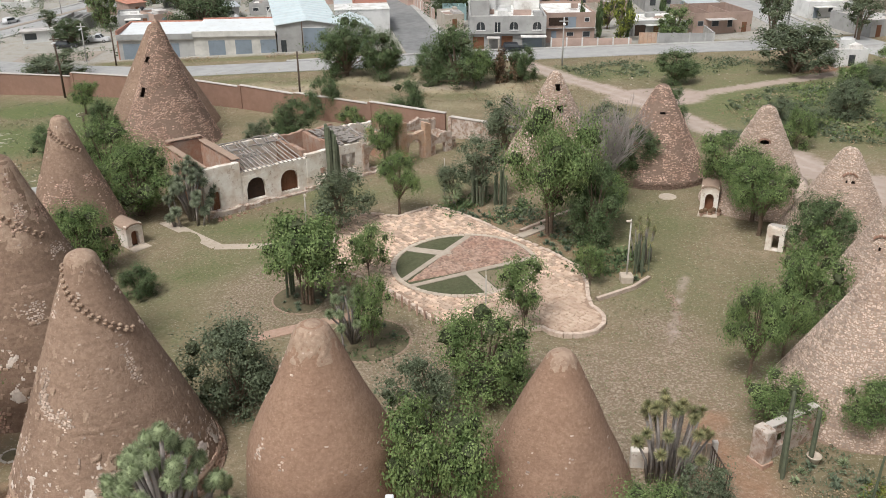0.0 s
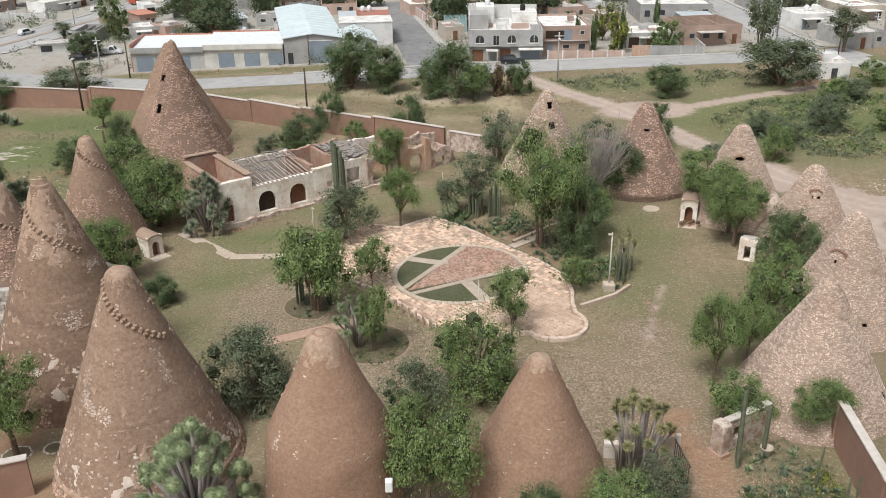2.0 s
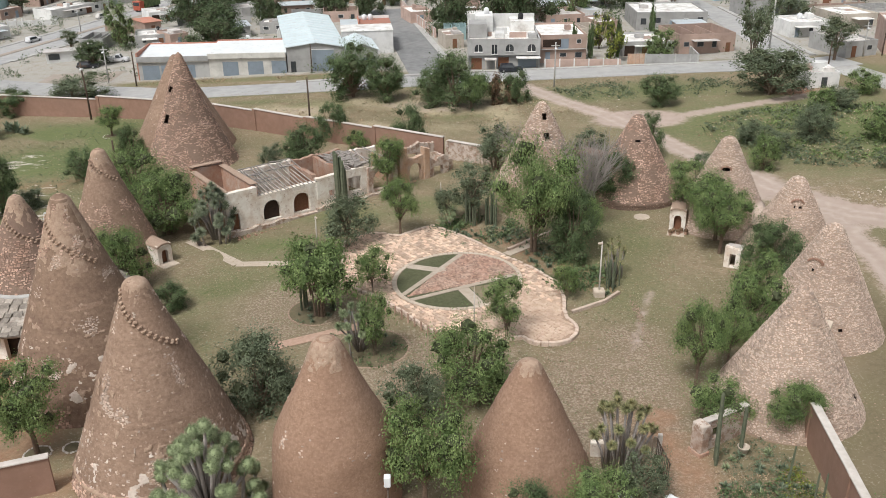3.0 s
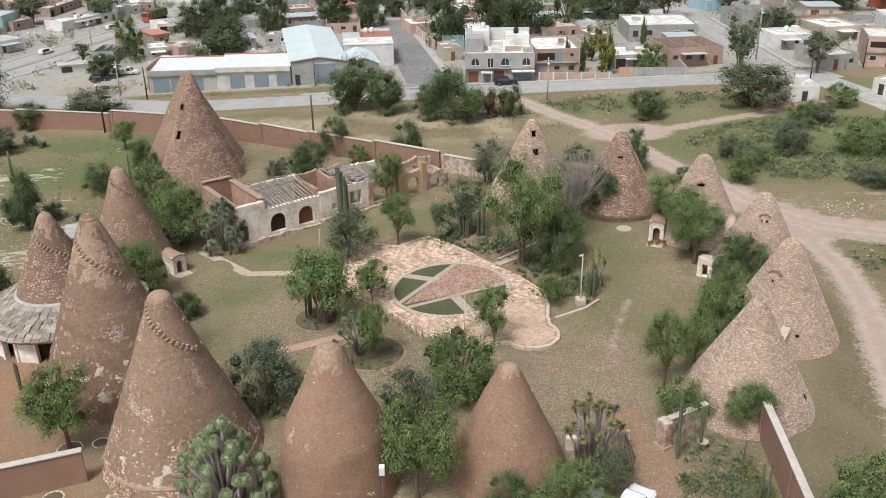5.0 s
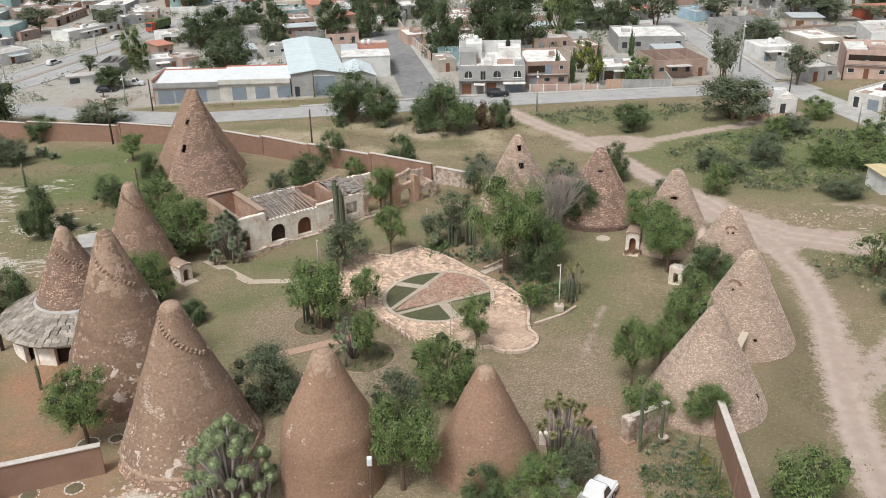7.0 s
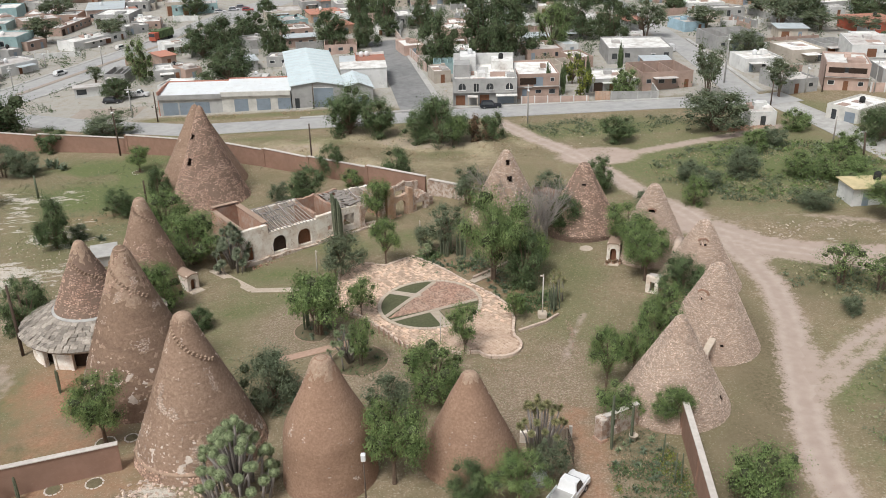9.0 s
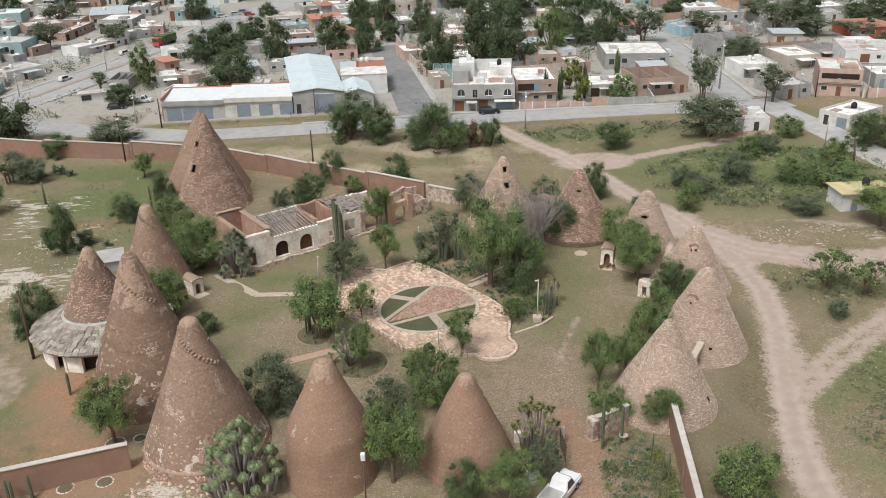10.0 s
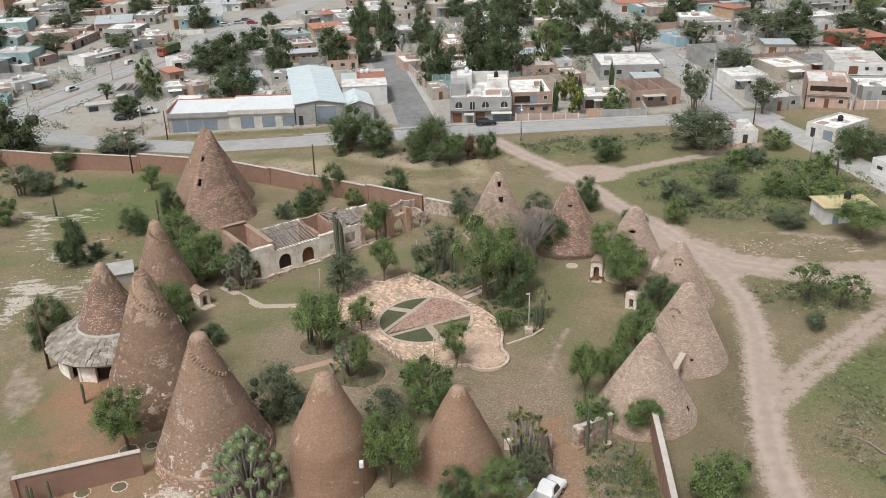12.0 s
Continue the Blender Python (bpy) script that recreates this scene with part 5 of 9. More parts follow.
part("cover_disc", bm, "kerb", mh)

# the hut round the western cone
hut = thing("round_hut", -28.71, 48.36, label="round whitewashed hut with a grey slab roof round a cone", category="hut")


def lathe_open(name, pr, mat, parent, seg=48, a0=0.0, a1=2 * math.pi, label="", smooth=True):
    full = abs(a1 - a0 - 2 * math.pi) < 1e-3
    k = seg if full else seg + 1
    v, f = [], []
    for r_, z in pr:
        for j in range(k):
            a = a0 + (a1 - a0) * j / seg
            v.append((r_ * math.cos(a), r_ * math.sin(a), z))
    for i in range(len(pr) - 1):
        for j in range(seg):
            j2 = (j + 1) % k
            f.append((i * k + j, i * k + j2, (i + 1) * k + j2, (i + 1) * k + j))
    return pyd(name, v, f, mat, parent, label, smooth)


gaps = (radians(-122), radians(-108)), (radians(-92), radians(-70)), (radians(-160), radians(-150))
cur = -math.pi
for g0, g1 in sorted(gaps) + [(math.pi, math.pi)]:
    lathe_open("wall_segment", [(5.6, -0.3), (5.6, 2.0), (5.3, 2.0), (5.3, -0.3)], "plaster", hut, max(4, int((g0 - cur) * 8)), cur, g0, "whitewashed curved wall")
    cur = g1
lathe_open("dark_interior", [(5.0, 0.0), (5.0, 2.1)], "void", hut)
lathe_open("roof", [(5.5, 1.98), (6.28, 1.92), (6.35, 2.1), (3.3, 3.45), (3.1, 3.45)], "thatch", hut, 56, label="grey conical slab roof")
lathe_open("collar", [(3.38, 3.3), (3.42, 3.5), (3.3, 3.58), (3.0, 3.58)], "concrete", hut, 56, label="pale mortar collar")
rnd = random.Random(9)
tile = None
for ring_ in range(8):
    rad = 6.2 - ring_ * 0.36
    cnt = int(2 * math.pi * rad / 0.62)
    for j in range(cnt):
        a = 2 * math.pi * j / cnt + ring_ * 0.3
        if math.sin(a) > 0.55:
            continue
        z = 2.17 + (6.35 - rad) * 0.454
        if tile is None:
            tile = boxes("roof_slab", [(-0.26, -0.33, -0.02, 0.26, 0.33, 0.02)], "slab", hut, bevel=0.01)
            o = tile
        else:
            o = tile.copy()
            scene.collection.objects.link(o)
        o.matrix_basis = pose(rad * math.cos(a), rad * math.sin(a), z, 0, 0, math.degrees(a)) @ pose(0, 0, rnd.uniform(-0.02, 0.03), 0, 24 + rnd.uniform(-4, 4), rnd.uniform(-9, 9)) @ Matrix.Diagonal((rnd.uniform(0.8, 1.15), rnd.uniform(0.7, 1.05), 1, 1))
for a in (-122, -108, -92, -70):
    q = boxes("door_post", [(-0.2, -0.12, -0.3, 0.2, 0.12, 2.0)], "plaster", hut)
    q.matrix_basis = pose(5.5 * math.cos(radians(a)), 5.5 * math.sin(radians(a)), 0, 0, 0, a)
pad = thing("concrete_pad", -34.0, 65.8, 20, label="sloping grey sheet-metal roof of a low shed", category="shed")
boxes("wall_body", [(-1.3, -1.7, -0.2, 1.3, 1.7, 1.2)], "concrete", pad)
boxes("roof_sheet", [(-1.45, -1.9, 1.2, 1.45, 1.9, 1.3)], "concrete", pad, "pale flat roof sheet", bevel=0.02)
# link slab between two stone cones, and clay pipes between others
ch_ = thing("stone_chute", 24.6, 38.3, 55, z=gz(24.6) + 1.9, label="pale stone chute bridging two cone granaries", category="chute")
o = boxes("chute_slab", [(-1.1, -0.28, -0.1, 1.1, 0.28, 0.1)], "kerb", ch_, bevel=0.03)
o.matrix_basis = pose(0, 0, 0, 0, -14, 0)
boxes("chute_pier", [(-1.0, -0.3, -2.1, -0.5, 0.3, -0.2)], "stone_pale", ch_, bevel=0.03)
boxes("chute_pier", [(0.6, -0.3, -2.1, 1.1, 0.3, 0.1)], "stone_pale", ch_, bevel=0.03)
for x_, y_, rot, hz in ((27.0, 57.2, 70, 2.3), (15.9, 73.6, -40, 2.6)):
    pp = thing("clay_duct", x_, y_, rot, label="round stone duct joining two cone granaries", category="duct", group="ducts between cones")
    v, f = tube_data([(-1.7, 0, hz - 0.3), (0, 0, hz), (1.7, 0, hz - 0.1)], [0.5, 0.5, 0.5], 12)
    pyd("duct_body", v, f, "stone_pale" if y_ < 60 else "mortar_red", pp, smooth=True)
    boxes("duct_pier", [(-0.4, -0.4, -0.3, 0.4, 0.4, hz - 0.3)], "stone_red", pp, bevel=0.04)

# ---- gate ----
gw = thing("gate_wall", 14.2, 29.2, 29, label="ruined gate pier and wall with flaking plaster", category="gate")
boxes("pier", [(0.0, -0.3, -0.3, 0.6, 0.5, 1.95)], "flaked", gw, "flaking white pier", bevel=0.05)
boxes("pier_footing", [(-0.05, -0.36, -0.3, 0.66, 0.56, 0.25)], "brick", gw, bevel=0.03)
arch_wall("wall_body", 0.6, 3.7, -0.3, 1.8, [(1.1, 1.8, 0.6, 1.35, False)], 0.0, 0.3, "flaked", gw, 0.06, 41)
boxes("wall_cap", [(0.6, -0.06, 1.86, 3.76, 0.36, 1.96)], "cap", gw, bevel=0.02)
pot = thing("flower_pot", 16.75, 29.2, label="pale stone flower pot beside the gate wall", category="pot")
lathe_open("pot_body", [(0.02, 0.0), (0.2, 0.0), (0.3, 0.4), (0.34, 0.46), (0.3, 0.48), (0.26, 0.4), (0.02, 0.36)], "kerb", pot, 20)
gl = thing("gate_wall", 8.6, 29.7, -8, label="low pale wall with a timber fence beside yuccas", category="gate")
boxes("wall_body", [(0, -0.2, -0.3, 1.3, 0.2, 0.9)], "plaster", gl, bevel=0.03)
for i in range(10):
    boxes("fence_board", [(1.5 + i * 0.2, -0.03, -0.2, 1.66 + i * 0.2, 0.03, 1.35 + 0.1 * math.sin(i * 2.3))], "kerb", gl)
boxes("gate_post", [(3.5, -0.12, -0.3, 3.75, 0.12, 1.6)], "cap", gl, bevel=0.02)
rt = thing("iron_gate", 11.95, 28.9, -86, label="thin rusty iron gate leaf standing open", category="gate")
for i in range(9):
    boxes("bar", [(0.1 + i * 0.24, -0.02, 0.05, 0.14 + i * 0.24, 0.02, 1.5)], "pole", rt)
boxes("rail", [(0, -0.025, 0.1, 2.2, 0.025, 0.16)], "pole", rt)
boxes("rail", [(0, -0.025, 1.4, 2.2, 0.025, 1.46)], "pole", rt)


# ---- poles and lamps ----
def post(x, y, h, r0, mat, label, name="utility_pole", arm=True, lean=0.0, group="utility poles"):
    e = thing(name, x, y, label=label, category="pole", group=group)
    v, f = tube_data([(0, 0, -0.3), (0, 0, h * 0.5), (lean * h, 0, h)], [r0, r0 * 0.85, r0 * 0.7], 8)
    pyd("shaft", v, f, mat, e, smooth=True)
    if arm:
        boxes("crossarm", [(-0.6, -0.05, h - 0.55, 0.6, 0.05, h - 0.43)], mat, e)
        boxes("lamp_head", [(-0.15, -0.75, h - 0.9, 0.15, -0.05, h - 0.74)], "white_metal", e, "pale street lamp head", bevel=0.03)
    return e


post(-34.6, 45.7, 7.0, 0.16, "pole", "dark timber utility pole beside a round hut", arm=False)
post(-45.2, 105.0, 7.6, 0.15, "pole", "dark timber utility pole at the adobe wall", lean=-0.02)
post(-14.3, 92.7, 6.9, 0.13, "pole", "dark timber utility pole at the adobe wall", arm=False)
post(-34.1, 81.7, 3.7, 0.14, "pole", "short dark pole beside a cone granary", arm=False)
post(57.6, 83.6, 4.6, 0.17, "pole", "dark timber pole on the road verge", arm=False, lean=-0.06)
post(57.7, 92.7, 4.2, 0.12, "old_wood", "grey timber pole on the road verge", arm=False)
post(56.3, 112.9, 4.2, 0.12, "pole", "dark pole at a street corner", arm=False)
post(54.1, 129.7, 8.6, 0.16, "concrete", "grey concrete utility pole with crossarms")
post(-44.7, 123.2, 5.2, 0.13, "pole", "dark pole before a warehouse", arm=False)
post(-50.1, 126.6, 5.6, 0.12, "concrete", "pale concrete street lamp by parked cars")
post(-18.4, 127.2, 4.4, 0.1, "pole", "thin dark pole before a shed", arm=False)
post(-82.6, 153.0, 5.0, 0.11, "concrete", "pale street lamp along the avenue")
post(-71.9, 174.5, 5.0, 0.11, "concrete", "pale street lamp along the avenue")
post(-84.8, 174.6, 4.0, 0.11, "concrete", "pale street lamp along the avenue")
post(64.9, 120.8, 5.0, 0.12, "concrete", "pale concrete utility pole by houses")
post(67.8, 120.9, 4.6, 0.11, "pole", "dark pole by houses", arm=False)
post(75.4, 118.6, 5.4, 0.12, "concrete", "pale concrete utility pole by houses")
post(17.4, 111.0, 6.2, 0.12, "concrete", "pale concrete pole beside the road")
post(-50.5, 87.5, 3.2, 0.18, "cactus", "dead dark cactus stump in the field", name="cactus_stump", arm=False, group="")
lp = post(12.4, 48.2, 4.3, 0.065, "cap", "white lamp post on a concrete block", name="lamp_post", arm=False, group="lamp posts")
boxes("base_block", [(-0.4, -0.4, -0.2, 0.4, 0.4, 0.45)], "kerb", lp, "concrete base block", bevel=0.06)
boxes("lamp_head", [(-0.3, -0.09, 4.1, 0.05, 0.09, 4.22)], "kerb", lp, bevel=0.03)
post(3.0, 44.0, 2.9, 0.05, "cap", "thin pale post at the plaza edge", name="lamp_post", arm=False, group="lamp posts")
lp = post(-9.7, 59.6, 2.7, 0.07, "cap", "white lamp post on the lawn", name="lamp_post", arm=False, group="lamp posts")
boxes("lamp_head", [(-0.08, -0.1, 2.5, 0.16, 0.1, 2.64)], "kerb", lp, bevel=0.03)
post(1.0, 64.9, 3.3, 0.05, "cap", "thin pale post on the lawn", name="lamp_post", arm=False, group="lamp posts")
post(3.0, 44.2, 3.3, 0.04, "kerb", "thin pale post on the plaza", name="lamp_post", arm=False, group="lamp posts")
lp = post(-1.75, 20.1, 6.4, 0.06, "pole", "thin pole with a white floodlight box", name="lamp_post", arm=False, group="lamp posts")
boxes("floodlight", [(-0.14, -0.16, 6.35, 0.14, 0.14, 6.85)], "white_metal", lp, "white floodlight box", bevel=0.03)


# ---- vehicles ----
def car(name, x, y, rot, L, W, H, color, label, kind="suv", group=""):
    e = thing(name, x, y, rot, label=label, category="car" if kind != "pickup" else "pickup truck", group=group)
    e.matrix_basis = e.matrix_basis @ Matrix.Scale(1 / UNIT, 4)
    paint = surf(name + "_paint", color, tuple(c * 1.08 for c in color), scale=1.0, rough=0.3, bump=0.0, spec=0.5)
    bm = bmesh.new()
    h0, h1 = 0.28, H * 0.56
    for b in ((-L / 2, -W / 2, h0, L / 2, W / 2, h1),):
        vs = [bm.verts.new(p) for p in boxv(*b)]
        for f in BOXF:
            bm.faces.new([vs[i] for i in f])
    bmesh.ops.bevel(bm, geom=list(bm.edges), offset=0.13, segments=2, affect="EDGES")
    part("body", bm, paint, e)
    c0, c1 = (-L * 0.46, L * 0.2) if kind == "suv" else (-L * 0.05, L * 0.26)
    bm = bmesh.new()
    v0 = [bm.verts.new(p) for p in ((c0, -W * 0.46, h1 - 0.05), (c1, -W * 0.46, h1 - 0.05), (c1, W * 0.46, h1 - 0.05), (c0, W * 0.46, h1 - 0.05), (c0 + 0.25, -W * 0.38, H), (c1 - 0.55, -W * 0.38, H), (c1 - 0.55, W * 0.38, H), (c0 + 0.25, W * 0.38, H))]
    for f in BOXF:
        bm.faces.new([v0[i] for i in f])
    bmesh.ops.bevel(bm, geom=list(bm.edges), offset=0.06, segments=2, affect="EDGES")
    part("cabin", bm, paint, e)
    zc, zt = h1 + 0.04, H - 0.1
    for s in (-1, 1):
        yb, yt = s * W * 0.462, s * W * 0.395
        vv = [(c0 + 0.2, yb, zc), (c1 - 0.15, yb, zc), (c1 - 0.55, yt, zt), (c0 + 0.35, yt, zt)]
        pyd("side_window", vv + [(x_, y_ + s * 0.012, z_) for x_, y_, z_ in vv], [(4, 5, 6, 7) if s < 0 else (7, 6, 5, 4), (0, 1, 5, 4), (2, 3, 7, 6)], "glass", e)
    vv = [(c1 - 0.02, -W * 0.38, zc), (c1 - 0.02, W * 0.38, zc), (c1 - 0.5, W * 0.33, zt + 0.03), (c1 - 0.5, -W * 0.33, zt + 0.03)]
    pyd("windscreen", vv + [(x_ + 0.03, y_, z_ + 0.02) for x_, y_, z_ in vv], [(4, 5, 6, 7), (0, 1, 5, 4), (2, 3, 7, 6)], "glass", e)
    if kind == "pickup":
        boxes("load_bed", [(-L / 2 + 0.1, -W / 2 + 0.12, h1 + 0.002, -L * 0.08, W / 2 - 0.12, h1 + 0.012)], "concrete", e, "grey load bed")
        for b in ((-L / 2 + 0.02, -W / 2 + 0.02, h1 - 0.02, -L * 0.06, -W / 2 + 0.12, h1 + 0.28), (-L / 2 + 0.02, W / 2 - 0.12, h1 - 0.02, -L * 0.06, W / 2 - 0.02, h1 + 0.28), (-L / 2 + 0.02, -W / 2 + 0.02, h1 - 0.02, -L / 2 + 0.12, W / 2 - 0.02, h1 + 0.28)):
            boxes("bed_side", [b], paint, e, bevel=0.02)
    for sx in (-0.31, 0.31):
        for sy in (-1, 1):
            bm = bmesh.new()
            bmesh.ops.create_cone(bm, cap_ends=True, segments=16, radius1=0.34, radius2=0.34, depth=0.22, matrix=Matrix.Rotation(math.pi / 2, 4, "X"))
            w = part("wheel", bm, "tyre", e)
            w.matrix_basis = pose(sx * L, sy * (W / 2 - 0.08), 0.34)
            bm = bmesh.new()
            bmesh.ops.create_cone(bm, cap_ends=True, segments=12, radius1=0.19, radius2=0.19, depth=0.24, matrix=Matrix.Rotation(math.pi / 2, 4, "X"))
            part("rim", bm, "chrome", w)
    for sy in (-1, 1):
        boxes("headlight", [(L / 2 - 0.02, sy * W * 0.36 - 0.14, h1 - 0.2, L / 2 + 0.015, sy * W * 0.36 + 0.14, h1 - 0.05)], "white_metal", e, "clear headlight")
        boxes("tail_light", [(-L / 2 - 0.015, sy * W * 0.4 - 0.1, h1 - 0.25, -L / 2 + 0.02, sy * W * 0.4 + 0.1, h1 - 0.05)], "leaf_red", e, "red tail light")
    boxes("bumper", [(L / 2 - 0.06, -W * 0.46, 0.28, L / 2 + 0.06, W * 0.46, 0.46)], "chrome", e, bevel=0.03)
    boxes("bumper", [(-L / 2 - 0.06, -W * 0.46, 0.28, -L / 2 + 0.06, W * 0.46, 0.46)], "chrome", e, bevel=0.03)
    return e


car("pickup_truck", 11.15, 23.3, 56, 5.3, 1.9, 1.85, (0.72, 0.72, 0.72), "white pickup truck parked on the gate drive", "pickup")
car("parked_car", 12.2, 121.3, 2, 4.6, 1.8, 1.6, (0.02, 0.023, 0.03), "dark sport utility car parked before a grey house")
car("parked_car", -57.6, 138.4, 5, 4.4, 1.8, 1.4, (0.03, 0.03, 0.035), "black car parked under a tree")
car("pickup_truck", -54.0, 142.4, 5, 5.2, 1.9, 1.75, (0.65, 0.65, 0.66), "white pickup truck parked beside a warehouse", "pickup")
car("parked_van", 51.8, 159.0, 92, 4.8, 1.9, 1.9, (0.5, 0.5, 0.5), "silver van parked in a side street")
tk = thing("water_tank", 9.5, 25.0, label="white plastic water tank beside the drive", category="tank")
lathe_open("tank_body", [(0.02, -0.1), (0.55, -0.05), (0.58, 0.9), (0.4, 1.15), (0.18, 1.22), (0.16, 1.3), (0.0, 1.3)], "white_metal", tk, 20)


# ---- plants ----
def heart_mesh():
    bm = bmesh.new()
    bmesh.ops.create_icosphere(bm, subdivisions=2, radius=1.0)
    out = [x.co.copy() for x in bm.verts], [tuple(x.index for x in q.verts) for q in bm.faces]
    bm.free()
    return out


HEART = heart_mesh()


def crown_data(rnd, hw, z0, z1, nb, ncl, nl, leaf, shape="round", up=0.5, hollow=0.25, core=0.42, lobe=1.0):
    """Leaf clumps on boughs: returns leaf quads and bough ends. The crown is 2*hw wide, from z0 to z1."""
    v, f, ends = [], [], []
    zc, hh = (z0 + z1) / 2, (z1 - z0) / 2
    for b in range(int(nb * 1.3)):
        for _ in range(60):
            p = Vector((rnd.uniform(-1, 1), rnd.uniform(-1, 1), rnd.uniform(-1, 1)))
            if p.length < 1 and p.length > hollow:
                break
        if shape == "upper" and p.z < 0.0:
            p.x, p.y = p.x * (0.75 + 0.3 * p.z), p.y * (0.75 + 0.3 * p.z)
        if shape == "lobed":
            k_ = 0.86 / max(0.5, math.sqrt(1 - p.z * p.z)) if p.z > 0 else 0.86 + 0.2 * p.z
            p.x, p.y = p.x * k_, p.y * k_
            p.z += 0.16 * math.sin(p.x * 4.0 + 1.0)
        if shape == "canopy":
            p.z = abs(p.z) * 1.7 - 0.75
        if shape == "dome" and p.z < 0.1:
            k_ = 0.95 / max(0.45, math.sqrt(1 - p.z * p.z))
            p.x, p.y = p.x * k_, p.y * k_
        if shape == "umbrella":
            p.z = 0.2 + 0.6 * (1 - (p.x ** 2 + p.y ** 2)) + rnd.uniform(-0.35, 0.15)
        c = Vector((p.x * hw * 0.74, p.y * hw * 0.74, zc + p.z * hh * 0.76))
        br = hw * rnd.uniform(0.2, 0.36) * lobe
        ends.append(c)
        flat = min(1.0, hh / hw) * 0.9
        # opaque heart of the bough under its leaves; tree_proto colours it dark as inner shade
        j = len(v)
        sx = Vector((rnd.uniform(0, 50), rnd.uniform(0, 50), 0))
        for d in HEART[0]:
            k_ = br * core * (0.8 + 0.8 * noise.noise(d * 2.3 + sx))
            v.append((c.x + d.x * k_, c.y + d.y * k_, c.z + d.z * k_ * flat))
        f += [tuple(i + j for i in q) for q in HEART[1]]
        for k in range(ncl):
            q = Vector((rnd.gauss(0, 1), rnd.gauss(0, 1), rnd.gauss(0.2, 1))).normalized()
            q *= br * rnd.uniform(0.5, 1.2) * (0.9 + 0.5 * noise.noise(q * 2.3 + sx))
            q.z *= flat
            cc = c + q
            cr = br * rnd.uniform(0.24, 0.44)
            qn = q.normalized()
            for i in range(nl):
                o_ = Vector((rnd.gauss(0, 1), rnd.gauss(0, 1), rnd.gauss(0, 1)))
                lp_ = cc + o_ * cr * 0.62
                n_ = (o_.normalized() * 0.45 + qn * 0.95 + Vector((0, 0, up)) + Vector((rnd.uniform(-1, 1), rnd.uniform(-1, 1), rnd.uniform(-1, 1))) * 0.7).normalized()
                a_ = n_.orthogonal().normalized()
                w_ = rnd.uniform(0, 6.28)
                t_ = (a_ * math.cos(w_) + n_.cross(a_) * math.sin(w_))
                s_ = n_.cross(t_)
                L_, W_ = leaf * rnd.uniform(0.6, 1.15), leaf * rnd.uniform(0.3, 0.52)
                j = len(v)
                tip = lp_ + t_ * L_ - n_ * L_ * 0.25
                v += [tuple(lp_ - t_ * L_ * 0.4), tuple(lp_ + s_ * W_), tuple(tip), tuple(lp_ - s_ * W_)]
                f.append((j, j + 1, j + 2, j + 3))
    return v, f, ends


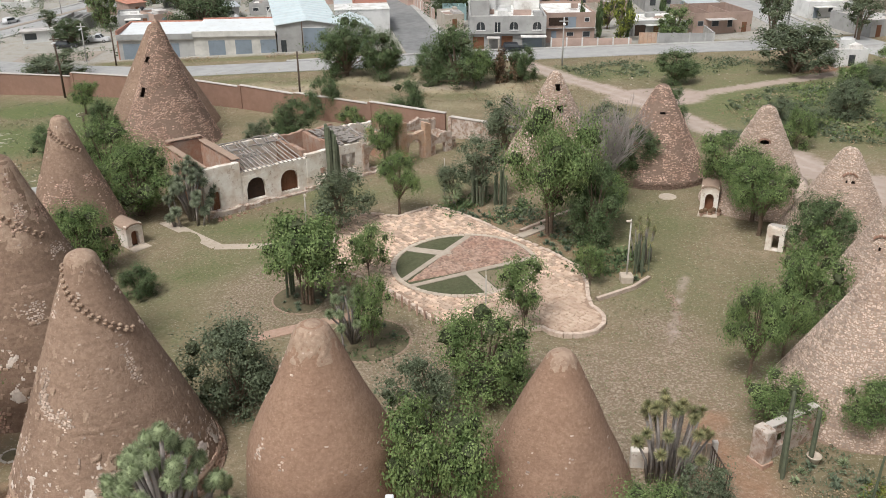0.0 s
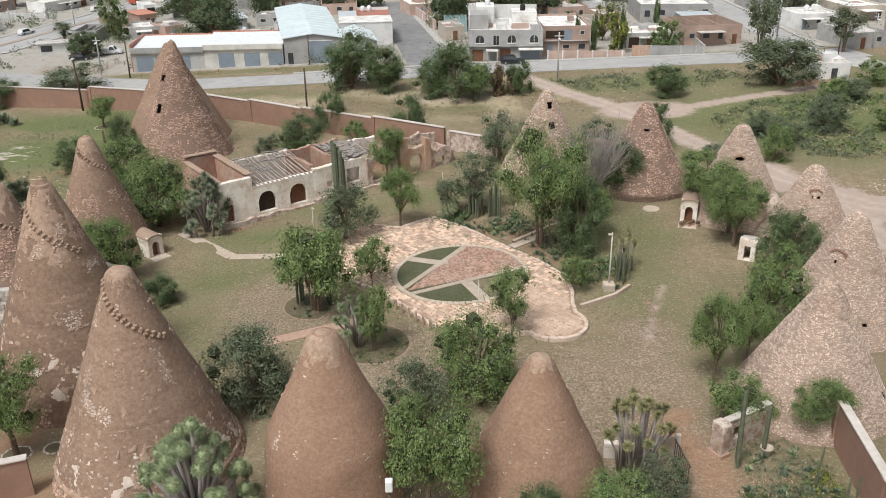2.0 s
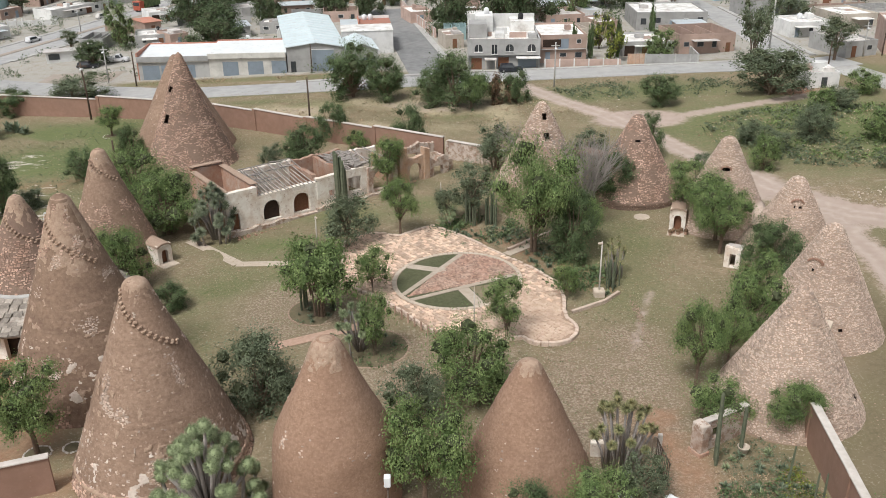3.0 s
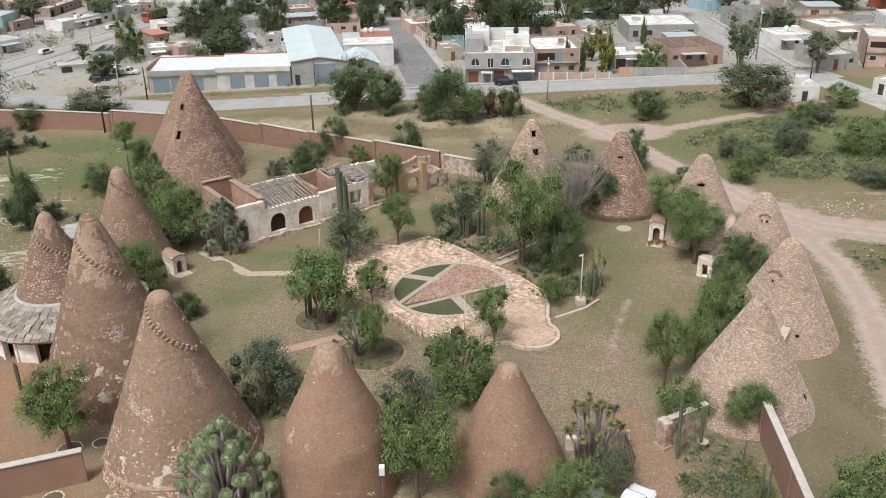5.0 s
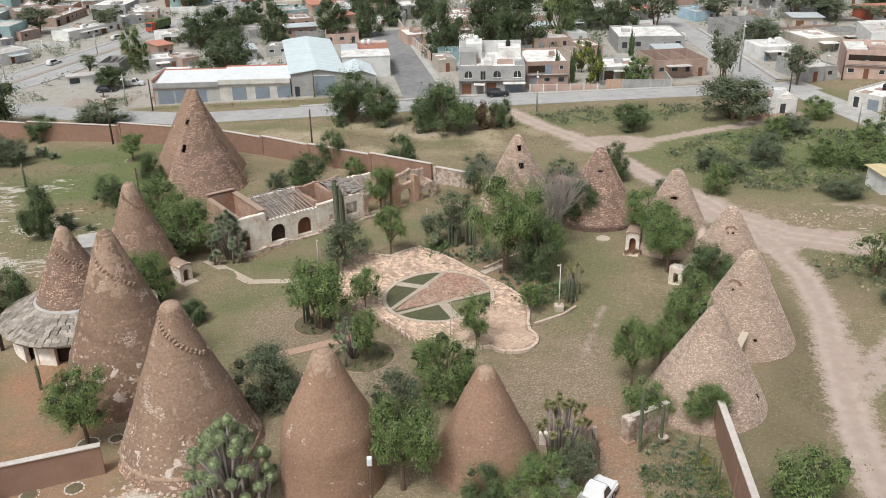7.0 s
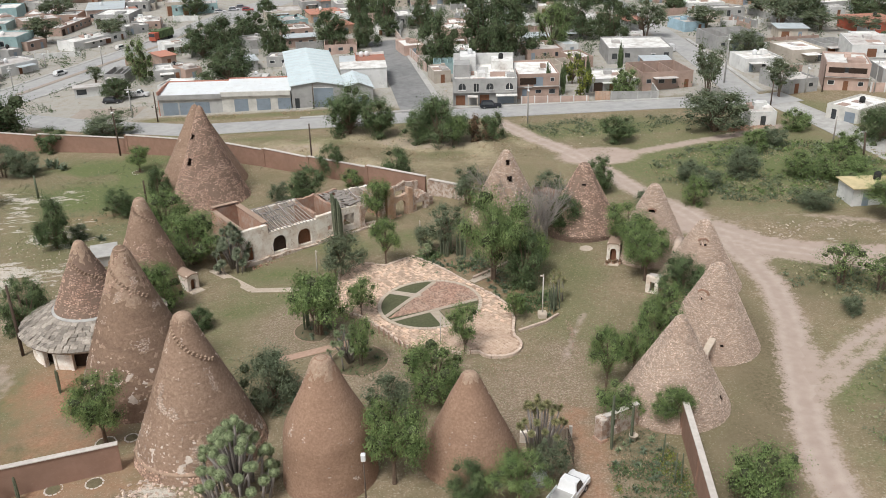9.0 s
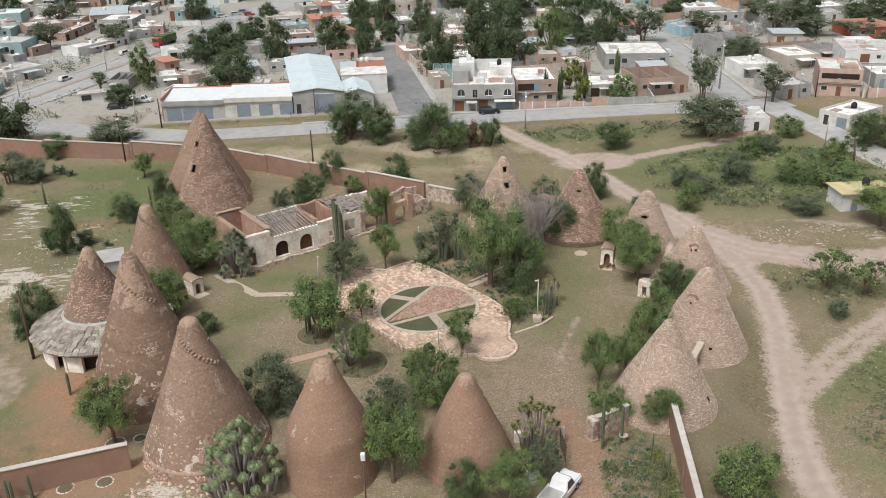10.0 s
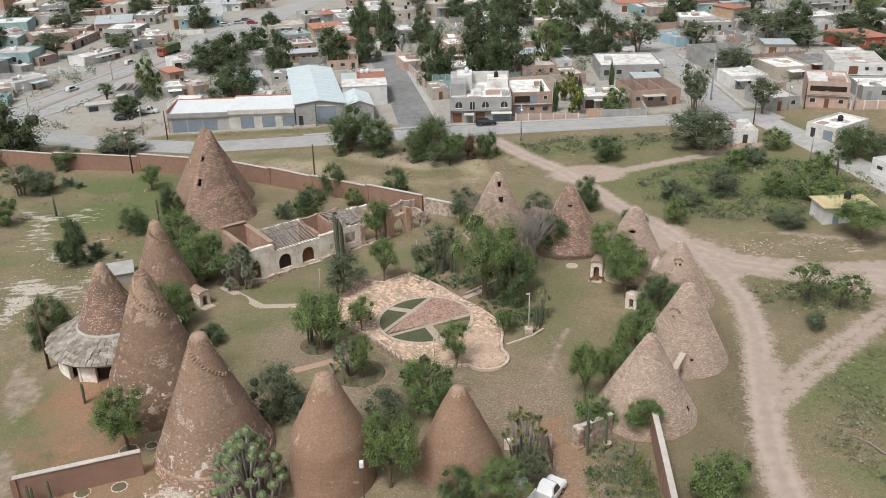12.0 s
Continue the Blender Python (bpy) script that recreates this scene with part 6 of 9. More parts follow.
def tree_proto(kind, seed, far=False):
    """One tree, five metres high and five across, with its trunk, limbs and crown."""
    rnd = random.Random(sum(ord(c) * (i + 3) for i, c in enumerate(kind)) * 13 + seed)
    P = dict(z0=1.9, nb=20, ncl=18, nl=24, leaf=0.105, mat="leaf", bark="bark", trunks=1, tr=0.16, shape="round")
    P.update({
        "round": dict(leaf=0.082, nl=34), "tall": dict(z0=1.6, lobe=1.12, hollow=0.3, nb=19, ncl=34, nl=30, leaf=0.068, tr=0.1, trunks=3), "big": dict(z0=0.6, nb=26, ncl=20, nl=28, leaf=0.085, tr=0.2),
        "slim": dict(z0=1.5, core=0.3, nb=17, ncl=15, nl=22, leaf=0.115, trunks=2, tr=0.06), "canopy": dict(z0=2.0, nb=26, ncl=18, nl=24, leaf=0.1, trunks=5, tr=0.08, shape="canopy"),
        "dark": dict(z0=0.2, core=0.34, mat="leaf_dark", shape="dome", nb=24, ncl=20, nl=28, leaf=0.088),
        "grey": dict(z0=1.6, core=0.3, mat="leaf_grey", nb=19, ncl=14, nl=18, leaf=0.1, trunks=4, tr=0.1),
        "greybig": dict(z0=0.3, mat="leaf_grey", nb=24, ncl=17, nl=16, leaf=0.11, trunks=3, tr=0.12),
        "bush": dict(z0=0.0, nb=18, ncl=18, nl=26, leaf=0.1, trunks=3, tr=0.08),
        "greybush": dict(z0=0.0, core=0.28, mat="leaf_grey", nb=22, ncl=20, nl=26, leaf=0.09, trunks=4, tr=0.07),
        "redbush": dict(z0=0.0, mat="leaf_red", nb=12, ncl=11, nl=13, leaf=0.22, trunks=4, tr=0.07),
        "mesq": dict(z0=1.9, mat="leaf", nb=15, ncl=9, nl=14, leaf=0.09, trunks=3, tr=0.1, shape="umbrella", core=0.25),
        "lime": dict(z0=0.6, mat="leaf_lime", nb=14, ncl=12, nl=13, leaf=0.18),
        "cypress": dict(z0=0.2, mat="leaf_dark", nb=26, ncl=12, nl=12, leaf=0.3),
    }[kind])
    if far:
        if kind in ("dark", "round"):
            P["z0"], P["shape"] = 0.1, "dome"
        if kind == "dark":
            P["mat"] = "leaf_town"
        P["nl"], P["leaf"] = int(P["nl"] * 0.5), P["leaf"] * 1.1
    else:
        P["nl"], P["leaf"] = int(P["nl"] * 0.9), P["leaf"] * 0.92
    v, f, ends = crown_data(rnd, 2.5, P["z0"], 5.0, P["nb"], P["ncl"], P["nl"], P["leaf"], P["shape"], hollow=P.get("hollow", 0.35), core=P.get("core", 0.36) + (0.12 if far else 0.08), lobe=P.get("lobe", 1.08))
    # bring the crown to its nominal size
    av = np.array(v)
    kx = 2.5 / np.percentile(np.hypot(av[:, 0], av[:, 1]), 95)
    zt = np.percentile(av[:, 2], 99)
    kz = (5.0 - P["z0"]) / (zt - np.percentile(av[:, 2], 2))
    av[:, :2] *= kx
    av[:, 2] = 5.0 + (av[:, 2] - zt) * kz
    ends = [Vector((e_.x * kx, e_.y * kx, 5.0 + (e_.z - zt) * kz)) for e_ in ends]
    me = bpy.data.meshes.new("crown")
    me.from_pydata(av.tolist(), [], f)
    me.materials.append(M[P["mat"]])
    # second slot: the hearts, darkened to stand in for shade within the crown
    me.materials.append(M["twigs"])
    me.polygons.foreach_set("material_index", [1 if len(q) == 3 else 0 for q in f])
    ch = []
    nt = P["trunks"]
    feet = [(rnd.uniform(-0.35, 0.35) * (nt > 1), rnd.uniform(-0.35, 0.35) * (nt > 1)) for _ in range(nt)]
    for i, e_ in enumerate(ends):
        fx, fy = feet[i % nt]
        fork = Vector((fx * 1.4 + rnd.uniform(-0.1, 0.1), fy * 1.4 + rnd.uniform(-0.1, 0.1), max(0.35, P["z0"] * rnd.uniform(0.65, 1.0))))
        if i < nt:
            ch.append(tube_data([(fx, fy, -0.25), (fx * 1.1, fy * 1.1, fork.z * 0.5), tuple(fork), tuple((fork + e_) / 2), tuple(e_)], [P["tr"] * 1.25, P["tr"], P["tr"] * 0.8, P["tr"] * 0.5, 0.03], 7))
        else:
            mid_ = (fork + e_) / 2 + Vector((0, 0, 0.25))
            ch.append(tube_data([tuple(fork), tuple(mid_), tuple(e_)], [P["tr"] * 0.55, P["tr"] * 0.35, 0.02], 5))
    tv, tf = [], []
    for cv, cf in ch:
        o = len(tv)
        tv += cv
        tf += [tuple(i + o for i in q) for q in cf]
    tm = bpy.data.meshes.new("trunk")
    tm.from_pydata(tv, [], tf)
    tm.materials.append(M[P["bark"]])
    return me, tm


PROTO, COUNT = {}, {}


def plant(kind, x, y, h, w, label, far=False, group=""):
    k = (kind, far)
    COUNT[k] = COUNT.get(k, 0) + 1
    nv = 2 if far else 4
    if kind in ("redbush", "lime", "cypress", "greybig", "canopy", "tall"):
        nv = 1
    i = COUNT[k] % nv
    if (kind, far, i) not in PROTO:
        PROTO[(kind, far, i)] = tree_proto(kind, i, far)
    cm, tm = PROTO[(kind, far, i)]
    nm = "shrub" if "bush" in kind else "tree"
    e = new(nm)
    e.matrix_basis = pose(x, y, gz(x), 0, 0, (COUNT[k] * 77.7 + x * 31) % 360) @ Matrix.Diagonal((w / 5, w / 5, h / 5, 1))
    tagged(e, label, nm, group)
    for n_, m_ in (("trunk", tm), ("crown", cm)):
        o = new(n_, m_)
        o.parent = e
    return e


def blades(rnd, n, L, w, lo=-0.2, curve=0.0):
    """A rosette of stiff blades round the origin."""
    v, f = [], []
    for i in range(n):
        z = rnd.uniform(lo, 1)
        a = rnd.uniform(0, 6.283)
        d = Vector((math.cos(a) * math.sqrt(1 - min(1, z * z)), math.sin(a) * math.sqrt(1 - min(1, z * z)), z))
        s = Vector((-math.sin(a), math.cos(a), 0)) * w
        l_ = L * rnd.uniform(0.8, 1.1)
        m_ = d * l_ * 0.55 + Vector((0, 0, curve * l_ * 0.3))
        t_ = d * l_ + Vector((0, 0, -curve * l_ * 0.2))
        o = len(v)
        v += [tuple(d * 0.05 - s * 0.6), tuple(d * 0.05 + s * 0.6), tuple(m_ + s), tuple(m_ - s), tuple(t_)]
        f += [(o, o + 1, o + 2, o + 3), (o + 3, o + 2, o + 4)]
    return v, f


def tree_yucca(x, y, heads, spread, h, rad, seed, label, mat="yucca", nb=110, low=0.45, upright=0.0, thick=0.2):
    """Yucca with forking arms that end in balls of blades."""
    rnd = random.Random(seed)
    e = thing("yucca_tree", x, y, label=label, category="yucca", group="tree yuccas")
    hv = [bpy.data.meshes.new("blade_ball") for _ in range(3)]
    sk = bpy.data.meshes.new("dry_skirt")
    for me in hv:
        v, f = blades(rnd, nb, 1.0, 0.034, -0.98)
        if nb > 500:
            o_ = len(v)
            v += [(x_ * 0.62, y_ * 0.62, z_ * 0.62) for x_, y_, z_ in HEART[0]]
            f += [tuple(o_ + k_ for k_ in q_) for q_ in HEART[1]]
        me.from_pydata(v, [], f)
        me.materials.append(M[mat])
    v, f = blades(rnd, 60, 0.9, 0.04, -0.95)
    v = [(a * 0.6, b * 0.6, c - 0.5) for a, b, c in v]
    sk.from_pydata(v, [], f)
    sk.materials.append(M["dry"])
    ch, ga = [], 2.39996
    for i in range(heads):
        r_ = spread * ((i + 0.5) / heads) ** (0.46 if nb > 500 else 0.5)
        a = i * ga + rnd.uniform(-0.3, 0.3)
        z_ = h * (1.0 - (1 - low) * (r_ / spread) ** 2 * rnd.uniform(0.7, 1.3)) * rnd.uniform(0.9, 1.04)
        p = Vector((r_ * math.cos(a), r_ * math.sin(a), z_))
        root = Vector((p.x * upright + rnd.uniform(-0.15, 0.15), p.y * upright + rnd.uniform(-0.15, 0.15), -0.2))
        mid_ = Vector((p.x * (0.5 + upright * 0.4), p.y * (0.5 + upright * 0.4), p.z * 0.55))
        if not upright and z_ < 0.55 * h:
            root, mid_ = Vector((p.x * 0.8, p.y * 0.8, -0.2)), Vector((p.x * 0.92, p.y * 0.92, p.z * 0.5))
        ch.append(tube_data([tuple(root), tuple(mid_), tuple(p - Vector((0, 0, rad * 0.3)))], [thick * h / 5, thick * 0.75 * h / 5, thick * 0.6 * h / 5], 6))
        d = Vector((p.x, p.y, p.z * 0.9)).normalized()
        s = rad * rnd.uniform(0.85, 1.15)
        q = new("blade_ball", hv[i % 3])
        q.parent = e
        q.matrix_basis = Matrix.Translation(p) @ d.to_track_quat("Z", "X").to_matrix().to_4x4() @ Matrix.Diagonal((s, s, s, 1))
        k = new("dry_skirt", sk)
        k.parent = q
    joined("stem", ch, "grey_bark", e, "grey forking stem", True)
    return e


AG = {}


def agave(x, y, r, label, kind="agave", group="agaves in the beds"):
    if kind not in AG:
        rnd = random.Random(len(AG) + 3)
        me = bpy.data.meshes.new("blade_rosette")
        v, f = blades(rnd, 34, 1.0, 0.09, 0.12, 0.25)
        me.from_pydata(v, [], f)
        me.materials.append(M["agave" if kind == "agave" else "yucca"])
        co = bpy.data.meshes.new("heart")
        v, f = tube_data([(0, 0, -0.2), (0, 0, 0.18), (0, 0, 0.4)], [0.16, 0.15, 0.03], 7)
        co.from_pydata(v, [], f)
        co.materials.append(M["agave"])
        AG[kind] = me, co
    e = new("agave")
    e.matrix_basis = pose(x, y, gz(x) + 0.02, 0, 0, (x * 97 + y * 31) % 360) @ Matrix.Diagonal((r, r, r * 1.05, 1))
    tagged(e, label, "agave", group)
    for n_, m_ in zip(("blade_rosette", "heart"), AG[kind]):
        o = new(n_, m_)
        o.parent = e
    return e


def organ_cactus(x, y, cols, h, label, rad=0.13, spread=0.5, seed=0, lean=0.03):
    rnd = random.Random(seed + int(x * 10))
    e = thing("cactus", x, y, label=label, category="cactus", group="column cacti")
    for i in range(cols):
        a, d = rnd.uniform(0, 6.28), spread * math.sqrt(rnd.random()) * (cols > 1)
        bx, by, hh = d * math.cos(a), d * math.sin(a), h * rnd.uniform(0.6, 1.0) if i else h
        lx, ly = rnd.uniform(-lean, lean) * hh, rnd.uniform(-lean, lean) * hh
        n = 12
        v, f = [], []
        zs = [-0.1, 0.3, hh * 0.4, hh * 0.75, hh - 0.1, hh - 0.02]
        rs = [0.8, 1.0, 1.05, 1.0, 0.8, 0.25]
        for z, rr_ in zip(zs, rs):
            for j in range(n):
                w = 2 * math.pi * j / n
                q = rad * rr_ * (1.0 if j % 2 else 0.76)
                v.append((bx + lx * z / hh + q * math.cos(w), by + ly * z / hh + q * math.sin(w), z))
        for k in range(len(zs) - 1):
            for j in range(n):
                f.append((k * n + j, k * n + (j + 1) % n, (k + 1) * n + (j + 1) % n, (k + 1) * n + j))
        f.append(tuple((len(zs) - 1) * n + j for j in range(n)))
        pyd("column", v, f, "cactus", e)
    return e


def dead_tree(x, y, h, w, n, label, seed):
    rnd = random.Random(seed)
    e = thing("dead_tree", x, y, label=label, category="tree")
    tr = tube_data([(0, 0, -0.3), (0.1, 0, h * 0.2), (0, 0.1, h * 0.4)], [0.24, 0.2, 0.16], 8)
    pyd("trunk", *tr, "grey_bark", e, smooth=True)
    ch = []

    def grow(p, d, L, r_, lev):
        q = p + d * L * 0.5 + Vector((rnd.uniform(-1, 1), rnd.uniform(-1, 1), 0)) * L * 0.06
        t = p + d * L
        ch.append(tube_data([tuple(p), tuple(q), tuple(t)], [r_, r_ * 0.75, r_ * 0.5], 4))
        if lev < 3:
            for _ in range(rnd.choice((2, 3, 3)) if lev else n):
                dd = (d * 1.1 + Vector((rnd.uniform(-1, 1), rnd.uniform(-1, 1), rnd.uniform(-0.1, 0.8))) * (0.65 if lev else 0.9)).normalized()
                grow(t if rnd.random() < 0.6 else q, dd, L * rnd.uniform(0.55, 0.8), r_ * 0.5, lev + 1)
    for i in range(n):
        a = i * 2.4
        d = Vector((math.cos(a) * w / h, math.sin(a) * w / h, 1.0)).normalized()
        grow(Vector((rnd.uniform(-0.2, 0.2), rnd.uniform(-0.2, 0.2), h * rnd.uniform(0.1, 0.4))), d, h * 0.36, 0.085, 0)
    o = joined("branches_bare", ch, "grey_bark", e, "bare grey twigs")
    o.name = "bare_branch"
    return e


def stone_ring(x, y, r, n, mat, label):
    e = thing("bed_edging", x, y, label=label, category="edging", group="stone rings round plants")
    rnd = random.Random(int(abs(x * 7 + y)))
    s0 = None
    for i in range(n):
        a = 2 * math.pi * i / n
        if s0 is None:
            s0 = boxes("edging_stone", [(-0.065, -0.11, -0.12, 0.065, 0.11, 0.06)], mat, e, bevel=0.04)
            o = s0
        else:
            o = s0.copy()
            scene.collection.objects.link(o)
        o.matrix_basis = pose(r * math.cos(a), r * math.sin(a), 0, 0, 0, math.degrees(a) + rnd.uniform(-15, 15)) @ Matrix.Diagonal((rnd.uniform(0.8, 1.2), 6.283 * r / n / 0.24, rnd.uniform(0.8, 1.2), 1))
    soil = lathe_open("bed_soil", [(r - 0.05, 0.02), (r * 0.5, 0.08), (0.02, 0.1)], "bed_dark", e, 20)
    return e


# the court
plant("canopy", -8.0, 46.6, 6.2, 5.6, "leafy green tree in the grassy court", False, "court trees")
plant("slim", -4.3, 49.7, 4.0, 3.0, "slender young tree with thin foliage in the grassy court", False, "court trees")
plant("grey", -7.2, 58.8, 4.7, 5.4, "grey-green tree with several stems in the grassy court", False, "court trees")
plant("round", -2.6, 60.9, 5.3, 3.4, "leafy green tree in the grassy court", False, "court trees")
plant("tall", 8.4, 55.9, 9.6, 7.0, "large bright green spreading tree in the grassy court", False, "court trees")
plant("dark", 11.4, 54.6, 6.0, 4.1, "dense dark green tree in the grassy court", False, "court trees")
plant("round", 12.6, 57.2, 4.4, 3.2, "leafy green tree in the grassy court", False, "court trees")
plant("grey", 3.9, 64.0, 5.2, 4.7, "grey-green tree with several stems in the grassy court", False, "court trees")
plant("grey", 1.6, 63.6, 3.2, 2.8, "grey-green tree with several stems in the grassy court", False, "court trees")
plant("slim", 5.1, 42.4, 4.6, 3.3, "leafy green tree in the grassy court", False, "court trees")
plant("big", 2.4, 35.9, 5.0, 5.0, "large bright green spreading tree beside a mud cone", False, "trees round the cones")
plant("grey", -0.7, 32.6, 4.3, 4.1, "grey-green tree with several stems beside a mud cone", False, "trees round the cones")
plant("round", -0.35, 25.6, 6.6, 4.7, "leafy green tree beside a mud cone", False, "trees round the cones")
plant("greybush", -10.4, 35.5, 5.0, 5.2, "dense grey-green tree beside a mud cone", False, "trees round the cones")
plant("round", 7.9, 22.9, 3.7, 4.3, "leafy green tree beside a mud cone", False, "trees round the cones")
plant("grey", 10.3, 24.9, 3.4, 2.8, "grey-green tree with several stems beside a mud cone", False, "trees round the cones")
plant("dark", 4.6, 23.5, 3.2, 3.0, "dense dark green tree beside a mud cone", False, "trees round the cones")
plant("round", 15.9, 35.4, 6.0, 3.2, "leafy green tree beside the stone cones", False, "trees round the cones")
plant("round", 18.6, 37.8, 3.9, 2.6, "leafy green tree beside the stone cones", False, "trees round the cones")
plant("bush", 16.2, 31.9, 3.1, 3.7, "leafy green tree beside the stone cones", False, "trees round the cones")
plant("dark", 25.8, 50.5, 4.4, 4.2, "dense dark green tree beside the stone cones", False, "trees round the cones")
plant("bush", 21.0, 41.0, 4.6, 3.8, "leafy green tree beside the stone cones", False, "trees round the cones")
plant("bush", 22.9, 44.4, 4.6, 4.0, "leafy green tree beside the stone cones", False, "trees round the cones")
plant("round", 22.7, 60.4, 5.5, 5.8, "dense dark green tree beside the stone cones", False, "trees round the cones")
plant("round", 23.2, 54.4, 5.6, 4.5, "leafy green tree beside the stone cones", False, "trees round the cones")
plant("dark", 16.5, 66.5, 4.9, 4.2, "dense dark green tree beside the stone cones", False, "trees round the cones")
plant("grey", 16.1, 74.9, 4.5, 4.3, "grey-green tree with several stems beside the stone cones", False, "trees round the cones")
plant("round", 19.6, 30.3, 3.6, 3.0, "leafy green tree beside the stone cones", False, "trees round the cones")
plant("bush", 23.6, 22.1, 4.5, 4.7, "low green rounded shrub beside the stone cones", False, "trees round the cones")
plant("round", -22.4, 31.9, 5.7, 4.4, "leafy green tree beside a mud cone", False, "trees round the cones")
plant("dark", -35.9, 50.2, 5.4, 4.6, "dense dark green tree beside a mud cone", False, "trees round the cones")
plant("dark", -41.1, 70.0, 6.3, 4.2, "dense dark green tree in the western field", False, "field trees")
plant("big", -24.0, 52.6, 5.2, 4.6, "dense dark green tree beside a mud cone", False, "trees round the cones")
plant("dark", -19.3, 49.0, 2.2, 2.5, "dense dark green tree beside a mud cone", False, "trees round the cones")
plant("dark", -30.1, 52.1, 4.0, 2.4, "dense dark green tree beside a mud cone", False, "trees round the cones")
plant("big", -28.6, 70.9, 6.0, 5.6, "leafy green tree beside a mud cone", False, "trees round the cones")
plant("big", -23.6, 63.8, 6.0, 6.4, "leafy green tree beside a mud cone", False, "trees round the cones")
plant("dark", -37.0, 79.7, 3.4, 4.3, "dense dark green tree beside a mud cone", False, "trees round the cones")
plant("dark", -33.2, 84.6, 4.6, 3.4, "dense dark green tree beside a mud cone", False, "trees round the cones")
plant("round", -39.5, 96.3, 3.7, 3.7, "leafy green tree beyond the adobe wall", False, "field trees")
plant("dark", -57.2, 109.4, 3.5, 5.2, "dense dark green tree beyond the adobe wall", False, "field trees")
plant("grey", -59.8, 97.4, 4.4, 6.2, "grey-green tree with several stems beyond the adobe wall", False, "field trees")
plant("bush", -56.4, 84.7, 4.5, 4.0, "low green rounded shrub in the western field", False, "field trees")
plant("dark", -70.0, 116.2, 10.2, 12.2, "dense dark green tree among the town houses", True, "town trees")
plant("greybush", -50.7, 116.0, 3.7, 9.3, "grey-green rounded shrub among the town houses", True, "town trees")
plant("greybush", -39.1, 72.2, 2.0, 2.4, "grey-green rounded shrub in the western field", False, "field trees")
plant("greybush", -56.4, 96.9, 3.9, 4.7, "grey-green rounded shrub beyond the adobe wall", False, "field trees")
plant("dark", -13.6, 80.9, 4.6, 4.6, "dense dark green tree in the grassy court", False, "court trees")
plant("dark", -11.3, 89.7, 4.6, 3.8, "dense dark green tree on the scrubby field", False, "field trees")
plant("bush", -8.1, 85.5, 2.4, 3.0, "low green rounded shrub in the grassy court", False, "court trees")
plant("dark", -2.4, 87.7, 4.5, 4.1, "dense dark green tree on the scrubby field", False, "field trees")
plant("greybush", -17.0, 81.7, 2.5, 2.9, "grey-green rounded shrub in the grassy court", False, "court trees")
plant("dark", -10.6, 110.4, 7.5, 7.4, "dense dark green tree beyond the adobe wall", False, "field trees")
plant("dark", -5.8, 107.5, 6.1, 5.3, "dense dark green tree beyond the adobe wall", False, "field trees")
plant("dark", 0.2, 104.6, 4.6, 5.4, "dense dark green tree beyond the adobe wall", False, "field trees")
plant("dark", 3.4, 102.6, 7.2, 8.6, "dense dark green tree beyond the adobe wall", False, "field trees")
plant("dark", 11.4, 103.7, 4.2, 3.6, "dense dark green tree beyond the adobe wall", False, "field trees")
plant("redbush", 9.2, 103.5, 4.0, 3.8, "reddish-leaved shrub beyond the adobe wall", False, "field trees")
plant("grey", 6.8, 77.1, 5.1, 5.2, "grey-green tree with several stems in the grassy court", False, "court trees")
plant("round", 5.4, 101.4, 4.4, 4.2, "leafy green tree beyond the adobe wall", False, "field trees")
plant("dark", 29.2, 99.0, 4.0, 4.9, "dense dark green tree on the scrubby field", False, "field trees")
plant("greybig", 44.4, 102.3, 5.7, 10.3, "broad grey-green spreading tree on the scrubby field", False, "field trees")
plant("greybush", 41.9, 82.3, 3.9, 4.7, "grey-green rounded shrub on the scrubby field", False, "field trees")
plant("greybush", 36.1, 79.5, 2.2, 4.4, "grey-green rounded shrub beside the stone cones", False, "trees round the cones")
plant("greybush", 34.8, 82.2, 2.5, 3.6, "grey-green rounded shrub beside the stone cones", False, "trees round the cones")
plant("bush", 48.7, 81.3, 3.4, 4.3, "low green rounded shrub on the scrubby field", False, "field trees")
plant("bush", 52.9, 80.6, 3.9, 6.8, "low green rounded shrub on the scrubby field", False, "field trees")
plant("bush", 55.0, 76.2, 2.9, 7.1, "low green rounded shrub on the scrubby field", False, "field trees")
plant("mesq", 41.6, 52.1, 4.0, 6.0, "open umbrella-shaped mesquite tree on the scrubby field", False, "field trees")
plant("mesq", 44.3, 50.1, 3.6, 5.4, "open umbrella-shaped mesquite tree on the scrubby field", False, "field trees")
plant("round", 53.0, 66.0, 4.6, 7.0, "leafy green tree beside a yellow-roofed house", False, "field trees")
plant("greybush", 39.9, 46.0, 1.6, 2.6, "grey-green rounded shrub on the scrubby field", False, "field trees")
plant("dark", 23.1, 79.4, 4.6, 3.6, "dense dark green tree beside the stone cones", False, "trees round the cones")
plant("greybush", 28.2, 74.2, 1.6, 3.5, "grey-green rounded shrub beside the stone cones", False, "trees round the cones")
plant("greybush", 46.5, 70.8, 2.4, 4.7, "grey-green rounded shrub on the scrubby field", False, "field trees")
plant("bush", 33.3, 73.5, 3.6, 3.3, "low green rounded shrub beside the stone cones", False, "trees round the cones")
plant("bush", 46.6, 92.0, 3.2, 4.0, "low green rounded shrub on the scrubby field", False, "field trees")
plant("greybush", 49.7, 94.0, 2.6, 4.2, "grey-green rounded shrub on the scrubby field", False, "field trees")
plant("bush", 55.4, 100.7, 2.9, 4.7, "low green rounded shrub on the scrubby field", False, "field trees")
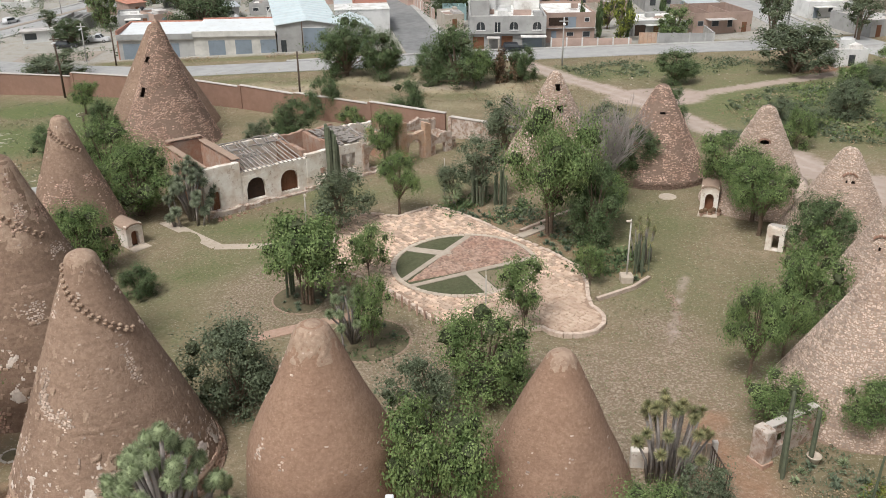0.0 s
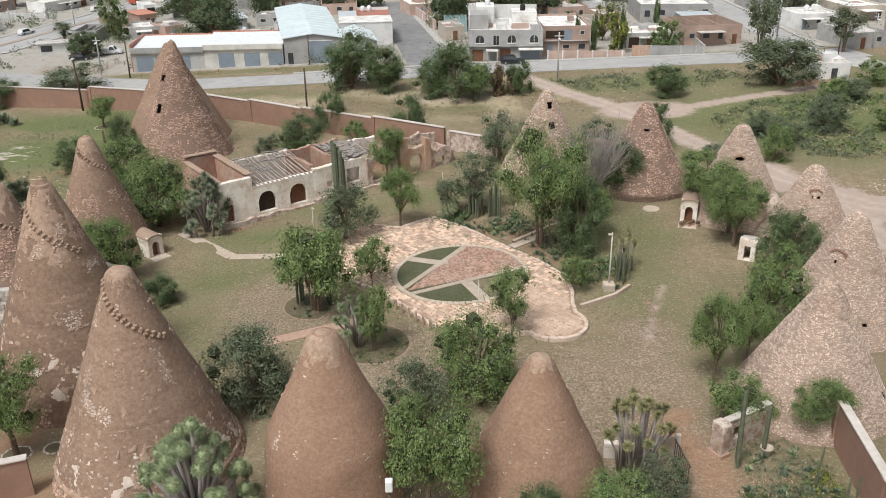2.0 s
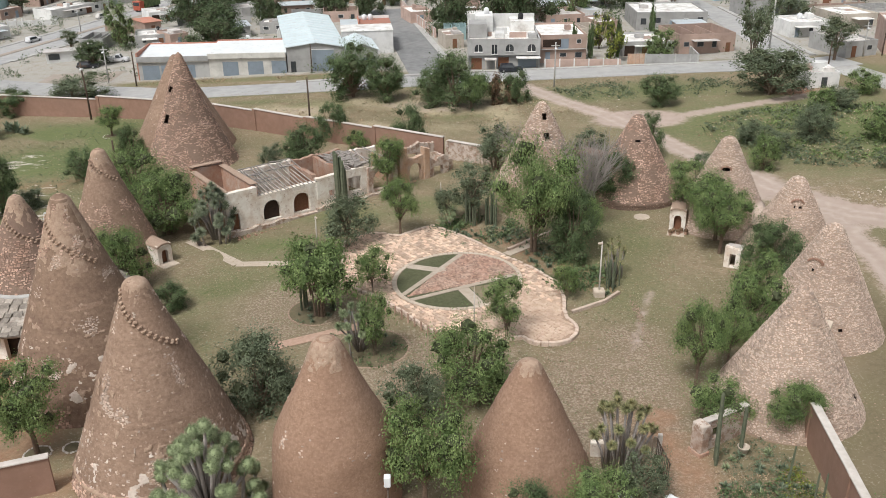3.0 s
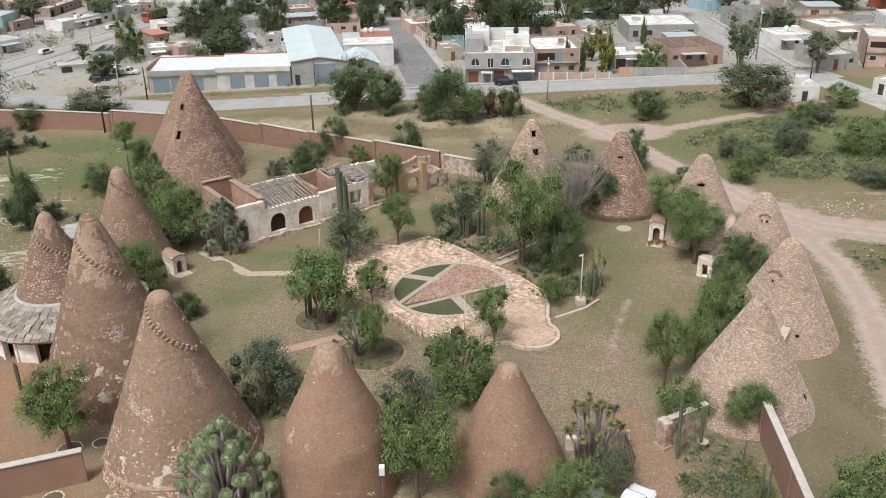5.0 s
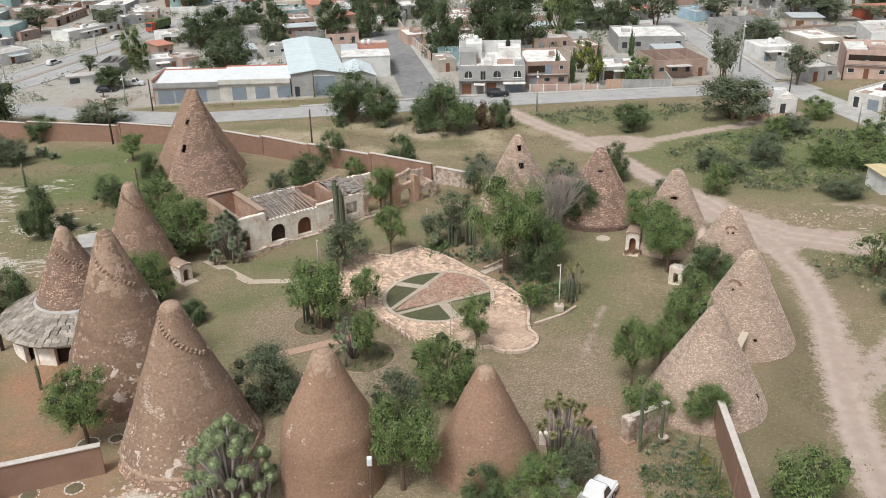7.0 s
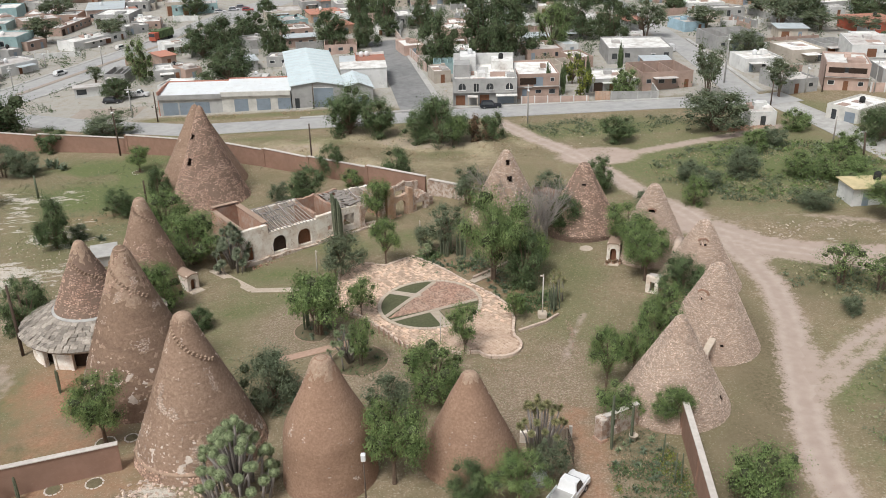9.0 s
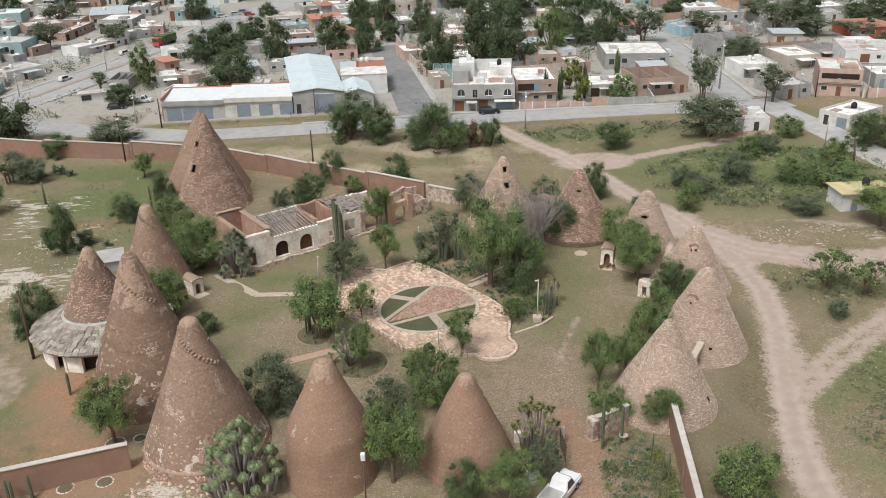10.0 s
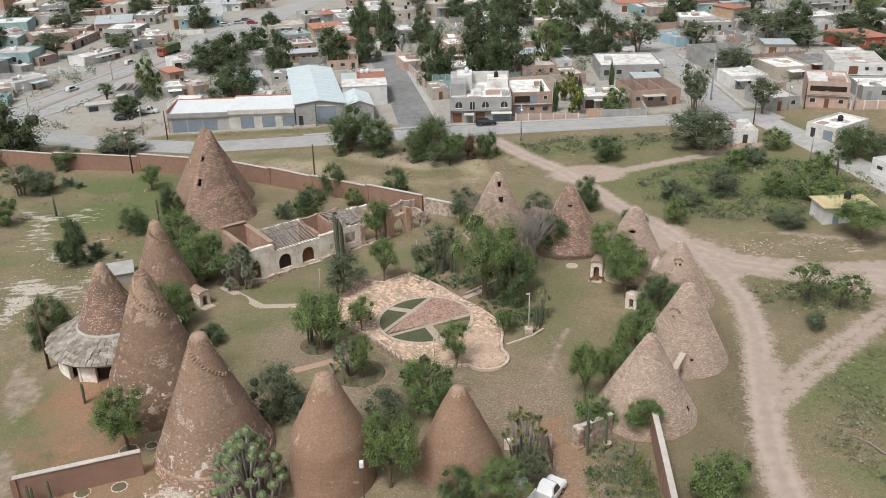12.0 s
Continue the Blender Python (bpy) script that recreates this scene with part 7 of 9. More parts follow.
plant("bush", 58.5, 90.1, 3.1, 3.8, "low green rounded shrub on the scrubby field", False, "field trees")
plant("grey", -97.6, 205.9, 6.8, 10.0, "grey-green tree with several stems among the town houses", True, "town trees")
plant("grey", -80.8, 207.6, 6.0, 9.9, "grey-green tree with several stems among the town houses", True, "town trees")
plant("round", -57.8, 156.2, 8.4, 5.7, "leafy green tree among the town houses", True, "town trees")
plant("grey", -66.6, 155.2, 3.9, 4.0, "grey-green tree with several stems among the town houses", True, "town trees")
plant("dark", -57.3, 140.5, 4.3, 6.1, "dense dark green tree among the town houses", True, "town trees")
plant("dark", -37.2, 147.2, 8.5, 11.5, "dense dark green tree among the town houses", True, "town trees")
plant("dark", -49.7, 176.7, 7.8, 8.6, "dense dark green tree among the town houses", True, "town trees")
plant("dark", -46.8, 187.0, 7.6, 10.5, "dense dark green tree among the town houses", True, "town trees")
plant("dark", -42.4, 195.4, 7.0, 8.3, "dense dark green tree among the town houses", True, "town trees")
plant("dark", -32.4, 173.7, 9.5, 7.1, "dense dark green tree among the town houses", True, "town trees")
plant("dark", -20.7, 180.5, 8.5, 8.3, "dense dark green tree among the town houses", True, "town trees")
plant("dark", -12.8, 179.8, 7.6, 6.7, "dense dark green tree among the town houses", True, "town trees")
plant("dark", -16.1, 205.0, 10.9, 6.1, "dense dark green tree among the town houses", True, "town trees")
plant("dark", -9.5, 199.4, 11.7, 6.9, "dense dark green tree among the town houses", True, "town trees")
plant("dark", -8.0, 191.7, 4.8, 5.1, "dense dark green tree among the town houses", True, "town trees")
plant("dark", 3.6, 155.9, 11.0, 8.8, "dense dark green tree among the town houses", True, "town trees")
plant("dark", 13.0, 159.0, 14.4, 10.2, "dense dark green tree among the town houses", True, "town trees")
plant("dark", 18.5, 159.3, 12.6, 11.6, "dense dark green tree among the town houses", True, "town trees")
plant("dark", 24.3, 215.2, 11.7, 12.2, "dense dark green tree among the town houses", True, "town trees")
plant("dark", 34.7, 183.6, 11.2, 10.2, "dense dark green tree among the town houses", True, "town trees")
plant("round", 28.1, 164.7, 9.9, 7.8, "leafy green tree among the town houses", True, "town trees")
plant("dark", 36.4, 176.5, 4.9, 7.9, "dense dark green tree among the town houses", True, "town trees")
plant("dark", 42.1, 171.8, 10.2, 8.0, "dense dark green tree among the town houses", True, "town trees")
plant("grey", 49.5, 173.0, 9.0, 9.3, "grey-green tree with several stems among the town houses", True, "town trees")
plant("grey", 65.2, 179.9, 5.4, 9.0, "grey-green tree with several stems among the town houses", True, "town trees")
plant("grey", 81.7, 177.4, 8.2, 12.7, "grey-green tree with several stems among the town houses", True, "town trees")
plant("dark", 88.3, 178.9, 9.2, 7.2, "dense dark green tree among the town houses", True, "town trees")
plant("greybush", 65.4, 151.7, 4.9, 8.3, "grey-green rounded shrub among the town houses", True, "town trees")
plant("grey", 59.9, 119.2, 6.6, 5.4, "grey-green tree with several stems among the town houses", True, "town trees")
plant("grey", 48.6, 121.5, 9.2, 6.0, "grey-green tree with several stems among the town houses", True, "town trees")
plant("round", 35.7, 124.8, 4.9, 5.2, "leafy green tree among the town houses", True, "town trees")
plant("lime", 28.0, 135.2, 5.8, 3.8, "yellow-green leafy tree among the town houses", True, "town trees")
plant("lime", 28.0, 125.6, 6.0, 4.2, "yellow-green leafy tree among the town houses", True, "town trees")
plant("cypress", 22.6, 127.4, 5.4, 1.0, "slim dark cypress among the town houses", True, "town trees")
plant("cypress", 25.2, 127.7, 5.5, 1.0, "slim dark cypress among the town houses", True, "town trees")
plant("cypress", 29.6, 128.0, 6.0, 1.0, "slim dark cypress among the town houses", True, "town trees")
plant("cypress", 37.4, 138.8, 6.0, 1.0, "slim dark cypress among the town houses", True, "town trees")
plant("dark", 104.9, 182.2, 7.6, 12.2, "dense dark green tree among the town houses", True, "town trees")
plant("grey", 88.5, 172.1, 4.4, 10.8, "grey-green tree with several stems among the town houses", True, "town trees")
plant("grey", 95.7, 167.7, 3.9, 9.1, "grey-green tree with several stems among the town houses", True, "town trees")
plant("dark", 94.5, 150.4, 4.4, 6.9, "dense dark green tree among the town houses", True, "town trees")
plant("dark", 64.6, 93.6, 5.1, 6.1, "dense dark green tree on the scrubby field", False, "field trees")
plant("grey", 67.7, 93.6, 3.6, 4.9, "grey-green tree with several stems on the scrubby field", False, "field trees")
plant("round", 121.0, 210.3, 5.9, 10.9, "leafy green tree among the town houses", True, "town trees")
plant("dark", -78.5, 265.9, 7.9, 11.1, "dense dark green tree among the town houses", True, "town trees")
plant("round", 35.5, 238.4, 6.6, 8.1, "leafy green tree among the town houses", True, "town trees")
plant("dark", -44.3, 230.0, 5.5, 5.9, "dense dark green tree among the town houses", True, "town trees")
plant("dark", -0.3, 200.5, 7.5, 7.1, "dense dark green tree among the town houses", True, "town trees")
plant("dark", -117.0, 279.5, 7.6, 13.9, "dense dark green tree among the town houses", True, "town trees")
plant("dark", 64.5, 205.3, 4.1, 7.1, "dense dark green tree among the town houses", True, "town trees")
plant("grey", 82.2, 191.7, 5.5, 8.3, "grey-green tree with several stems among the town houses", True, "town trees")
plant("slim", -3.7, 41.1, 4.5, 2.2, "slender young tree with thin foliage in a ringed bed", False, "court trees")
plant("slim", 9.9, 47.8, 2.8, 2.0, "small thin-leaved tree at the plaza corner", False, "court trees")
plant("round", 23.6, 57.0, 4.8, 4.4, "leafy green tree beside a stone cone", False, "trees round the cones")
# rosettes, cacti and yuccas
tree_yucca(-10.9, 25.2, 52, 2.7, 6.1, 0.44, 3, "large branching yucca with pale green ball heads", nb=620, low=0.12, thick=0.12)
tree_yucca(10.0, 28.5, 22, 1.75, 4.3, 0.36, 5, "branching yucca with olive shaggy heads by the gate", "yucca_dark", nb=240, low=0.5, upright=0.55, thick=0.1)
tree_yucca(-4.8, 41.6, 18, 1.75, 3.5, 0.36, 7, "grey-green branching yucca in a ringed bed", "yucca", nb=260, low=0.4, thick=0.12)
tree_yucca(-5.6, 43.2, 3, 0.6, 2.4, 0.4, 8, "grey-green branching yucca in a ringed bed", "agave", nb=160)
plant("round", -4.2, 72.4, 5.4, 3.6, "leafy green tree before the ruined building", False, "court trees")
tree_yucca(-19.0, 62.0, 34, 2.0, 5.0, 0.5, 21, "grey-green branching yucca before the ruined building", "yucca_grey", nb=300, low=0.2, thick=0.1)
tree_yucca(1.7, 62.6, 5, 0.8, 1.7, 0.6, 10, "low spiky palm at the plaza edge", nb=80)
tree_yucca(14.0, 51.0, 12, 0.95, 3.4, 0.36, 12, "slender shaggy yuccas beside a lamp post", "yucca_dark", nb=90, low=0.5, upright=0.8, thick=0.06)
for x_, y_, c_, h_, l_ in ((-8.3, 68.5, 9, 5.6, "cluster of tall column cacti before the ruin"), (13.6, 49.4, 12, 2.3, "tall column cacti beside a lamp post"), (-9.5, 48.2, 5, 3.0, "column cacti under a leafy tree"), (-7.6, 47.2, 6, 3.2, "column cacti under a leafy tree"), (14.9, 28.6, 2, 4.4, "tall column cacti at the ruined gate"), (16.6, 29.2, 1, 3.0, "single column cactus at the ruined gate"), (-28.9, 39.5, 3, 2.2, "small column cacti before the hut"), (3.6, 63.0, 9, 3.0, "grey-green column cacti behind the plaza"), (5.2, 62.5, 9, 3.2, "grey-green column cacti behind the plaza"), (-27.5, 25.3, 2, 2.4, "young column cacti at a wall"), (-26.2, 25.5, 2, 2.0, "young column cacti at a wall"), (18.6, 24.0, 2, 2.6, "column cacti in the walled garden"), (18.2, 26.6, 1, 2.4, "column cactus in the walled garden")):
    organ_cactus(x_, y_, c_, h_, l_, rad=0.2 if c_ == 9 and h_ > 5 else 0.055 if c_ == 12 or x_ > 18 else 0.09 if c_ > 4 else 0.11, spread=0.42 if h_ > 5 else 0.75 if c_ > 4 else 0.45)
dead_tree(12.7, 60.6, 7.8, 3.4, 9, "leafless grey tree with dense twigs", 4)
dead_tree(14.6, 64.5, 6.4, 3.0, 8, "leafless grey tree with dense twigs", 6)
dead_tree(9.5, 72.5, 6.0, 4.0, 7, "leafless grey tree beside a cone granary", 9)
stone_ring(-8.3, 47.6, 2.1, 44, "mortar", "ring of rough stones round a planted bed")
stone_ring(-4.0, 42.0, 2.5, 52, "mortar", "ring of rough stones round a planted bed")
stone_ring(-22.4, 31.9, 0.75, 14, "cap", "whitewashed stone ring round a young tree")
stone_ring(-39.5, 96.3, 1.1, 16, "cap", "whitewashed ring round a small tree")
stone_ring(-20.6, 32.4, 0.5, 10, "cap", "whitewashed stone ring round a seedling")
stone_ring(-21.6, 27.2, 0.6, 12, "cap", "whitewashed stone ring at a wall")
stone_ring(-24.3, 26.7, 0.6, 12, "cap", "whitewashed stone ring at a wall")
rg = random.Random(21)
for cx, cy, rx, ry, n_ in ((5.0, 60.0, 3.2, 1.8, 34), (9.8, 54.5, 2.4, 2.6, 34), (12.6, 50.0, 1.6, 2.0, 10), (17.0, 27.0, 2.2, 2.6, 26), (17.0, 22.5, 2.0, 2.0, 12), (-8.3, 47.0, 1.5, 1.4, 9), (-4.0, 42.0, 1.9, 1.9, 9)):
    for i in range(n_):
        a_, d_ = rg.uniform(0, 6.28), math.sqrt(rg.random())
        agave(cx + rx * d_ * math.cos(a_), cy + ry * d_ * math.sin(a_), rg.uniform(0.2, 0.42), "blue-green agave rosette in a planted bed", "agave" if rg.random() < 0.7 else "sotol")
for x_, y_, r_ in ((-53, 100, 1.6), (-54.5, 101, 1.4), (-51.5, 99.2, 1.2), (-56, 99.4, 1.5), (-36.5, 71.5, 0.9), (-47.5, 84, 0.8)):
    agave(x_, y_, r_, "large blue-green agave in the western field", group="agaves in the field")


fb = thing("fallen_branch", 37.2, 27.4, label="bare pale branch lying in the weeds", category="branch")
pyd("limb", *tube_data([(-0.9, 1.3, 0.1), (-0.3, 0.4, 0.22), (0.1, -0.5, 0.15), (0.7, -1.4, 0.12)], [0.03, 0.06, 0.065, 0.03], 6), "grey_bark", fb)
pyd("twig", *tube_data([(-0.3, 0.4, 0.22), (0.3, 0.9, 0.4), (0.6, 1.5, 0.3)], [0.035, 0.025, 0.012], 5), "grey_bark", fb)
post(41.2, 28.9, 1.1, 0.1, "cap", "short pale stone marker post in the weeds", name="marker_post", arm=False, group="")


def weeds(name, cx, cy, rx, ry, n, hmin, hmax, mat, seed, label, keepout=()):
    """Low scrub and weeds nobody could count."""
    rnd = random.Random(seed)
    v, f = [], []
    for i in range(n):
        a, d = rnd.uniform(0, 6.283), math.sqrt(rnd.random())
        x, y = cx + rx * d * math.cos(a), cy + ry * d * math.sin(a)
        if any(seg_d(np.array([x]), np.array([y]), tp)[0] < tw + 0.5 for tp, tw in TRACKS):
            continue
        if noise.noise(Vector((x * 0.22, y * 0.22, seed))) < -0.05 or any(math.hypot(x - kx, y - ky) < kr for kx, ky, kr in keepout):
            continue
        h = rnd.uniform(hmin, hmax)
        for k in range(9):
            p = Vector((x + rnd.gauss(0, h * 0.55), y + rnd.gauss(0, h * 0.55), gz(x) + rnd.uniform(0, h)))
            n_ = Vector((rnd.uniform(-1, 1), rnd.uniform(-1, 1), rnd.uniform(0.2, 1.2))).normalized()
            t = n_.orthogonal().normalized()
            t = (Matrix.Rotation(rnd.uniform(0, 6.28), 3, n_) @ t)
            s = n_.cross(t)
            q = h * rnd.uniform(0.22, 0.42)
            o = len(v)
            v += [tuple(p - t * q), tuple(p + s * q * 0.5), tuple(p + t * q), tuple(p - s * q * 0.5)]
            f.append((o, o + 1, o + 2, o + 3))
    return tagged(pyd(name, v, f, mat), label, "scrub", kind="stuff")


weeds("scrub", 48, 85, 15, 11, 1700, 0.12, 0.55, "leaf", 1, "dense green scrub on rough ground")
weeds("scrub", 47, 84, 16, 12, 1900, 0.12, 0.6, "leaf_grey", 2, "grey-green scrub on rough ground")
weeds("scrub", 30, 107, 22, 4.5, 700, 0.2, 0.6, "leaf_grey", 3, "low scrub on the road verge")
weeds("scrub", 43, 31, 10, 11, 1500, 0.1, 0.32, "leaf_grey", 4, "weedy grass beside the dirt track")
weeds("scrub", 43, 31, 10, 11, 1300, 0.1, 0.28, "leaf", 5, "weedy grass beside the dirt track")
weeds("scrub", 42, 53, 6, 4, 350, 0.15, 0.45, "leaf_grey", 6, "weeds between two dirt tracks")
weeds("scrub", -27, 124.2, 21, 1.3, 420, 0.12, 0.35, "dry", 7, "dry yellow verge weeds")
weeds("scrub", 17, 26, 2.6, 4.5, 420, 0.08, 0.26, "leaf_grey", 8, "overgrown garden plants inside the gate")
weeds("scrub", 17, 25, 2.6, 4.5, 1300, 0.07, 0.22, "leaf_lime", 9, "yellowish garden weeds inside the gate")
weeds("scrub", -5, 100, 24, 7, 420, 0.12, 0.4, "dry", 10, "dry grass beyond the adobe wall")
weeds("scrub", 7.5, 57.5, 5, 4.5, 380, 0.15, 0.45, "leaf_grey", 11, "low bedding plants behind the plaza", ((2, 51.4, 6.5), (5, 54, 4)))
weeds("scrub", 17, 24.5, 2.7, 5.5, 700, 0.06, 0.2, "dry", 18, "dry yellow stalks in the walled garden")
weeds("scrub", 47, 84, 17, 13, 900, 0.1, 0.35, "dry", 19, "dry yellow stalks in the scrub")
weeds("scrub", -8.3, 47.4, 1.9, 1.9, 90, 0.1, 0.35, "leaf_grey", 21, "low plants in a ringed bed")
weeds("scrub", -4.2, 41.8, 2.3, 2.3, 120, 0.1, 0.35, "leaf_dark", 22, "low plants in a ringed bed")
weeds("scrub", 11, 52, 2.8, 3.4, 420, 0.12, 0.5, "leaf_dark", 23, "dark bedding plants beside a lamp post")
weeds("scrub", 4.0, 61.6, 4.0, 2.4, 360, 0.15, 0.5, "leaf_dark", 24, "dark bedding plants behind the plaza")
weeds("scrub", 17, 25, 2.6, 5.5, 520, 0.1, 0.36, "leaf_dark", 25, "dark garden plants inside the gate")
weeds("scrub", -45, 88, 16, 16, 500, 0.1, 0.3, "leaf_grey", 12, "thin weeds in the western field")


def litter(name, cx, cy, rx, ry, n, s0, s1, mat, seed, label):
    """Loose stones and rubble on the ground."""
    rnd = random.Random(seed)
    ch = []
    for i in range(n):
        a, d = rnd.uniform(0, 6.283), math.sqrt(rnd.random())
        x, y = cx + rx * d * math.cos(a), cy + ry * d * math.sin(a)
        m = pose(x, y, gz(x) + 0.02, rnd.uniform(0, 40), rnd.uniform(0, 40), rnd.uniform(0, 180)) @ Matrix.Diagonal((rnd.uniform(s0, s1), rnd.uniform(s0, s1), rnd.uniform(s0, s1) * 0.5, 1))
        pv = [(x_ * (0.7 if z_ > 0 else 1), y_ * (0.6 if z_ > 0 else 1), z_) for x_, y_, z_ in boxv(-0.5, -0.5, -0.5, 0.5, 0.5, 0.5)]
        ch.append(([tuple(m @ Vector(p)) for p in pv], BOXF))
    return tagged(joined(name, ch, mat), label, "stones", kind="stuff")


litter("loose_stones", -41, 66, 7, 13, 300, 0.05, 0.28, "kerb", 1, "pale limestone scree in the western field")
litter("loose_stones", 45, 65, 8, 2.5, 120, 0.06, 0.3, "kerb", 2, "pale rubble beside the dirt track")
litter("loose_stones", -15.5, 26.0, 4.2, 1.6, 220, 0.1, 0.35, "stone_pale", 3, "pale rubble at the foot of a cone")
litter("loose_stones", 11, 34, 6, 9, 1000, 0.04, 0.1, "joint", 4, "scattered pebbles in worn cobbles")
litter("loose_stones", -2, 50, 19, 17, 900, 0.03, 0.09, "joint", 14, "scattered small pale stones in the grass of the court")
litter("loose_stones", 25, 26, 4, 14, 400, 0.04, 0.1, "joint", 15, "scattered pale stones outside the wall")
litter("loose_stones", 47, 84, 15, 13, 260, 0.06, 0.24, "kerb", 16, "pale stones and litter in the scrub")
litter("loose_stones", -4, 102, 24, 9, 300, 0.05, 0.18, "kerb", 17, "pale stones in the dry grass beyond the wall")
litter("loose_stones", 30, 104, 20, 6, 70, 0.06, 0.3, "kerb", 5, "scattered pale litter on the verge")
litter("loose_stones", 50, 103.3, 3.5, 1.2, 90, 0.2, 0.6, "brick", 6, "heap of red soil and rubble by a hut")
litter("loose_stones", 14.6, 44, 0.25, 4, 70, 0.05, 0.16, "mortar", 7, "line of worn pale stones in the grass")


def turf(name, x0, x1, y0, y1, n, s0, s1, mat, seed, label, where):
    """Short grass tufts over an area, kept where the test allows."""
    rg_ = np.random.RandomState(seed)
    x, y = rg_.uniform(x0, x1, n), rg_.uniform(y0, y1, n)
    k = where(x, y) > rg_.uniform(0, 1, n)
    for tp, tw in TRACKS:
        k &= seg_d(x, y, tp) > tw + 0.6
    x, y = x[k], y[k]
    n = len(x)
    v = np.zeros((n, 4, 3))
    a, s, t = rg_.uniform(0, 6.283, n), rg_.uniform(s0, s1, n), rg_.uniform(0.25, 1.1, n)
    c = np.stack([x, y, 0.03 * np.clip(x, -90, 90) + 0.015], 1)
    u = np.stack([np.cos(a), np.sin(a), np.zeros(n)], 1)
    w = np.stack([-np.sin(a) * np.cos(t), np.cos(a) * np.cos(t), np.sin(t)], 1)
    v[:, 0], v[:, 1] = c - u * s[:, None] * 0.5, c + u * s[:, None] * 0.5
    v[:, 2], v[:, 3] = c + u * s[:, None] * 0.65 + w * s[:, None], c - u * s[:, None] * 0.55 + w * s[:, None] * 0.9
    f = np.arange(4 * n).reshape(n, 4)
    return tagged(pyd(name, v.reshape(-1, 3).tolist(), f.tolist(), mat), label, "grass", kind="stuff")


def lawn_area(x, y):
    """How thickly the court is grown: open lawn, not the plaza, the beds or the worn drive."""
    ok = ((x - 2) / 22) ** 2 + ((y - 52) / 22) ** 2 < 1
    w = 0.5 + 0.5 * np.sin(x * 0.7 + 1.3 * np.sin(y * 0.4)) * np.sin(y * 0.55 + x * 0.2)
    out = np.array([not inside(a, c, PLAZA) for a, c in zip(x, y)])
    return ok * out * (0.35 + 0.65 * w)


def field_west(x, y):
    w = 0.5 + 0.5 * np.sin(x * 0.45 + 1.3 * np.sin(y * 0.3)) * np.sin(y * 0.35 + x * 0.2)
    return (np.hypot((x + 40) / 20, (y - 80) / 26) < 1) * w


def field_east(x, y):
    w = 0.5 + 0.5 * np.sin(x * 0.6 + 1.3 * np.sin(y * 0.3)) * np.sin(y * 0.5 + x * 0.2)
    a = (np.hypot((x - 48) / 16, (y - 85) / 12) < 1) | (np.hypot((x - 43) / 9, (y - 30) / 10) < 1) | (np.hypot((x - 42) / 6, (y - 53) / 5) < 1)
    return a * w


M["grass_dry"] = surf("dry_grass_blades", (0.26, 0.225, 0.14), (0.34, 0.295, 0.195), scale=1.5, bump=0.0, island=0.25)
M["grass_green"] = surf("green_grass_blades", (0.17, 0.175, 0.092), (0.22, 0.222, 0.125), scale=1.5, bump=0.0, island=0.25)
turf("grass", -22, 24, 30, 74, 22000, 0.035, 0.09, "grass_dry", 1, "short dry grass of the court", lawn_area)
turf("grass", -22, 24, 30, 74, 22000, 0.035, 0.09, "grass_green", 2, "short green grass of the court", lawn_area)
turf("grass", -60, -20, 54, 106, 14000, 0.06, 0.14, "grass_green", 3, "patchy green grass of the western field", field_west)
turf("grass", -60, -20, 54, 106, 10000, 0.06, 0.14, "grass_dry", 4, "patchy dry grass of the western field", field_west)
turf("grass", 32, 64, 20, 97, 26000, 0.07, 0.2, "grass_green", 5, "rough green grass of the eastern field", field_east)
turf("grass", 32, 64, 20, 97, 14000, 0.07, 0.2, "grass_dry", 6, "rough dry grass of the eastern field", field_east)
turf("grass", -30, 28, 94, 116, 14000, 0.06, 0.14, "grass_dry", 7, "dry grass beyond the adobe wall", lambda x, y: 0.6 + 0 * x)


# ---- town ----
def paintm(name, c, c3=None, rough=0.85, rnd=0.0, stain=0.6, scale=0.7, metal=0.0):
    M[name] = surf("facade_" + name, tuple(x * 0.93 for x in c), c, c3 or tuple(x * 0.62 for x in c), scale=scale, big=0.45, rough=rough, bump=0.15, stain=stain, rnd=rnd, metal=metal, fleck=(tuple(x * 0.7 for x in (c3 or c)), 0.9, 0.58, 0.5))


for nm, c in (("white", (0.72, 0.715, 0.695)), ("grey", (0.39, 0.385, 0.372)), ("blue", (0.36, 0.50, 0.58)), ("pink", (0.53, 0.39, 0.33)), ("teal", (0.33, 0.46, 0.46)), ("beige", (0.52, 0.46, 0.39)), ("red", (0.50, 0.13, 0.08)), ("yellow", (0.66, 0.55, 0.32)), ("cream", (0.60, 0.58, 0.535)), ("town_brick", (0.40, 0.29, 0.24))):
    paintm(nm, c, rnd=0.12)
paintm("roof_white", (0.80, 0.79, 0.76), (0.45, 0.41, 0.37), rnd=0.15, stain=0.8, scale=0.35)
paintm("roof_concrete", (0.56, 0.535, 0.51), (0.30, 0.25, 0.22), rnd=0.2, stain=0.8, scale=0.4)
paintm("roof_metal", (0.50, 0.55, 0.57), (0.42, 0.42, 0.42), 0.5, scale=0.3)
paintm("roof_red", (0.45, 0.20, 0.14), (0.36, 0.22, 0.17), rnd=0.15)
paintm("sheet_white", (0.74, 0.77, 0.78), (0.62, 0.62, 0.60), 0.45, stain=0.5, scale=0.25)
paintm("sheet_blue", (0.60, 0.69, 0.71), (0.50, 0.56, 0.57), 0.45, stain=0.5, scale=0.25)
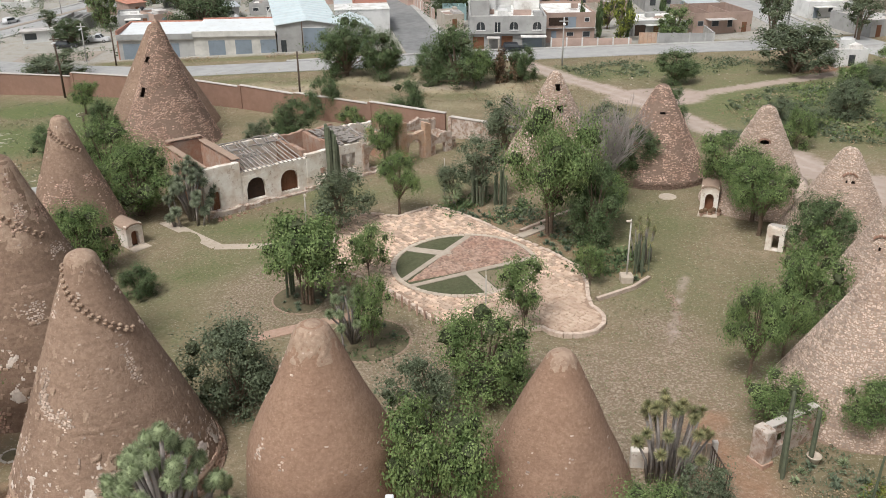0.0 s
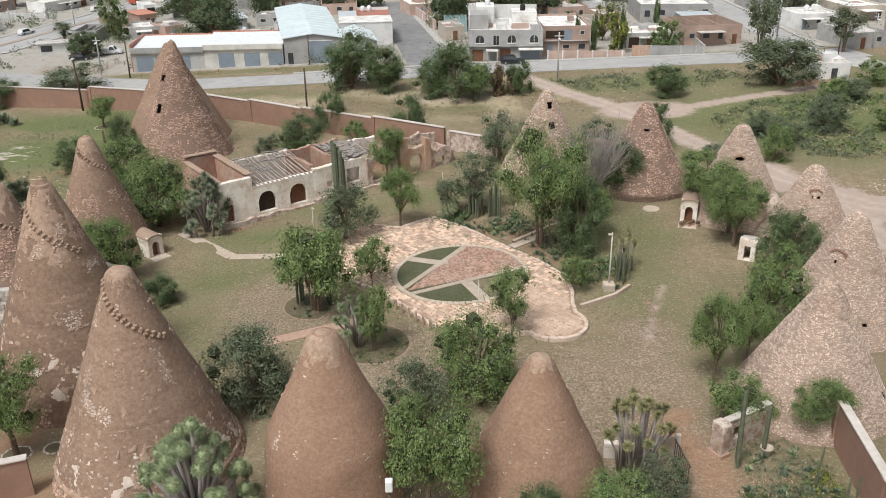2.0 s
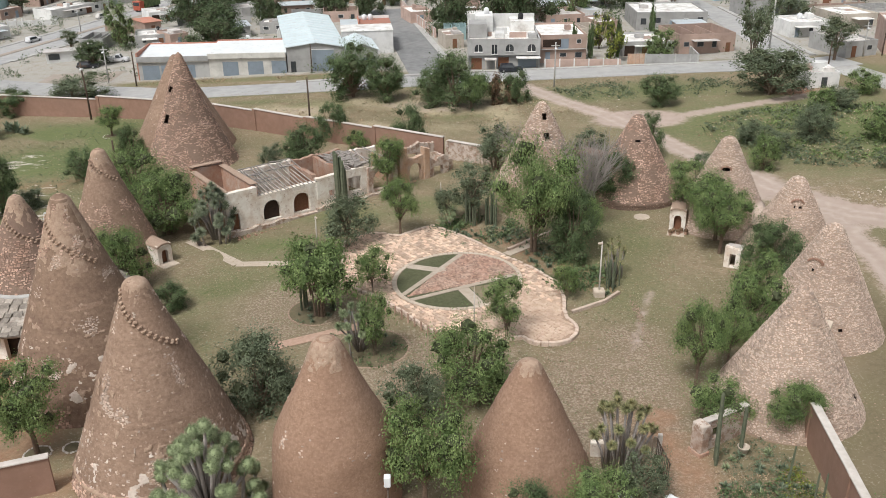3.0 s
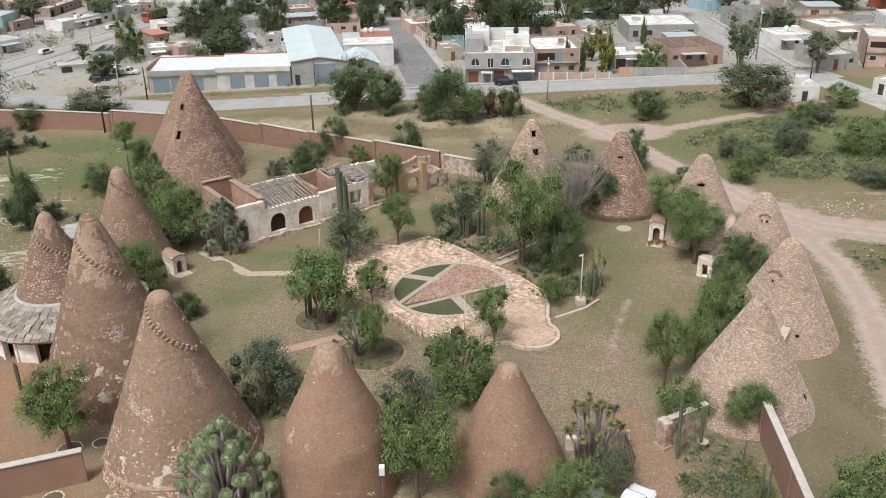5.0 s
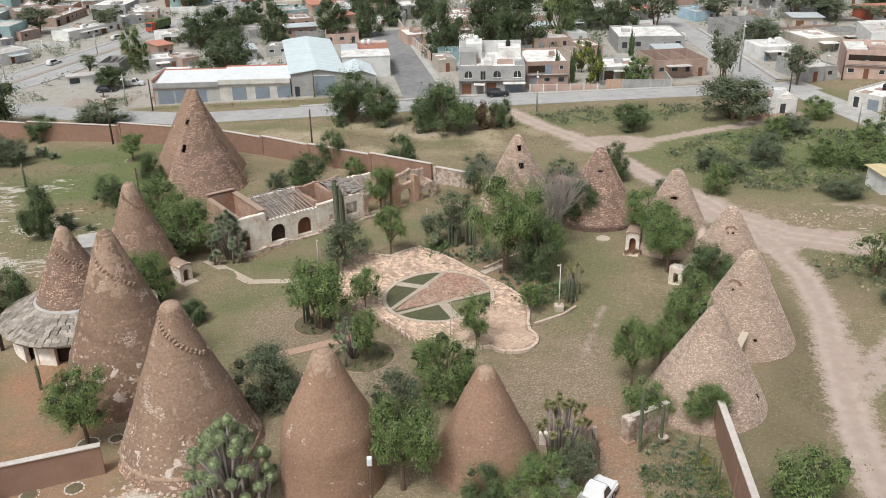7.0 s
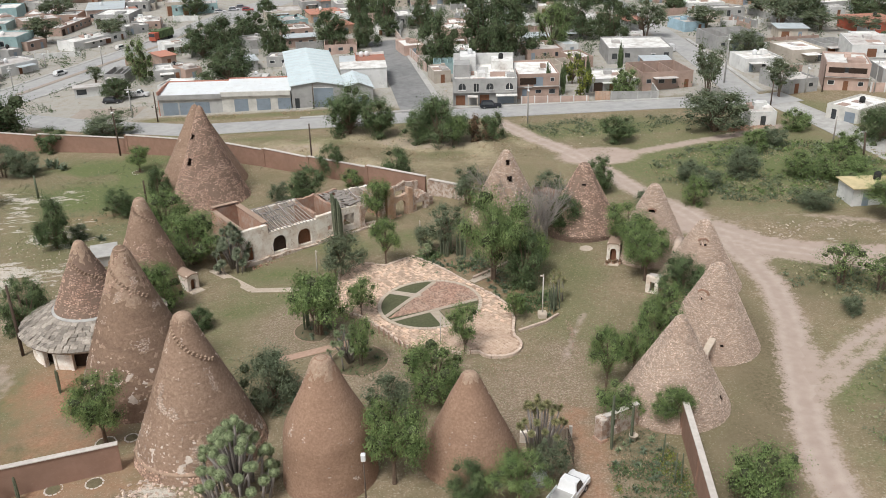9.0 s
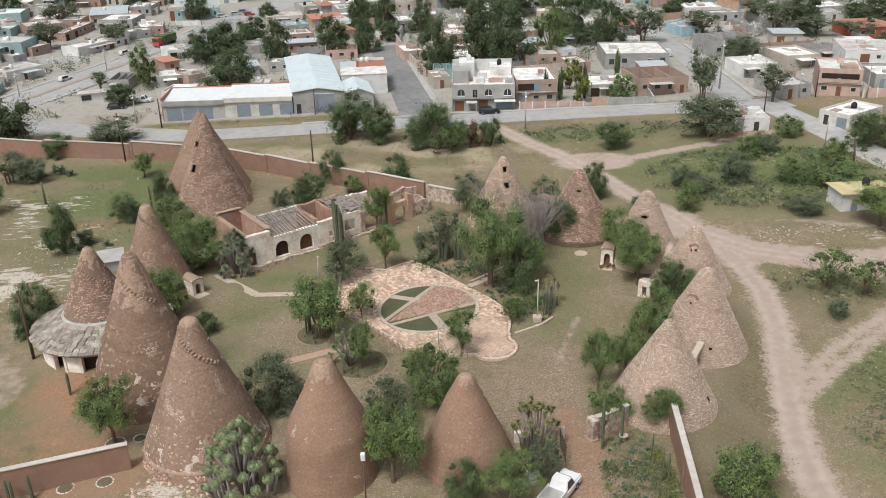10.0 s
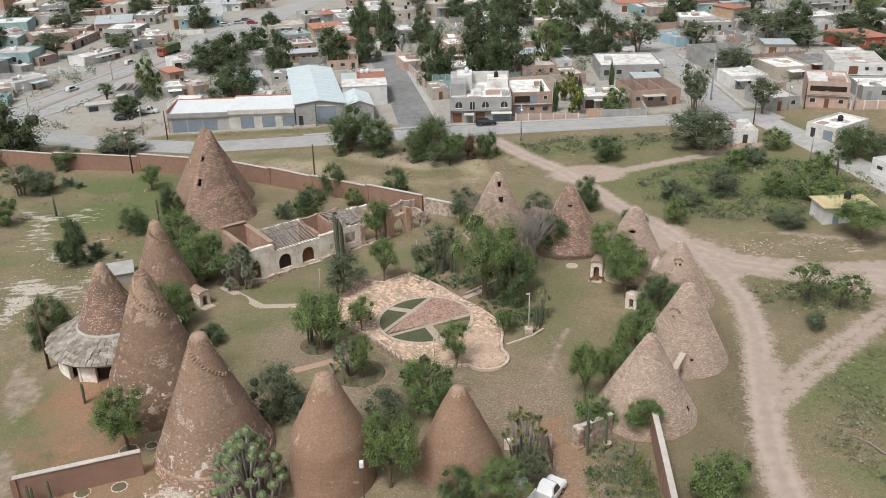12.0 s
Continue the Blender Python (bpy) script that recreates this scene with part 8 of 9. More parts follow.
M["yard_soil"] = surf("dusty_yard_soil", (0.31, 0.265, 0.22), (0.38, 0.33, 0.28), (0.26, 0.22, 0.18), scale=1.5, big=0.3)
paintm("shutter", (0.24, 0.285, 0.33), (0.19, 0.22, 0.25), 0.5, scale=0.5)
ROOF = {"white": "roof_white", "concrete": "roof_concrete", "metal": "roof_metal", "red": "roof_red", "blue": "roof_metal", "yellow": "yellow"}
BOXM = {}


def bx(name, dims, mat, parent):
    """A box of shared mesh data, placed by its scale."""
    x0, y0, z0, x1, y1, z1 = dims
    if mat not in BOXM:
        me = bpy.data.meshes.new("block")
        me.from_pydata(boxv(-0.5, -0.5, -0.5, 0.5, 0.5, 0.5), [], BOXF)
        me.materials.append(M[mat])
        BOXM[mat] = me
    o = new(name, BOXM[mat])
    o.parent = parent
    o.matrix_basis = Matrix.Translation(((x0 + x1) / 2, (y0 + y1) / 2, (z0 + z1) / 2)) @ Matrix.Diagonal((x1 - x0, y1 - y0, z1 - z0, 1))
    return o


HN = [0]
FOOT = [(-40, 131, 8), (-29, 131, 8), (-18, 138, 12), (-8, 145, 10), (11, 130, 8), (-66, 145, 5), (-57, 138, 8)]


def house(x, y, rot, w, d, h, wall, roof, st, label, far=False, extras=True):
    HN[0] += 1
    h = max(min(h, 2.25), h * 0.76) if st == 1 else h * 0.84
    rnd = random.Random(HN[0] * 31)
    FOOT.append((x + w / 2 * math.cos(radians(rot)) - d / 2 * math.sin(radians(rot)), y + w / 2 * math.sin(radians(rot)) + d / 2 * math.cos(radians(rot)), math.hypot(w, d) / 2))
    e = thing("house", x, y, rot, label=label, category="house", group="town houses")
    wm = {"brick": "town_brick", "orange": "orange", "concrete": "grey"}.get(wall, wall)
    t, ph = 0.15, 0.3 if roof not in ("none", "metal", "yellow", "red") else 0.0
    lo = -1.2
    bx("wall", (0, 0, lo, w, t, h), wm, e)
    bx("wall", (0, d - t, lo, w, d, h), wm, e)
    bx("wall", (0, t, lo, t, d - t, h), wm, e)
    bx("wall", (w - t, t, lo, w, d - t, h), wm, e)
    if roof == "none":
        for k in (0.35, 0.68):
            bx("inner_wall", (w * k, t, lo, w * k + t, d - t, h * 0.92), wm, e)
        bx("floor", (t, t, lo, w - t, d - t, 0.1), "bed", e)
    else:
        if ph:
            bx("roof", (t, t, h - ph - 0.15, w - t, d - t, h - ph), ROOF[roof], e)
        else:
            o = bx("roof", (-0.3, -0.4, h, w + 0.3, d + 0.3, h + 0.1), ROOF[roof], e)
            o.matrix_basis = o.matrix_basis @ Matrix.Shear("XZ", 4, (0, 0))
    n = max(1, int(w / 2.3))
    for s in range(st):
        z = s * h / st
        for i in range(n):
            cx = w * (i + 0.5) / n
            if s == 0 and i == HN[0] % n:
                bx("door", (cx - 0.38, -0.03, z, cx + 0.38, 0.01, z + min(1.7, h * 0.7)), rnd.choice(("door_wood", "glass", "shutter")), e)
            else:
                hw_, z0_, z1_ = rnd.uniform(0.3, 0.62), rnd.uniform(0.28, 0.42), rnd.uniform(0.64, 0.76)
                if rnd.random() < 0.18:
                    bx("garage_opening", (cx - 0.8, -0.02, z, cx + 0.8, 0.01, z + h / st * 0.72), rnd.choice(("void", "shutter", "door_wood")), e)
                    continue
                if rnd.random() < 0.15:
                    continue
                q = bx("window", (cx - hw_, -0.02, z + h / st * z0_, cx + hw_, 0.01, z + h / st * z1_), rnd.choice(("white", wm, "grey", "roof_concrete")), e)
                p = new("pane", BOXM.get("glass") or bx("seed", (0, 0, 0, 1, 1, 1), "glass", e).data)
                p.parent = q
                p.matrix_basis = Matrix.Translation((0, -0.35, 0)) @ Matrix.Diagonal((0.84, 0.9, 0.84, 1))
    if extras and roof in ("concrete", "white") and not far:
        for k in range(rnd.choice((0, 1, 2))):
            ax, ay = rnd.uniform(0.2, 0.8) * w, rnd.uniform(0.3, 0.8) * d
            bx("roof_hatch", (ax, ay, h - 0.3, ax + rnd.uniform(0.6, 1.5), ay + rnd.uniform(0.6, 1.5), h + rnd.uniform(0.1, 0.8)), wm, e)
    if roof in ("concrete", "white"):
        for k in range(rnd.choice((1, 2, 3))):
            ax, ay = rnd.uniform(0.1, 0.7) * w, rnd.uniform(0.1, 0.7) * d
            bx("roof_patch", (ax, ay, h - ph - 0.02, min(w - t, ax + rnd.uniform(0.8, 3.0)), min(d - t, ay + rnd.uniform(0.8, 3.0)), h - ph + rnd.choice((0.02, 0.05, 0.5))), rnd.choice(("roof_concrete", "roof_white", "grey", "roof_concrete", "town_brick")), e)
    if rnd.random() < 0.35:
        ax = rnd.uniform(0.0, 0.5) * w
        bx("awning", (ax, -rnd.uniform(1.0, 2.2), h * 0.72, ax + w * 0.45, 0.0, h * 0.72 + 0.08), rnd.choice(("roof_white", "roof_metal", "roof_concrete")), e)
    if st == 2:
        bx("ledge", (-0.05, -0.35, h / 2 - 0.1, w + 0.05, 0.0, h / 2), "roof_concrete", e)
    if extras and rnd.random() < 0.28 and roof != "none":
        tank(x, y, rot, rnd.uniform(0.25, 0.75) * w, rnd.uniform(0.4, 0.8) * d, h - ph if ph else h + 0.1, rnd.random() < 0.6)
    return e


TK = {}


def tank(x, y, rot, lx, ly, z, dark=True):
    p = pose(x, y, gz(x), 0, 0, rot) @ Vector((lx, ly, z))
    e = new("water_tank")
    e.matrix_basis = Matrix.Translation(p)
    tagged(e, "black plastic water tank on a flat roof" if dark else "white plastic water tank on a flat roof", "tank", "roof water tanks")
    if dark not in TK:
        o = lathe_open("tank_body", [(0.3, -0.04), (0.42, 0.0), (0.42, 0.75), (0.25, 0.95), (0.12, 1.0), (0.0, 1.0)], "tyre" if dark else "white_metal", e, 14)
        TK[dark] = o.data
    else:
        o = new("tank_body", TK[dark])
        o.parent = e


house(-90.6, 165.7, 57, 8.9, 7, 3.3, "white", "concrete", 1, "grey-white house with a flat roof on the avenue")
house(-97.5, 184.8, 57, 3.4, 5, 3.0, "grey", "concrete", 1, "small grey block house in the town")
house(-104.3, 186.1, 52, 2.2, 8, 3.9, "blue", "concrete", 1, "pale blue house with a flat roof")
house(-106.1, 197.1, 37, 6.9, 9, 3.8, "grey", "white", 1, "grey house with a white roof")
house(-97.3, 194.8, 63, 5.7, 8, 2.9, "brick", "concrete", 1, "bare brick house in the town")
house(-85.0, 192.8, 62, 16.6, 6, 2.6, "white", "white", 1, "long white roadside shop with an awning roof")
house(-97.9, 237.4, 17, 10.3, 16, 4.2, "pink", "metal", 1, "pink workshop with a grey metal roof")
house(-89.6, 239.0, 28, 6.3, 8, 3.0, "pink", "red", 1, "low pink annex with a red roof")
house(-91.9, 252.9, 1, 7.1, 9, 4.2, "grey", "white", 1, "house with a white sheet roof")
house(-78.5, 212.3, 34, 5.9, 5, 2.4, "grey", "white", 1, "open carport with a white roof")
house(-76.1, 221.2, 41, 4.8, 8, 3.0, "white", "white", 1, "white house beside the avenue")
house(-74.4, 241.8, 12, 13.0, 8, 4.0, "teal", "concrete", 1, "teal house with a flat roof")
house(-83.1, 272.0, 8, 14.5, 10, 4.2, "white", "concrete", 1, "white shop with a large pale sign")
house(-110.3, 222.7, 35, 9.9, 9, 3.8, "brick", "concrete", 1, "unplastered brick house in the town")
house(-96.7, 214.7, 85, 18.0, 4, 2.4, "brick", "concrete", 1, "brick house shaded by a tree")
house(-120.8, 229.0, 41, 5.7, 8, 3.6, "white", "concrete", 1, "white house with a flat roof")
house(-126.6, 255.7, 43, 7.9, 9, 3.5, "brick", "concrete", 1, "brick house with a flat roof")
house(-117.5, 254.4, 62, 6.5, 8, 4.2, "grey", "concrete", 1, "grey house with a flat roof")
house(-54.3, 154.5, 16, 6.1, 7, 2.7, "grey", "white", 1, "house with white sheet roofing beside a warehouse")
house(-56.8, 168.8, 39, 3.4, 6, 2.4, "brick", "red", 1, "house with a faded red roof")
house(-59.8, 182.2, 30, 5.2, 7, 3.0, "white", "white", 1, "white gabled house under trees")
house(-47.7, 154.0, 39, 3.6, 6, 2.4, "brick", "concrete", 1, "low brick outbuilding in the town")
house(-40.1, 182.9, 33, 5.0, 7, 2.7, "grey", "concrete", 1, "grey outbuilding between trees in the town")
house(-39.5, 158.8, 19, 5.6, 6, 2.7, "concrete", "metal", 1, "grey sheet-roofed outbuilding in the town")
house(-43.9, 223.7, 13, 10.3, 10, 3.2, "beige", "concrete", 1, "beige house with a flat roof")
house(-36.2, 206.8, 25, 6.9, 8, 3.3, "teal", "concrete", 1, "teal house with a flat roof")
house(-33.4, 194.3, 22, 6.8, 8, 3.1, "brick", "concrete", 1, "crumbling brown house in the town")
house(-30.1, 216.2, 17, 8.9, 9, 2.9, "orange", "red", 1, "orange house with a red roof")
house(-22.7, 210.8, 26, 4.6, 8, 3.0, "white", "white", 1, "white house with a bright roof")
house(-20.7, 196.6, 28, 4.1, 8, 2.6, "orange", "red", 1, "house with an orange roof")
house(-30.1, 237.8, 24, 4.2, 8, 3.3, "grey", "red", 1, "shop with a bright red facade")
house(-34.9, 235.4, 24, 5.6, 10, 3.9, "grey", "concrete", 1, "grey house with a flat roof")
house(-24.2, 226.6, 15, 6.6, 10, 4.2, "grey", "white", 1, "grey house with a pale roof")
house(-8.4, 236.7, 16, 8.4, 8, 3.6, "beige", "concrete", 1, "low house within a pale wall")
house(-6.3, 203.0, 7, 7.6, 9, 3.8, "grey", "white", 1, "house with a pale sheet roof")
house(-3.6, 166.8, 16, 4.5, 8, 3.0, "pink", "white", 1, "pink house along the street")
house(2.8, 140.5, 12, 3.2, 6, 3.1, "beige", "white", 1, "small house with a white roof")
house(6.6, 183.8, 19, 4.7, 8, 3.0, "pink", "white", 1, "pink house with a white roof")
house(21.9, 156.3, 7, 7.4, 9, 2.4, "brick", "concrete", 1, "brown house with a flat roof")
house(30.2, 159.7, 19, 3.0, 7, 2.9, "white", "blue", 1, "small white and blue house")
house(29.8, 146.5, 14, 4.2, 7, 3.0, "brick", "white", 1, "brick outbuilding with a sheet roof")
house(37.1, 149.2, -2, 12.6, 12, 4.2, "grey", "white", 1, "low house with a patchy white roof and red facade")
house(39.0, 127.2, 8, 9.2, 9, 4.2, "brick", "none", 1, "unfinished roofless brick house")
house(67.2, 202.0, 3, 9.2, 8, 3.2, "white", "white", 1, "white house with a pale roof")
house(63.1, 219.2, 8, 8.2, 10, 3.4, "brick", "concrete", 1, "brick houses on rising ground")
house(74.4, 223.1, 8, 12.6, 10, 4.0, "brick", "red", 1, "brick house with a red tile roof")
house(82.9, 209.0, 25, 5.1, 8, 3.5, "orange", "red", 1, "orange house with tiled roof")
house(46.4, 177.2, 12, 4.6, 8, 4.2, "white", "red", 1, "white house with an orange roof")
house(59.8, 177.4, 15, 5.0, 8, 2.9, "blue", "concrete", 1, "pale blue house at a side street")
house(60.2, 154.6, 9, 10.0, 10, 4.2, "concrete", "none", 1, "roofless grey walls of an unfinished house")
house(60.0, 136.8, 6, 7.2, 7, 3.3, "white", "white", 1, "long white house on a side street")
house(62.0, 120.3, 13, 5.3, 9, 3.2, "grey", "concrete", 1, "grey house with a porch")
house(70.5, 141.9, 10, 7.0, 9, 3.3, "beige", "white", 1, "house with a patchy pale roof")
house(76.6, 147.4, 8, 8.0, 6, 2.7, "concrete", "none", 1, "grey block yard wall")
g3 = house(68.3, 122.0, -18, 6.9, 9, 5.6, "pink", "white", 2, "pink two-storey brick house with a balcony")
# thin black boxes on the facade, painted shade in place of recessed balconies
bx("balcony_recess", (0.5, -0.06, 2.75, 3.0, 0.0, 3.9), "void", g3)
bx("balcony_recess", (3.6, -0.06, 2.75, 6.4, 0.0, 3.9), "void", g3)
bx("balcony_rail", (0.3, -0.4, 2.45, 6.6, -0.32, 3.05), "pink", g3)
house(79.0, 136.3, -13, 9.2, 12, 5.0, "white", "concrete", 2, "pale grey two-storey house with a white roof")
house(79.3, 124.3, -6, 7.3, 8, 3.3, "grey", "white", 1, "pale house with a white awning")
house(62.2, 106.0, -55, 5.1, 9, 2.5, "cream", "white", 1, "cream corner house with a flat white roof")
house(49.8, 103.4, -1, 3.9, 5, 2.6, "white", "concrete", 1, "small white hut with a water tank")
house(50.6, 70.6, 3, 6.2, 3.6, 2.2, "white", "yellow", 1, "white house with a yellow sheet roof")
house(64.2, 87.7, -72, 6.1, 8, 3.0, "white", "concrete", 1, "white house by the side road")
house(94.9, 165.9, 8, 9.5, 10, 3.2, "red", "red", 1, "red house with a tank on its roof")
house(97.5, 195.5, 11, 9.9, 9, 2.8, "grey", "white", 1, "house with a pale roof among trees")
house(104.0, 213.8, 9, 12.7, 9, 4.2, "grey", "concrete", 2, "grey two-storey house in the town")
house(56.6, 229.1, 6, 9.1, 9, 3.2, "white", "red", 1, "white house with a tiled roof")
house(7.7, 241.6, 6, 9.5, 10, 3.7, "beige", "white", 1, "house with pale sheet roofs")
house(39.0, 233.1, 20, 4.6, 9, 3.5, "white", "concrete", 1, "white house among trees")
house(-18.2, 256.8, 7, 7.2, 10, 4.9, "grey", "concrete", 2, "grey two-storey house in the town")
house(1.7, 252.2, 16, 7.4, 9, 4.2, "beige", "concrete", 1, "beige house with a flat roof")
house(-64.0, 277.3, 10, 9.5, 9, 4.1, "pink", "concrete", 1, "pink house beside the avenue")
house(-92.0, 160.4, 34, 3.0, 6, 3.2, "beige", "concrete", 1, "small house with a flat roof")

# the long lock-up warehouse
def lockups(x, y, rot, w, d, h, doors, wall, label):
    e = thing("warehouse", x, y, rot, label=label, category="warehouse", group="warehouses by the road")
    bx("wall", (0, 0, -1.2, w, d, h), wall, e)
    bx("parapet", (-0.1, -0.35, h, w, 0.0, h + 0.75), wall, e)
    bx("eave_shadow_board", (-0.1, -0.3, h - 0.12, w, 0.0, h), "roof_concrete", e)
    v = [(0, 0.0, h + 0.55), (w, 0.0, h + 0.55), (w, d, h + 1.1), (0, d, h + 1.1)]
    pyd("roof", v + [(a, b, c - 0.12) for a, b, c in v], [(0, 1, 2, 3), (7, 6, 5, 4), (1, 0, 4, 5), (3, 2, 6, 7), (0, 3, 7, 4), (2, 1, 5, 6)], "sheet_white", e, "white sheet-metal roof")
    bx("back_parapet", (-0.15, d, 0, w, d + 0.2, h + 1.3), "roof_red", e)
    for a, b in doors:
        o = bx("roller_door", (a, -0.04, 0.05, b, 0.02, 2.25), "shutter", e)
        for k in range(7):
            bx("slat", (a, -0.055, 0.15 + k * 0.29, b, -0.03, 0.2 + k * 0.29), "shutter", e)
    return e


e1 = lockups(-45.3, 127.1, 2, 10.9, 8.2, 2.9, ((0.6, 3.2), (3.5, 6.0), (6.2, 8.7)), "grey", "long grey lock-up warehouse with a white roof")
bx("side_parapet", (-0.2, 0, 0, 0.0, 8.2, 4.2), "roof_red", e1)
lockups(-34.4, 127.5, 1.5, 12.0, 8.4, 2.85, ((2.1, 4.5), (6.0, 8.4), (9.7, 12.0)), "cream", "cream lock-up warehouse with roller doors")


def gable_shed(x, y, rot, w, d, h, rise, wall, label, door, skew=0.0):
    e = thing("warehouse", x, y, rot, label=label, category="warehouse", group="warehouses by the road")
    v = [(0, 0, -1.2), (w, 0, -1.2), (w, 0, h), (w / 2, 0, h + rise), (0, 0, h), (0, d, -1.2), (w, d, -1.2), (w, d, h), (w / 2, d, h + rise), (0, d, h)]
    pyd("wall", [(p[0] - skew * p[1], p[1], p[2]) for p in v], [(0, 1, 2, 3, 4), (9, 8, 7, 6, 5), (1, 6, 7, 2), (5, 0, 4, 9)], wall, e)
    for s in (0, 1):
        a = [(-0.25, -0.3, h - 0.08), (w / 2, -0.3, h + rise + 0.04), (w / 2, d + 0.3, h + rise + 0.04), (-0.25, d + 0.3, h - 0.08)]
        if s:
            a = [(w - p[0], p[1], p[2]) for p in a][::-1]
        flat = [(p[0], p[2]) for p in (a[:2] if not s else (a[2], a[3]))]
        a = [(p[0] - skew * p[1], p[1], p[2]) for p in a]
        pyd("roof", a + [(p[0], p[1], p[2] + 0.08) for p in a], [(3, 2, 1, 0), (4, 5, 6, 7), (0, 1, 5, 4), (1, 2, 6, 5), (2, 3, 7, 6), (3, 0, 4, 7)], "sheet_blue", e, "pale blue-white sheet roof")
        for k in range(12):
            yy = -0.3 + (d + 0.6) * k / 12
            pts = [(flat[0][0] - skew * yy, yy, flat[0][1] + 0.1), (flat[1][0] - skew * yy, yy, flat[1][1] + 0.1)]
            pyd("roof_rib", *tube_data(pts, [0.03, 0.03], 4), "sheet_white", e)
    bx("rolling_gate", (*door[:1], -0.05, 0, door[1], 0.02, door[2]), "shutter", e)
    bx("gate_frame", (door[0] - 0.08, -0.04, door[2], door[1] + 0.08, 0.02, door[2] + 0.12), "white", e)
    return e


e2 = gable_shed(-22.2, 127.8, 1, 9.1, 30.0, 3.95, 0.6, "grey", "large grey block shed with a pale sheet-metal roof", (3.9, 7.3, 3.5), 0.18)
bx("door", (0.5, -0.04, 0, 1.3, 0.02, 1.75), "glass", e2)
gable_shed(-13.0, 128.2, 3, 5.0, 9.0, 3.0, 0.9, "grey", "small grey block shed with a pale gable roof", (2.3, 4.2, 1.7), 0.14)
e3 = thing("warehouse", -14.6, 138.6, 6, label="white rendered workshop with a red-patched flat roof", category="warehouse")
bx("wall", (0, 0, -1.2, 8.6, 12, 4.0), "white", e3)
bx("roof", (-0.1, -0.1, 4.0, 8.7, 6.4, 4.1), "roof_white", e3)
bx("roof", (3.2, 6.4, 4.0, 8.7, 12, 4.12), "roof_red", e3)
bx("roof", (-0.1, 6.4, 4.0, 3.2, 12, 4.1), "roof_metal", e3)
bx("parapet", (3.2, 12, 3.6, 8.7, 12.2, 4.6), "white", e3)
bx("parapet", (3.0, 6.4, 4.0, 3.2, 12, 4.6), "roof_red", e3)
bx("forecourt", (4.0, -8.5, -0.6, 9.0, -0.05, 0.12), "concrete", e3)
tank(-14.6, 138.6, 6, 4.2, 10.5, 4.12, False)
tank(-14.6, 138.6, 6, 5.3, 10.7, 4.12, False)

# grey two-storey house with arched windows
g1 = thing("house", 5.9, 123.4, -2, label="grey rendered two-storey house with arched windows", category="house", group="town houses")
arch_wall("front_wall", 0, 10.9, 2.3, 4.75, [(1.0, 2.2, 2.85, 3.95, True), (3.6, 4.4, 2.5, 3.9, False), (5.7, 6.9, 2.85, 3.95, True), (9.0, 10.2, 2.85, 3.95, True)], 0, 0.2, "grey", g1)
arch_wall("front_wall", 0, 10.9, -1.0, 2.3, [(0.5, 2.1, 0.05, 1.8, False), (4.6, 6.2, 0.05, 1.9, False), (7.6, 10.4, 0.05, 1.85, False)], 0.5, 0.2, "grey", g1)
for a, b, z0, z1 in ((1.0, 2.2, 2.85, 3.95), (3.6, 4.4, 2.5, 3.9), (5.7, 6.9, 2.85, 3.95), (9.0, 10.2, 2.85, 3.95)):
    q = bx("window", (a, 0.12, z0, b, 0.16, z1), "glass", g1)
    bx("mullion", ((a + b) / 2 - 0.03, 0.08, z0, (a + b) / 2 + 0.03, 0.12, z1), "white", g1)
    bx("sill", (a - 0.08, -0.1, z0 - 0.1, b + 0.08, 0.0, z0), "white", g1)
for a, b in ((0.5, 2.1), (4.6, 6.2)):
    bx("door", (a, 0.6, 0.05, b, 0.66, 1.9), "door_wood", g1)
bx("garage_door", (7.6, 0.6, 0.05, 10.4, 0.66, 1.85), "shutter", g1)
bx("wall", (0, 0.2, -1, 0.2, 13, 4.75), "grey", g1)
bx("wall", (10.7, 0.2, -1, 10.9, 13, 4.75), "grey", g1)
bx("wall", (0, 13, -1, 10.9, 13.2, 6.4), "white", g1)
bx("roof", (0.2, 0.2, 4.1, 10.7, 13, 4.3), "roof_white", g1)
bx("roof_room", (0.2, 3.2, 4.3, 2.9, 7.5, 6.4), "grey", g1)
bx("roof_room", (1.2, 8, 4.3, 4.0, 12.9, 6.8), "white", g1)
bx("roof_room", (6.8, 8.6, 4.3, 10.6, 12.9, 5.9), "roof_white", g1)
bx("canopy", (7.3, -1.1, 1.95, 10.9, 0.5, 2.1), "roof_white", g1)
bx("porch_roof", (2.5, -1.0, 1.75, 4.3, 0.5, 1.9), "roof_concrete", g1)
bx("porch_post", (2.6, -0.95, -0.5, 2.75, -0.8, 1.75), "beige", g1)
bx("porch_post", (4.1, -0.95, -0.5, 4.25, -0.8, 1.75), "beige", g1)
for a, b, w_, d_, z0, z1, m_ in ((0.6, 0.5, 2.4, 2.4, 4.3, 4.36, "roof_concrete"), (3.4, 0.8, 2.2, 1.6, 4.3, 4.37, "pink"), (6.2, 0.5, 3.0, 2.2, 4.3, 4.35, "roof_white"), (4.2, 3.0, 1.4, 2.6, 4.3, 5.0, "white"), (6.4, 3.4, 2.6, 0.2, 4.3, 5.1, "pink"), (7.0, 5.0, 3.0, 2.4, 4.3, 4.4, "roof_concrete"), (4.4, 6.4, 1.8, 0.2, 4.3, 5.3, "white"), (9.3, 2.6, 1.2, 1.5, 4.3, 4.9, "grey"), (3.1, 4.6, 0.6, 0.6, 4.3, 4.9, "town_brick")):
    bx("roof_clutter", (a, b, z0, a + w_, b + d_, z1), m_, g1)
tank(5.9, 123.4, -2, 3.0, 10.5, 6.8, False)
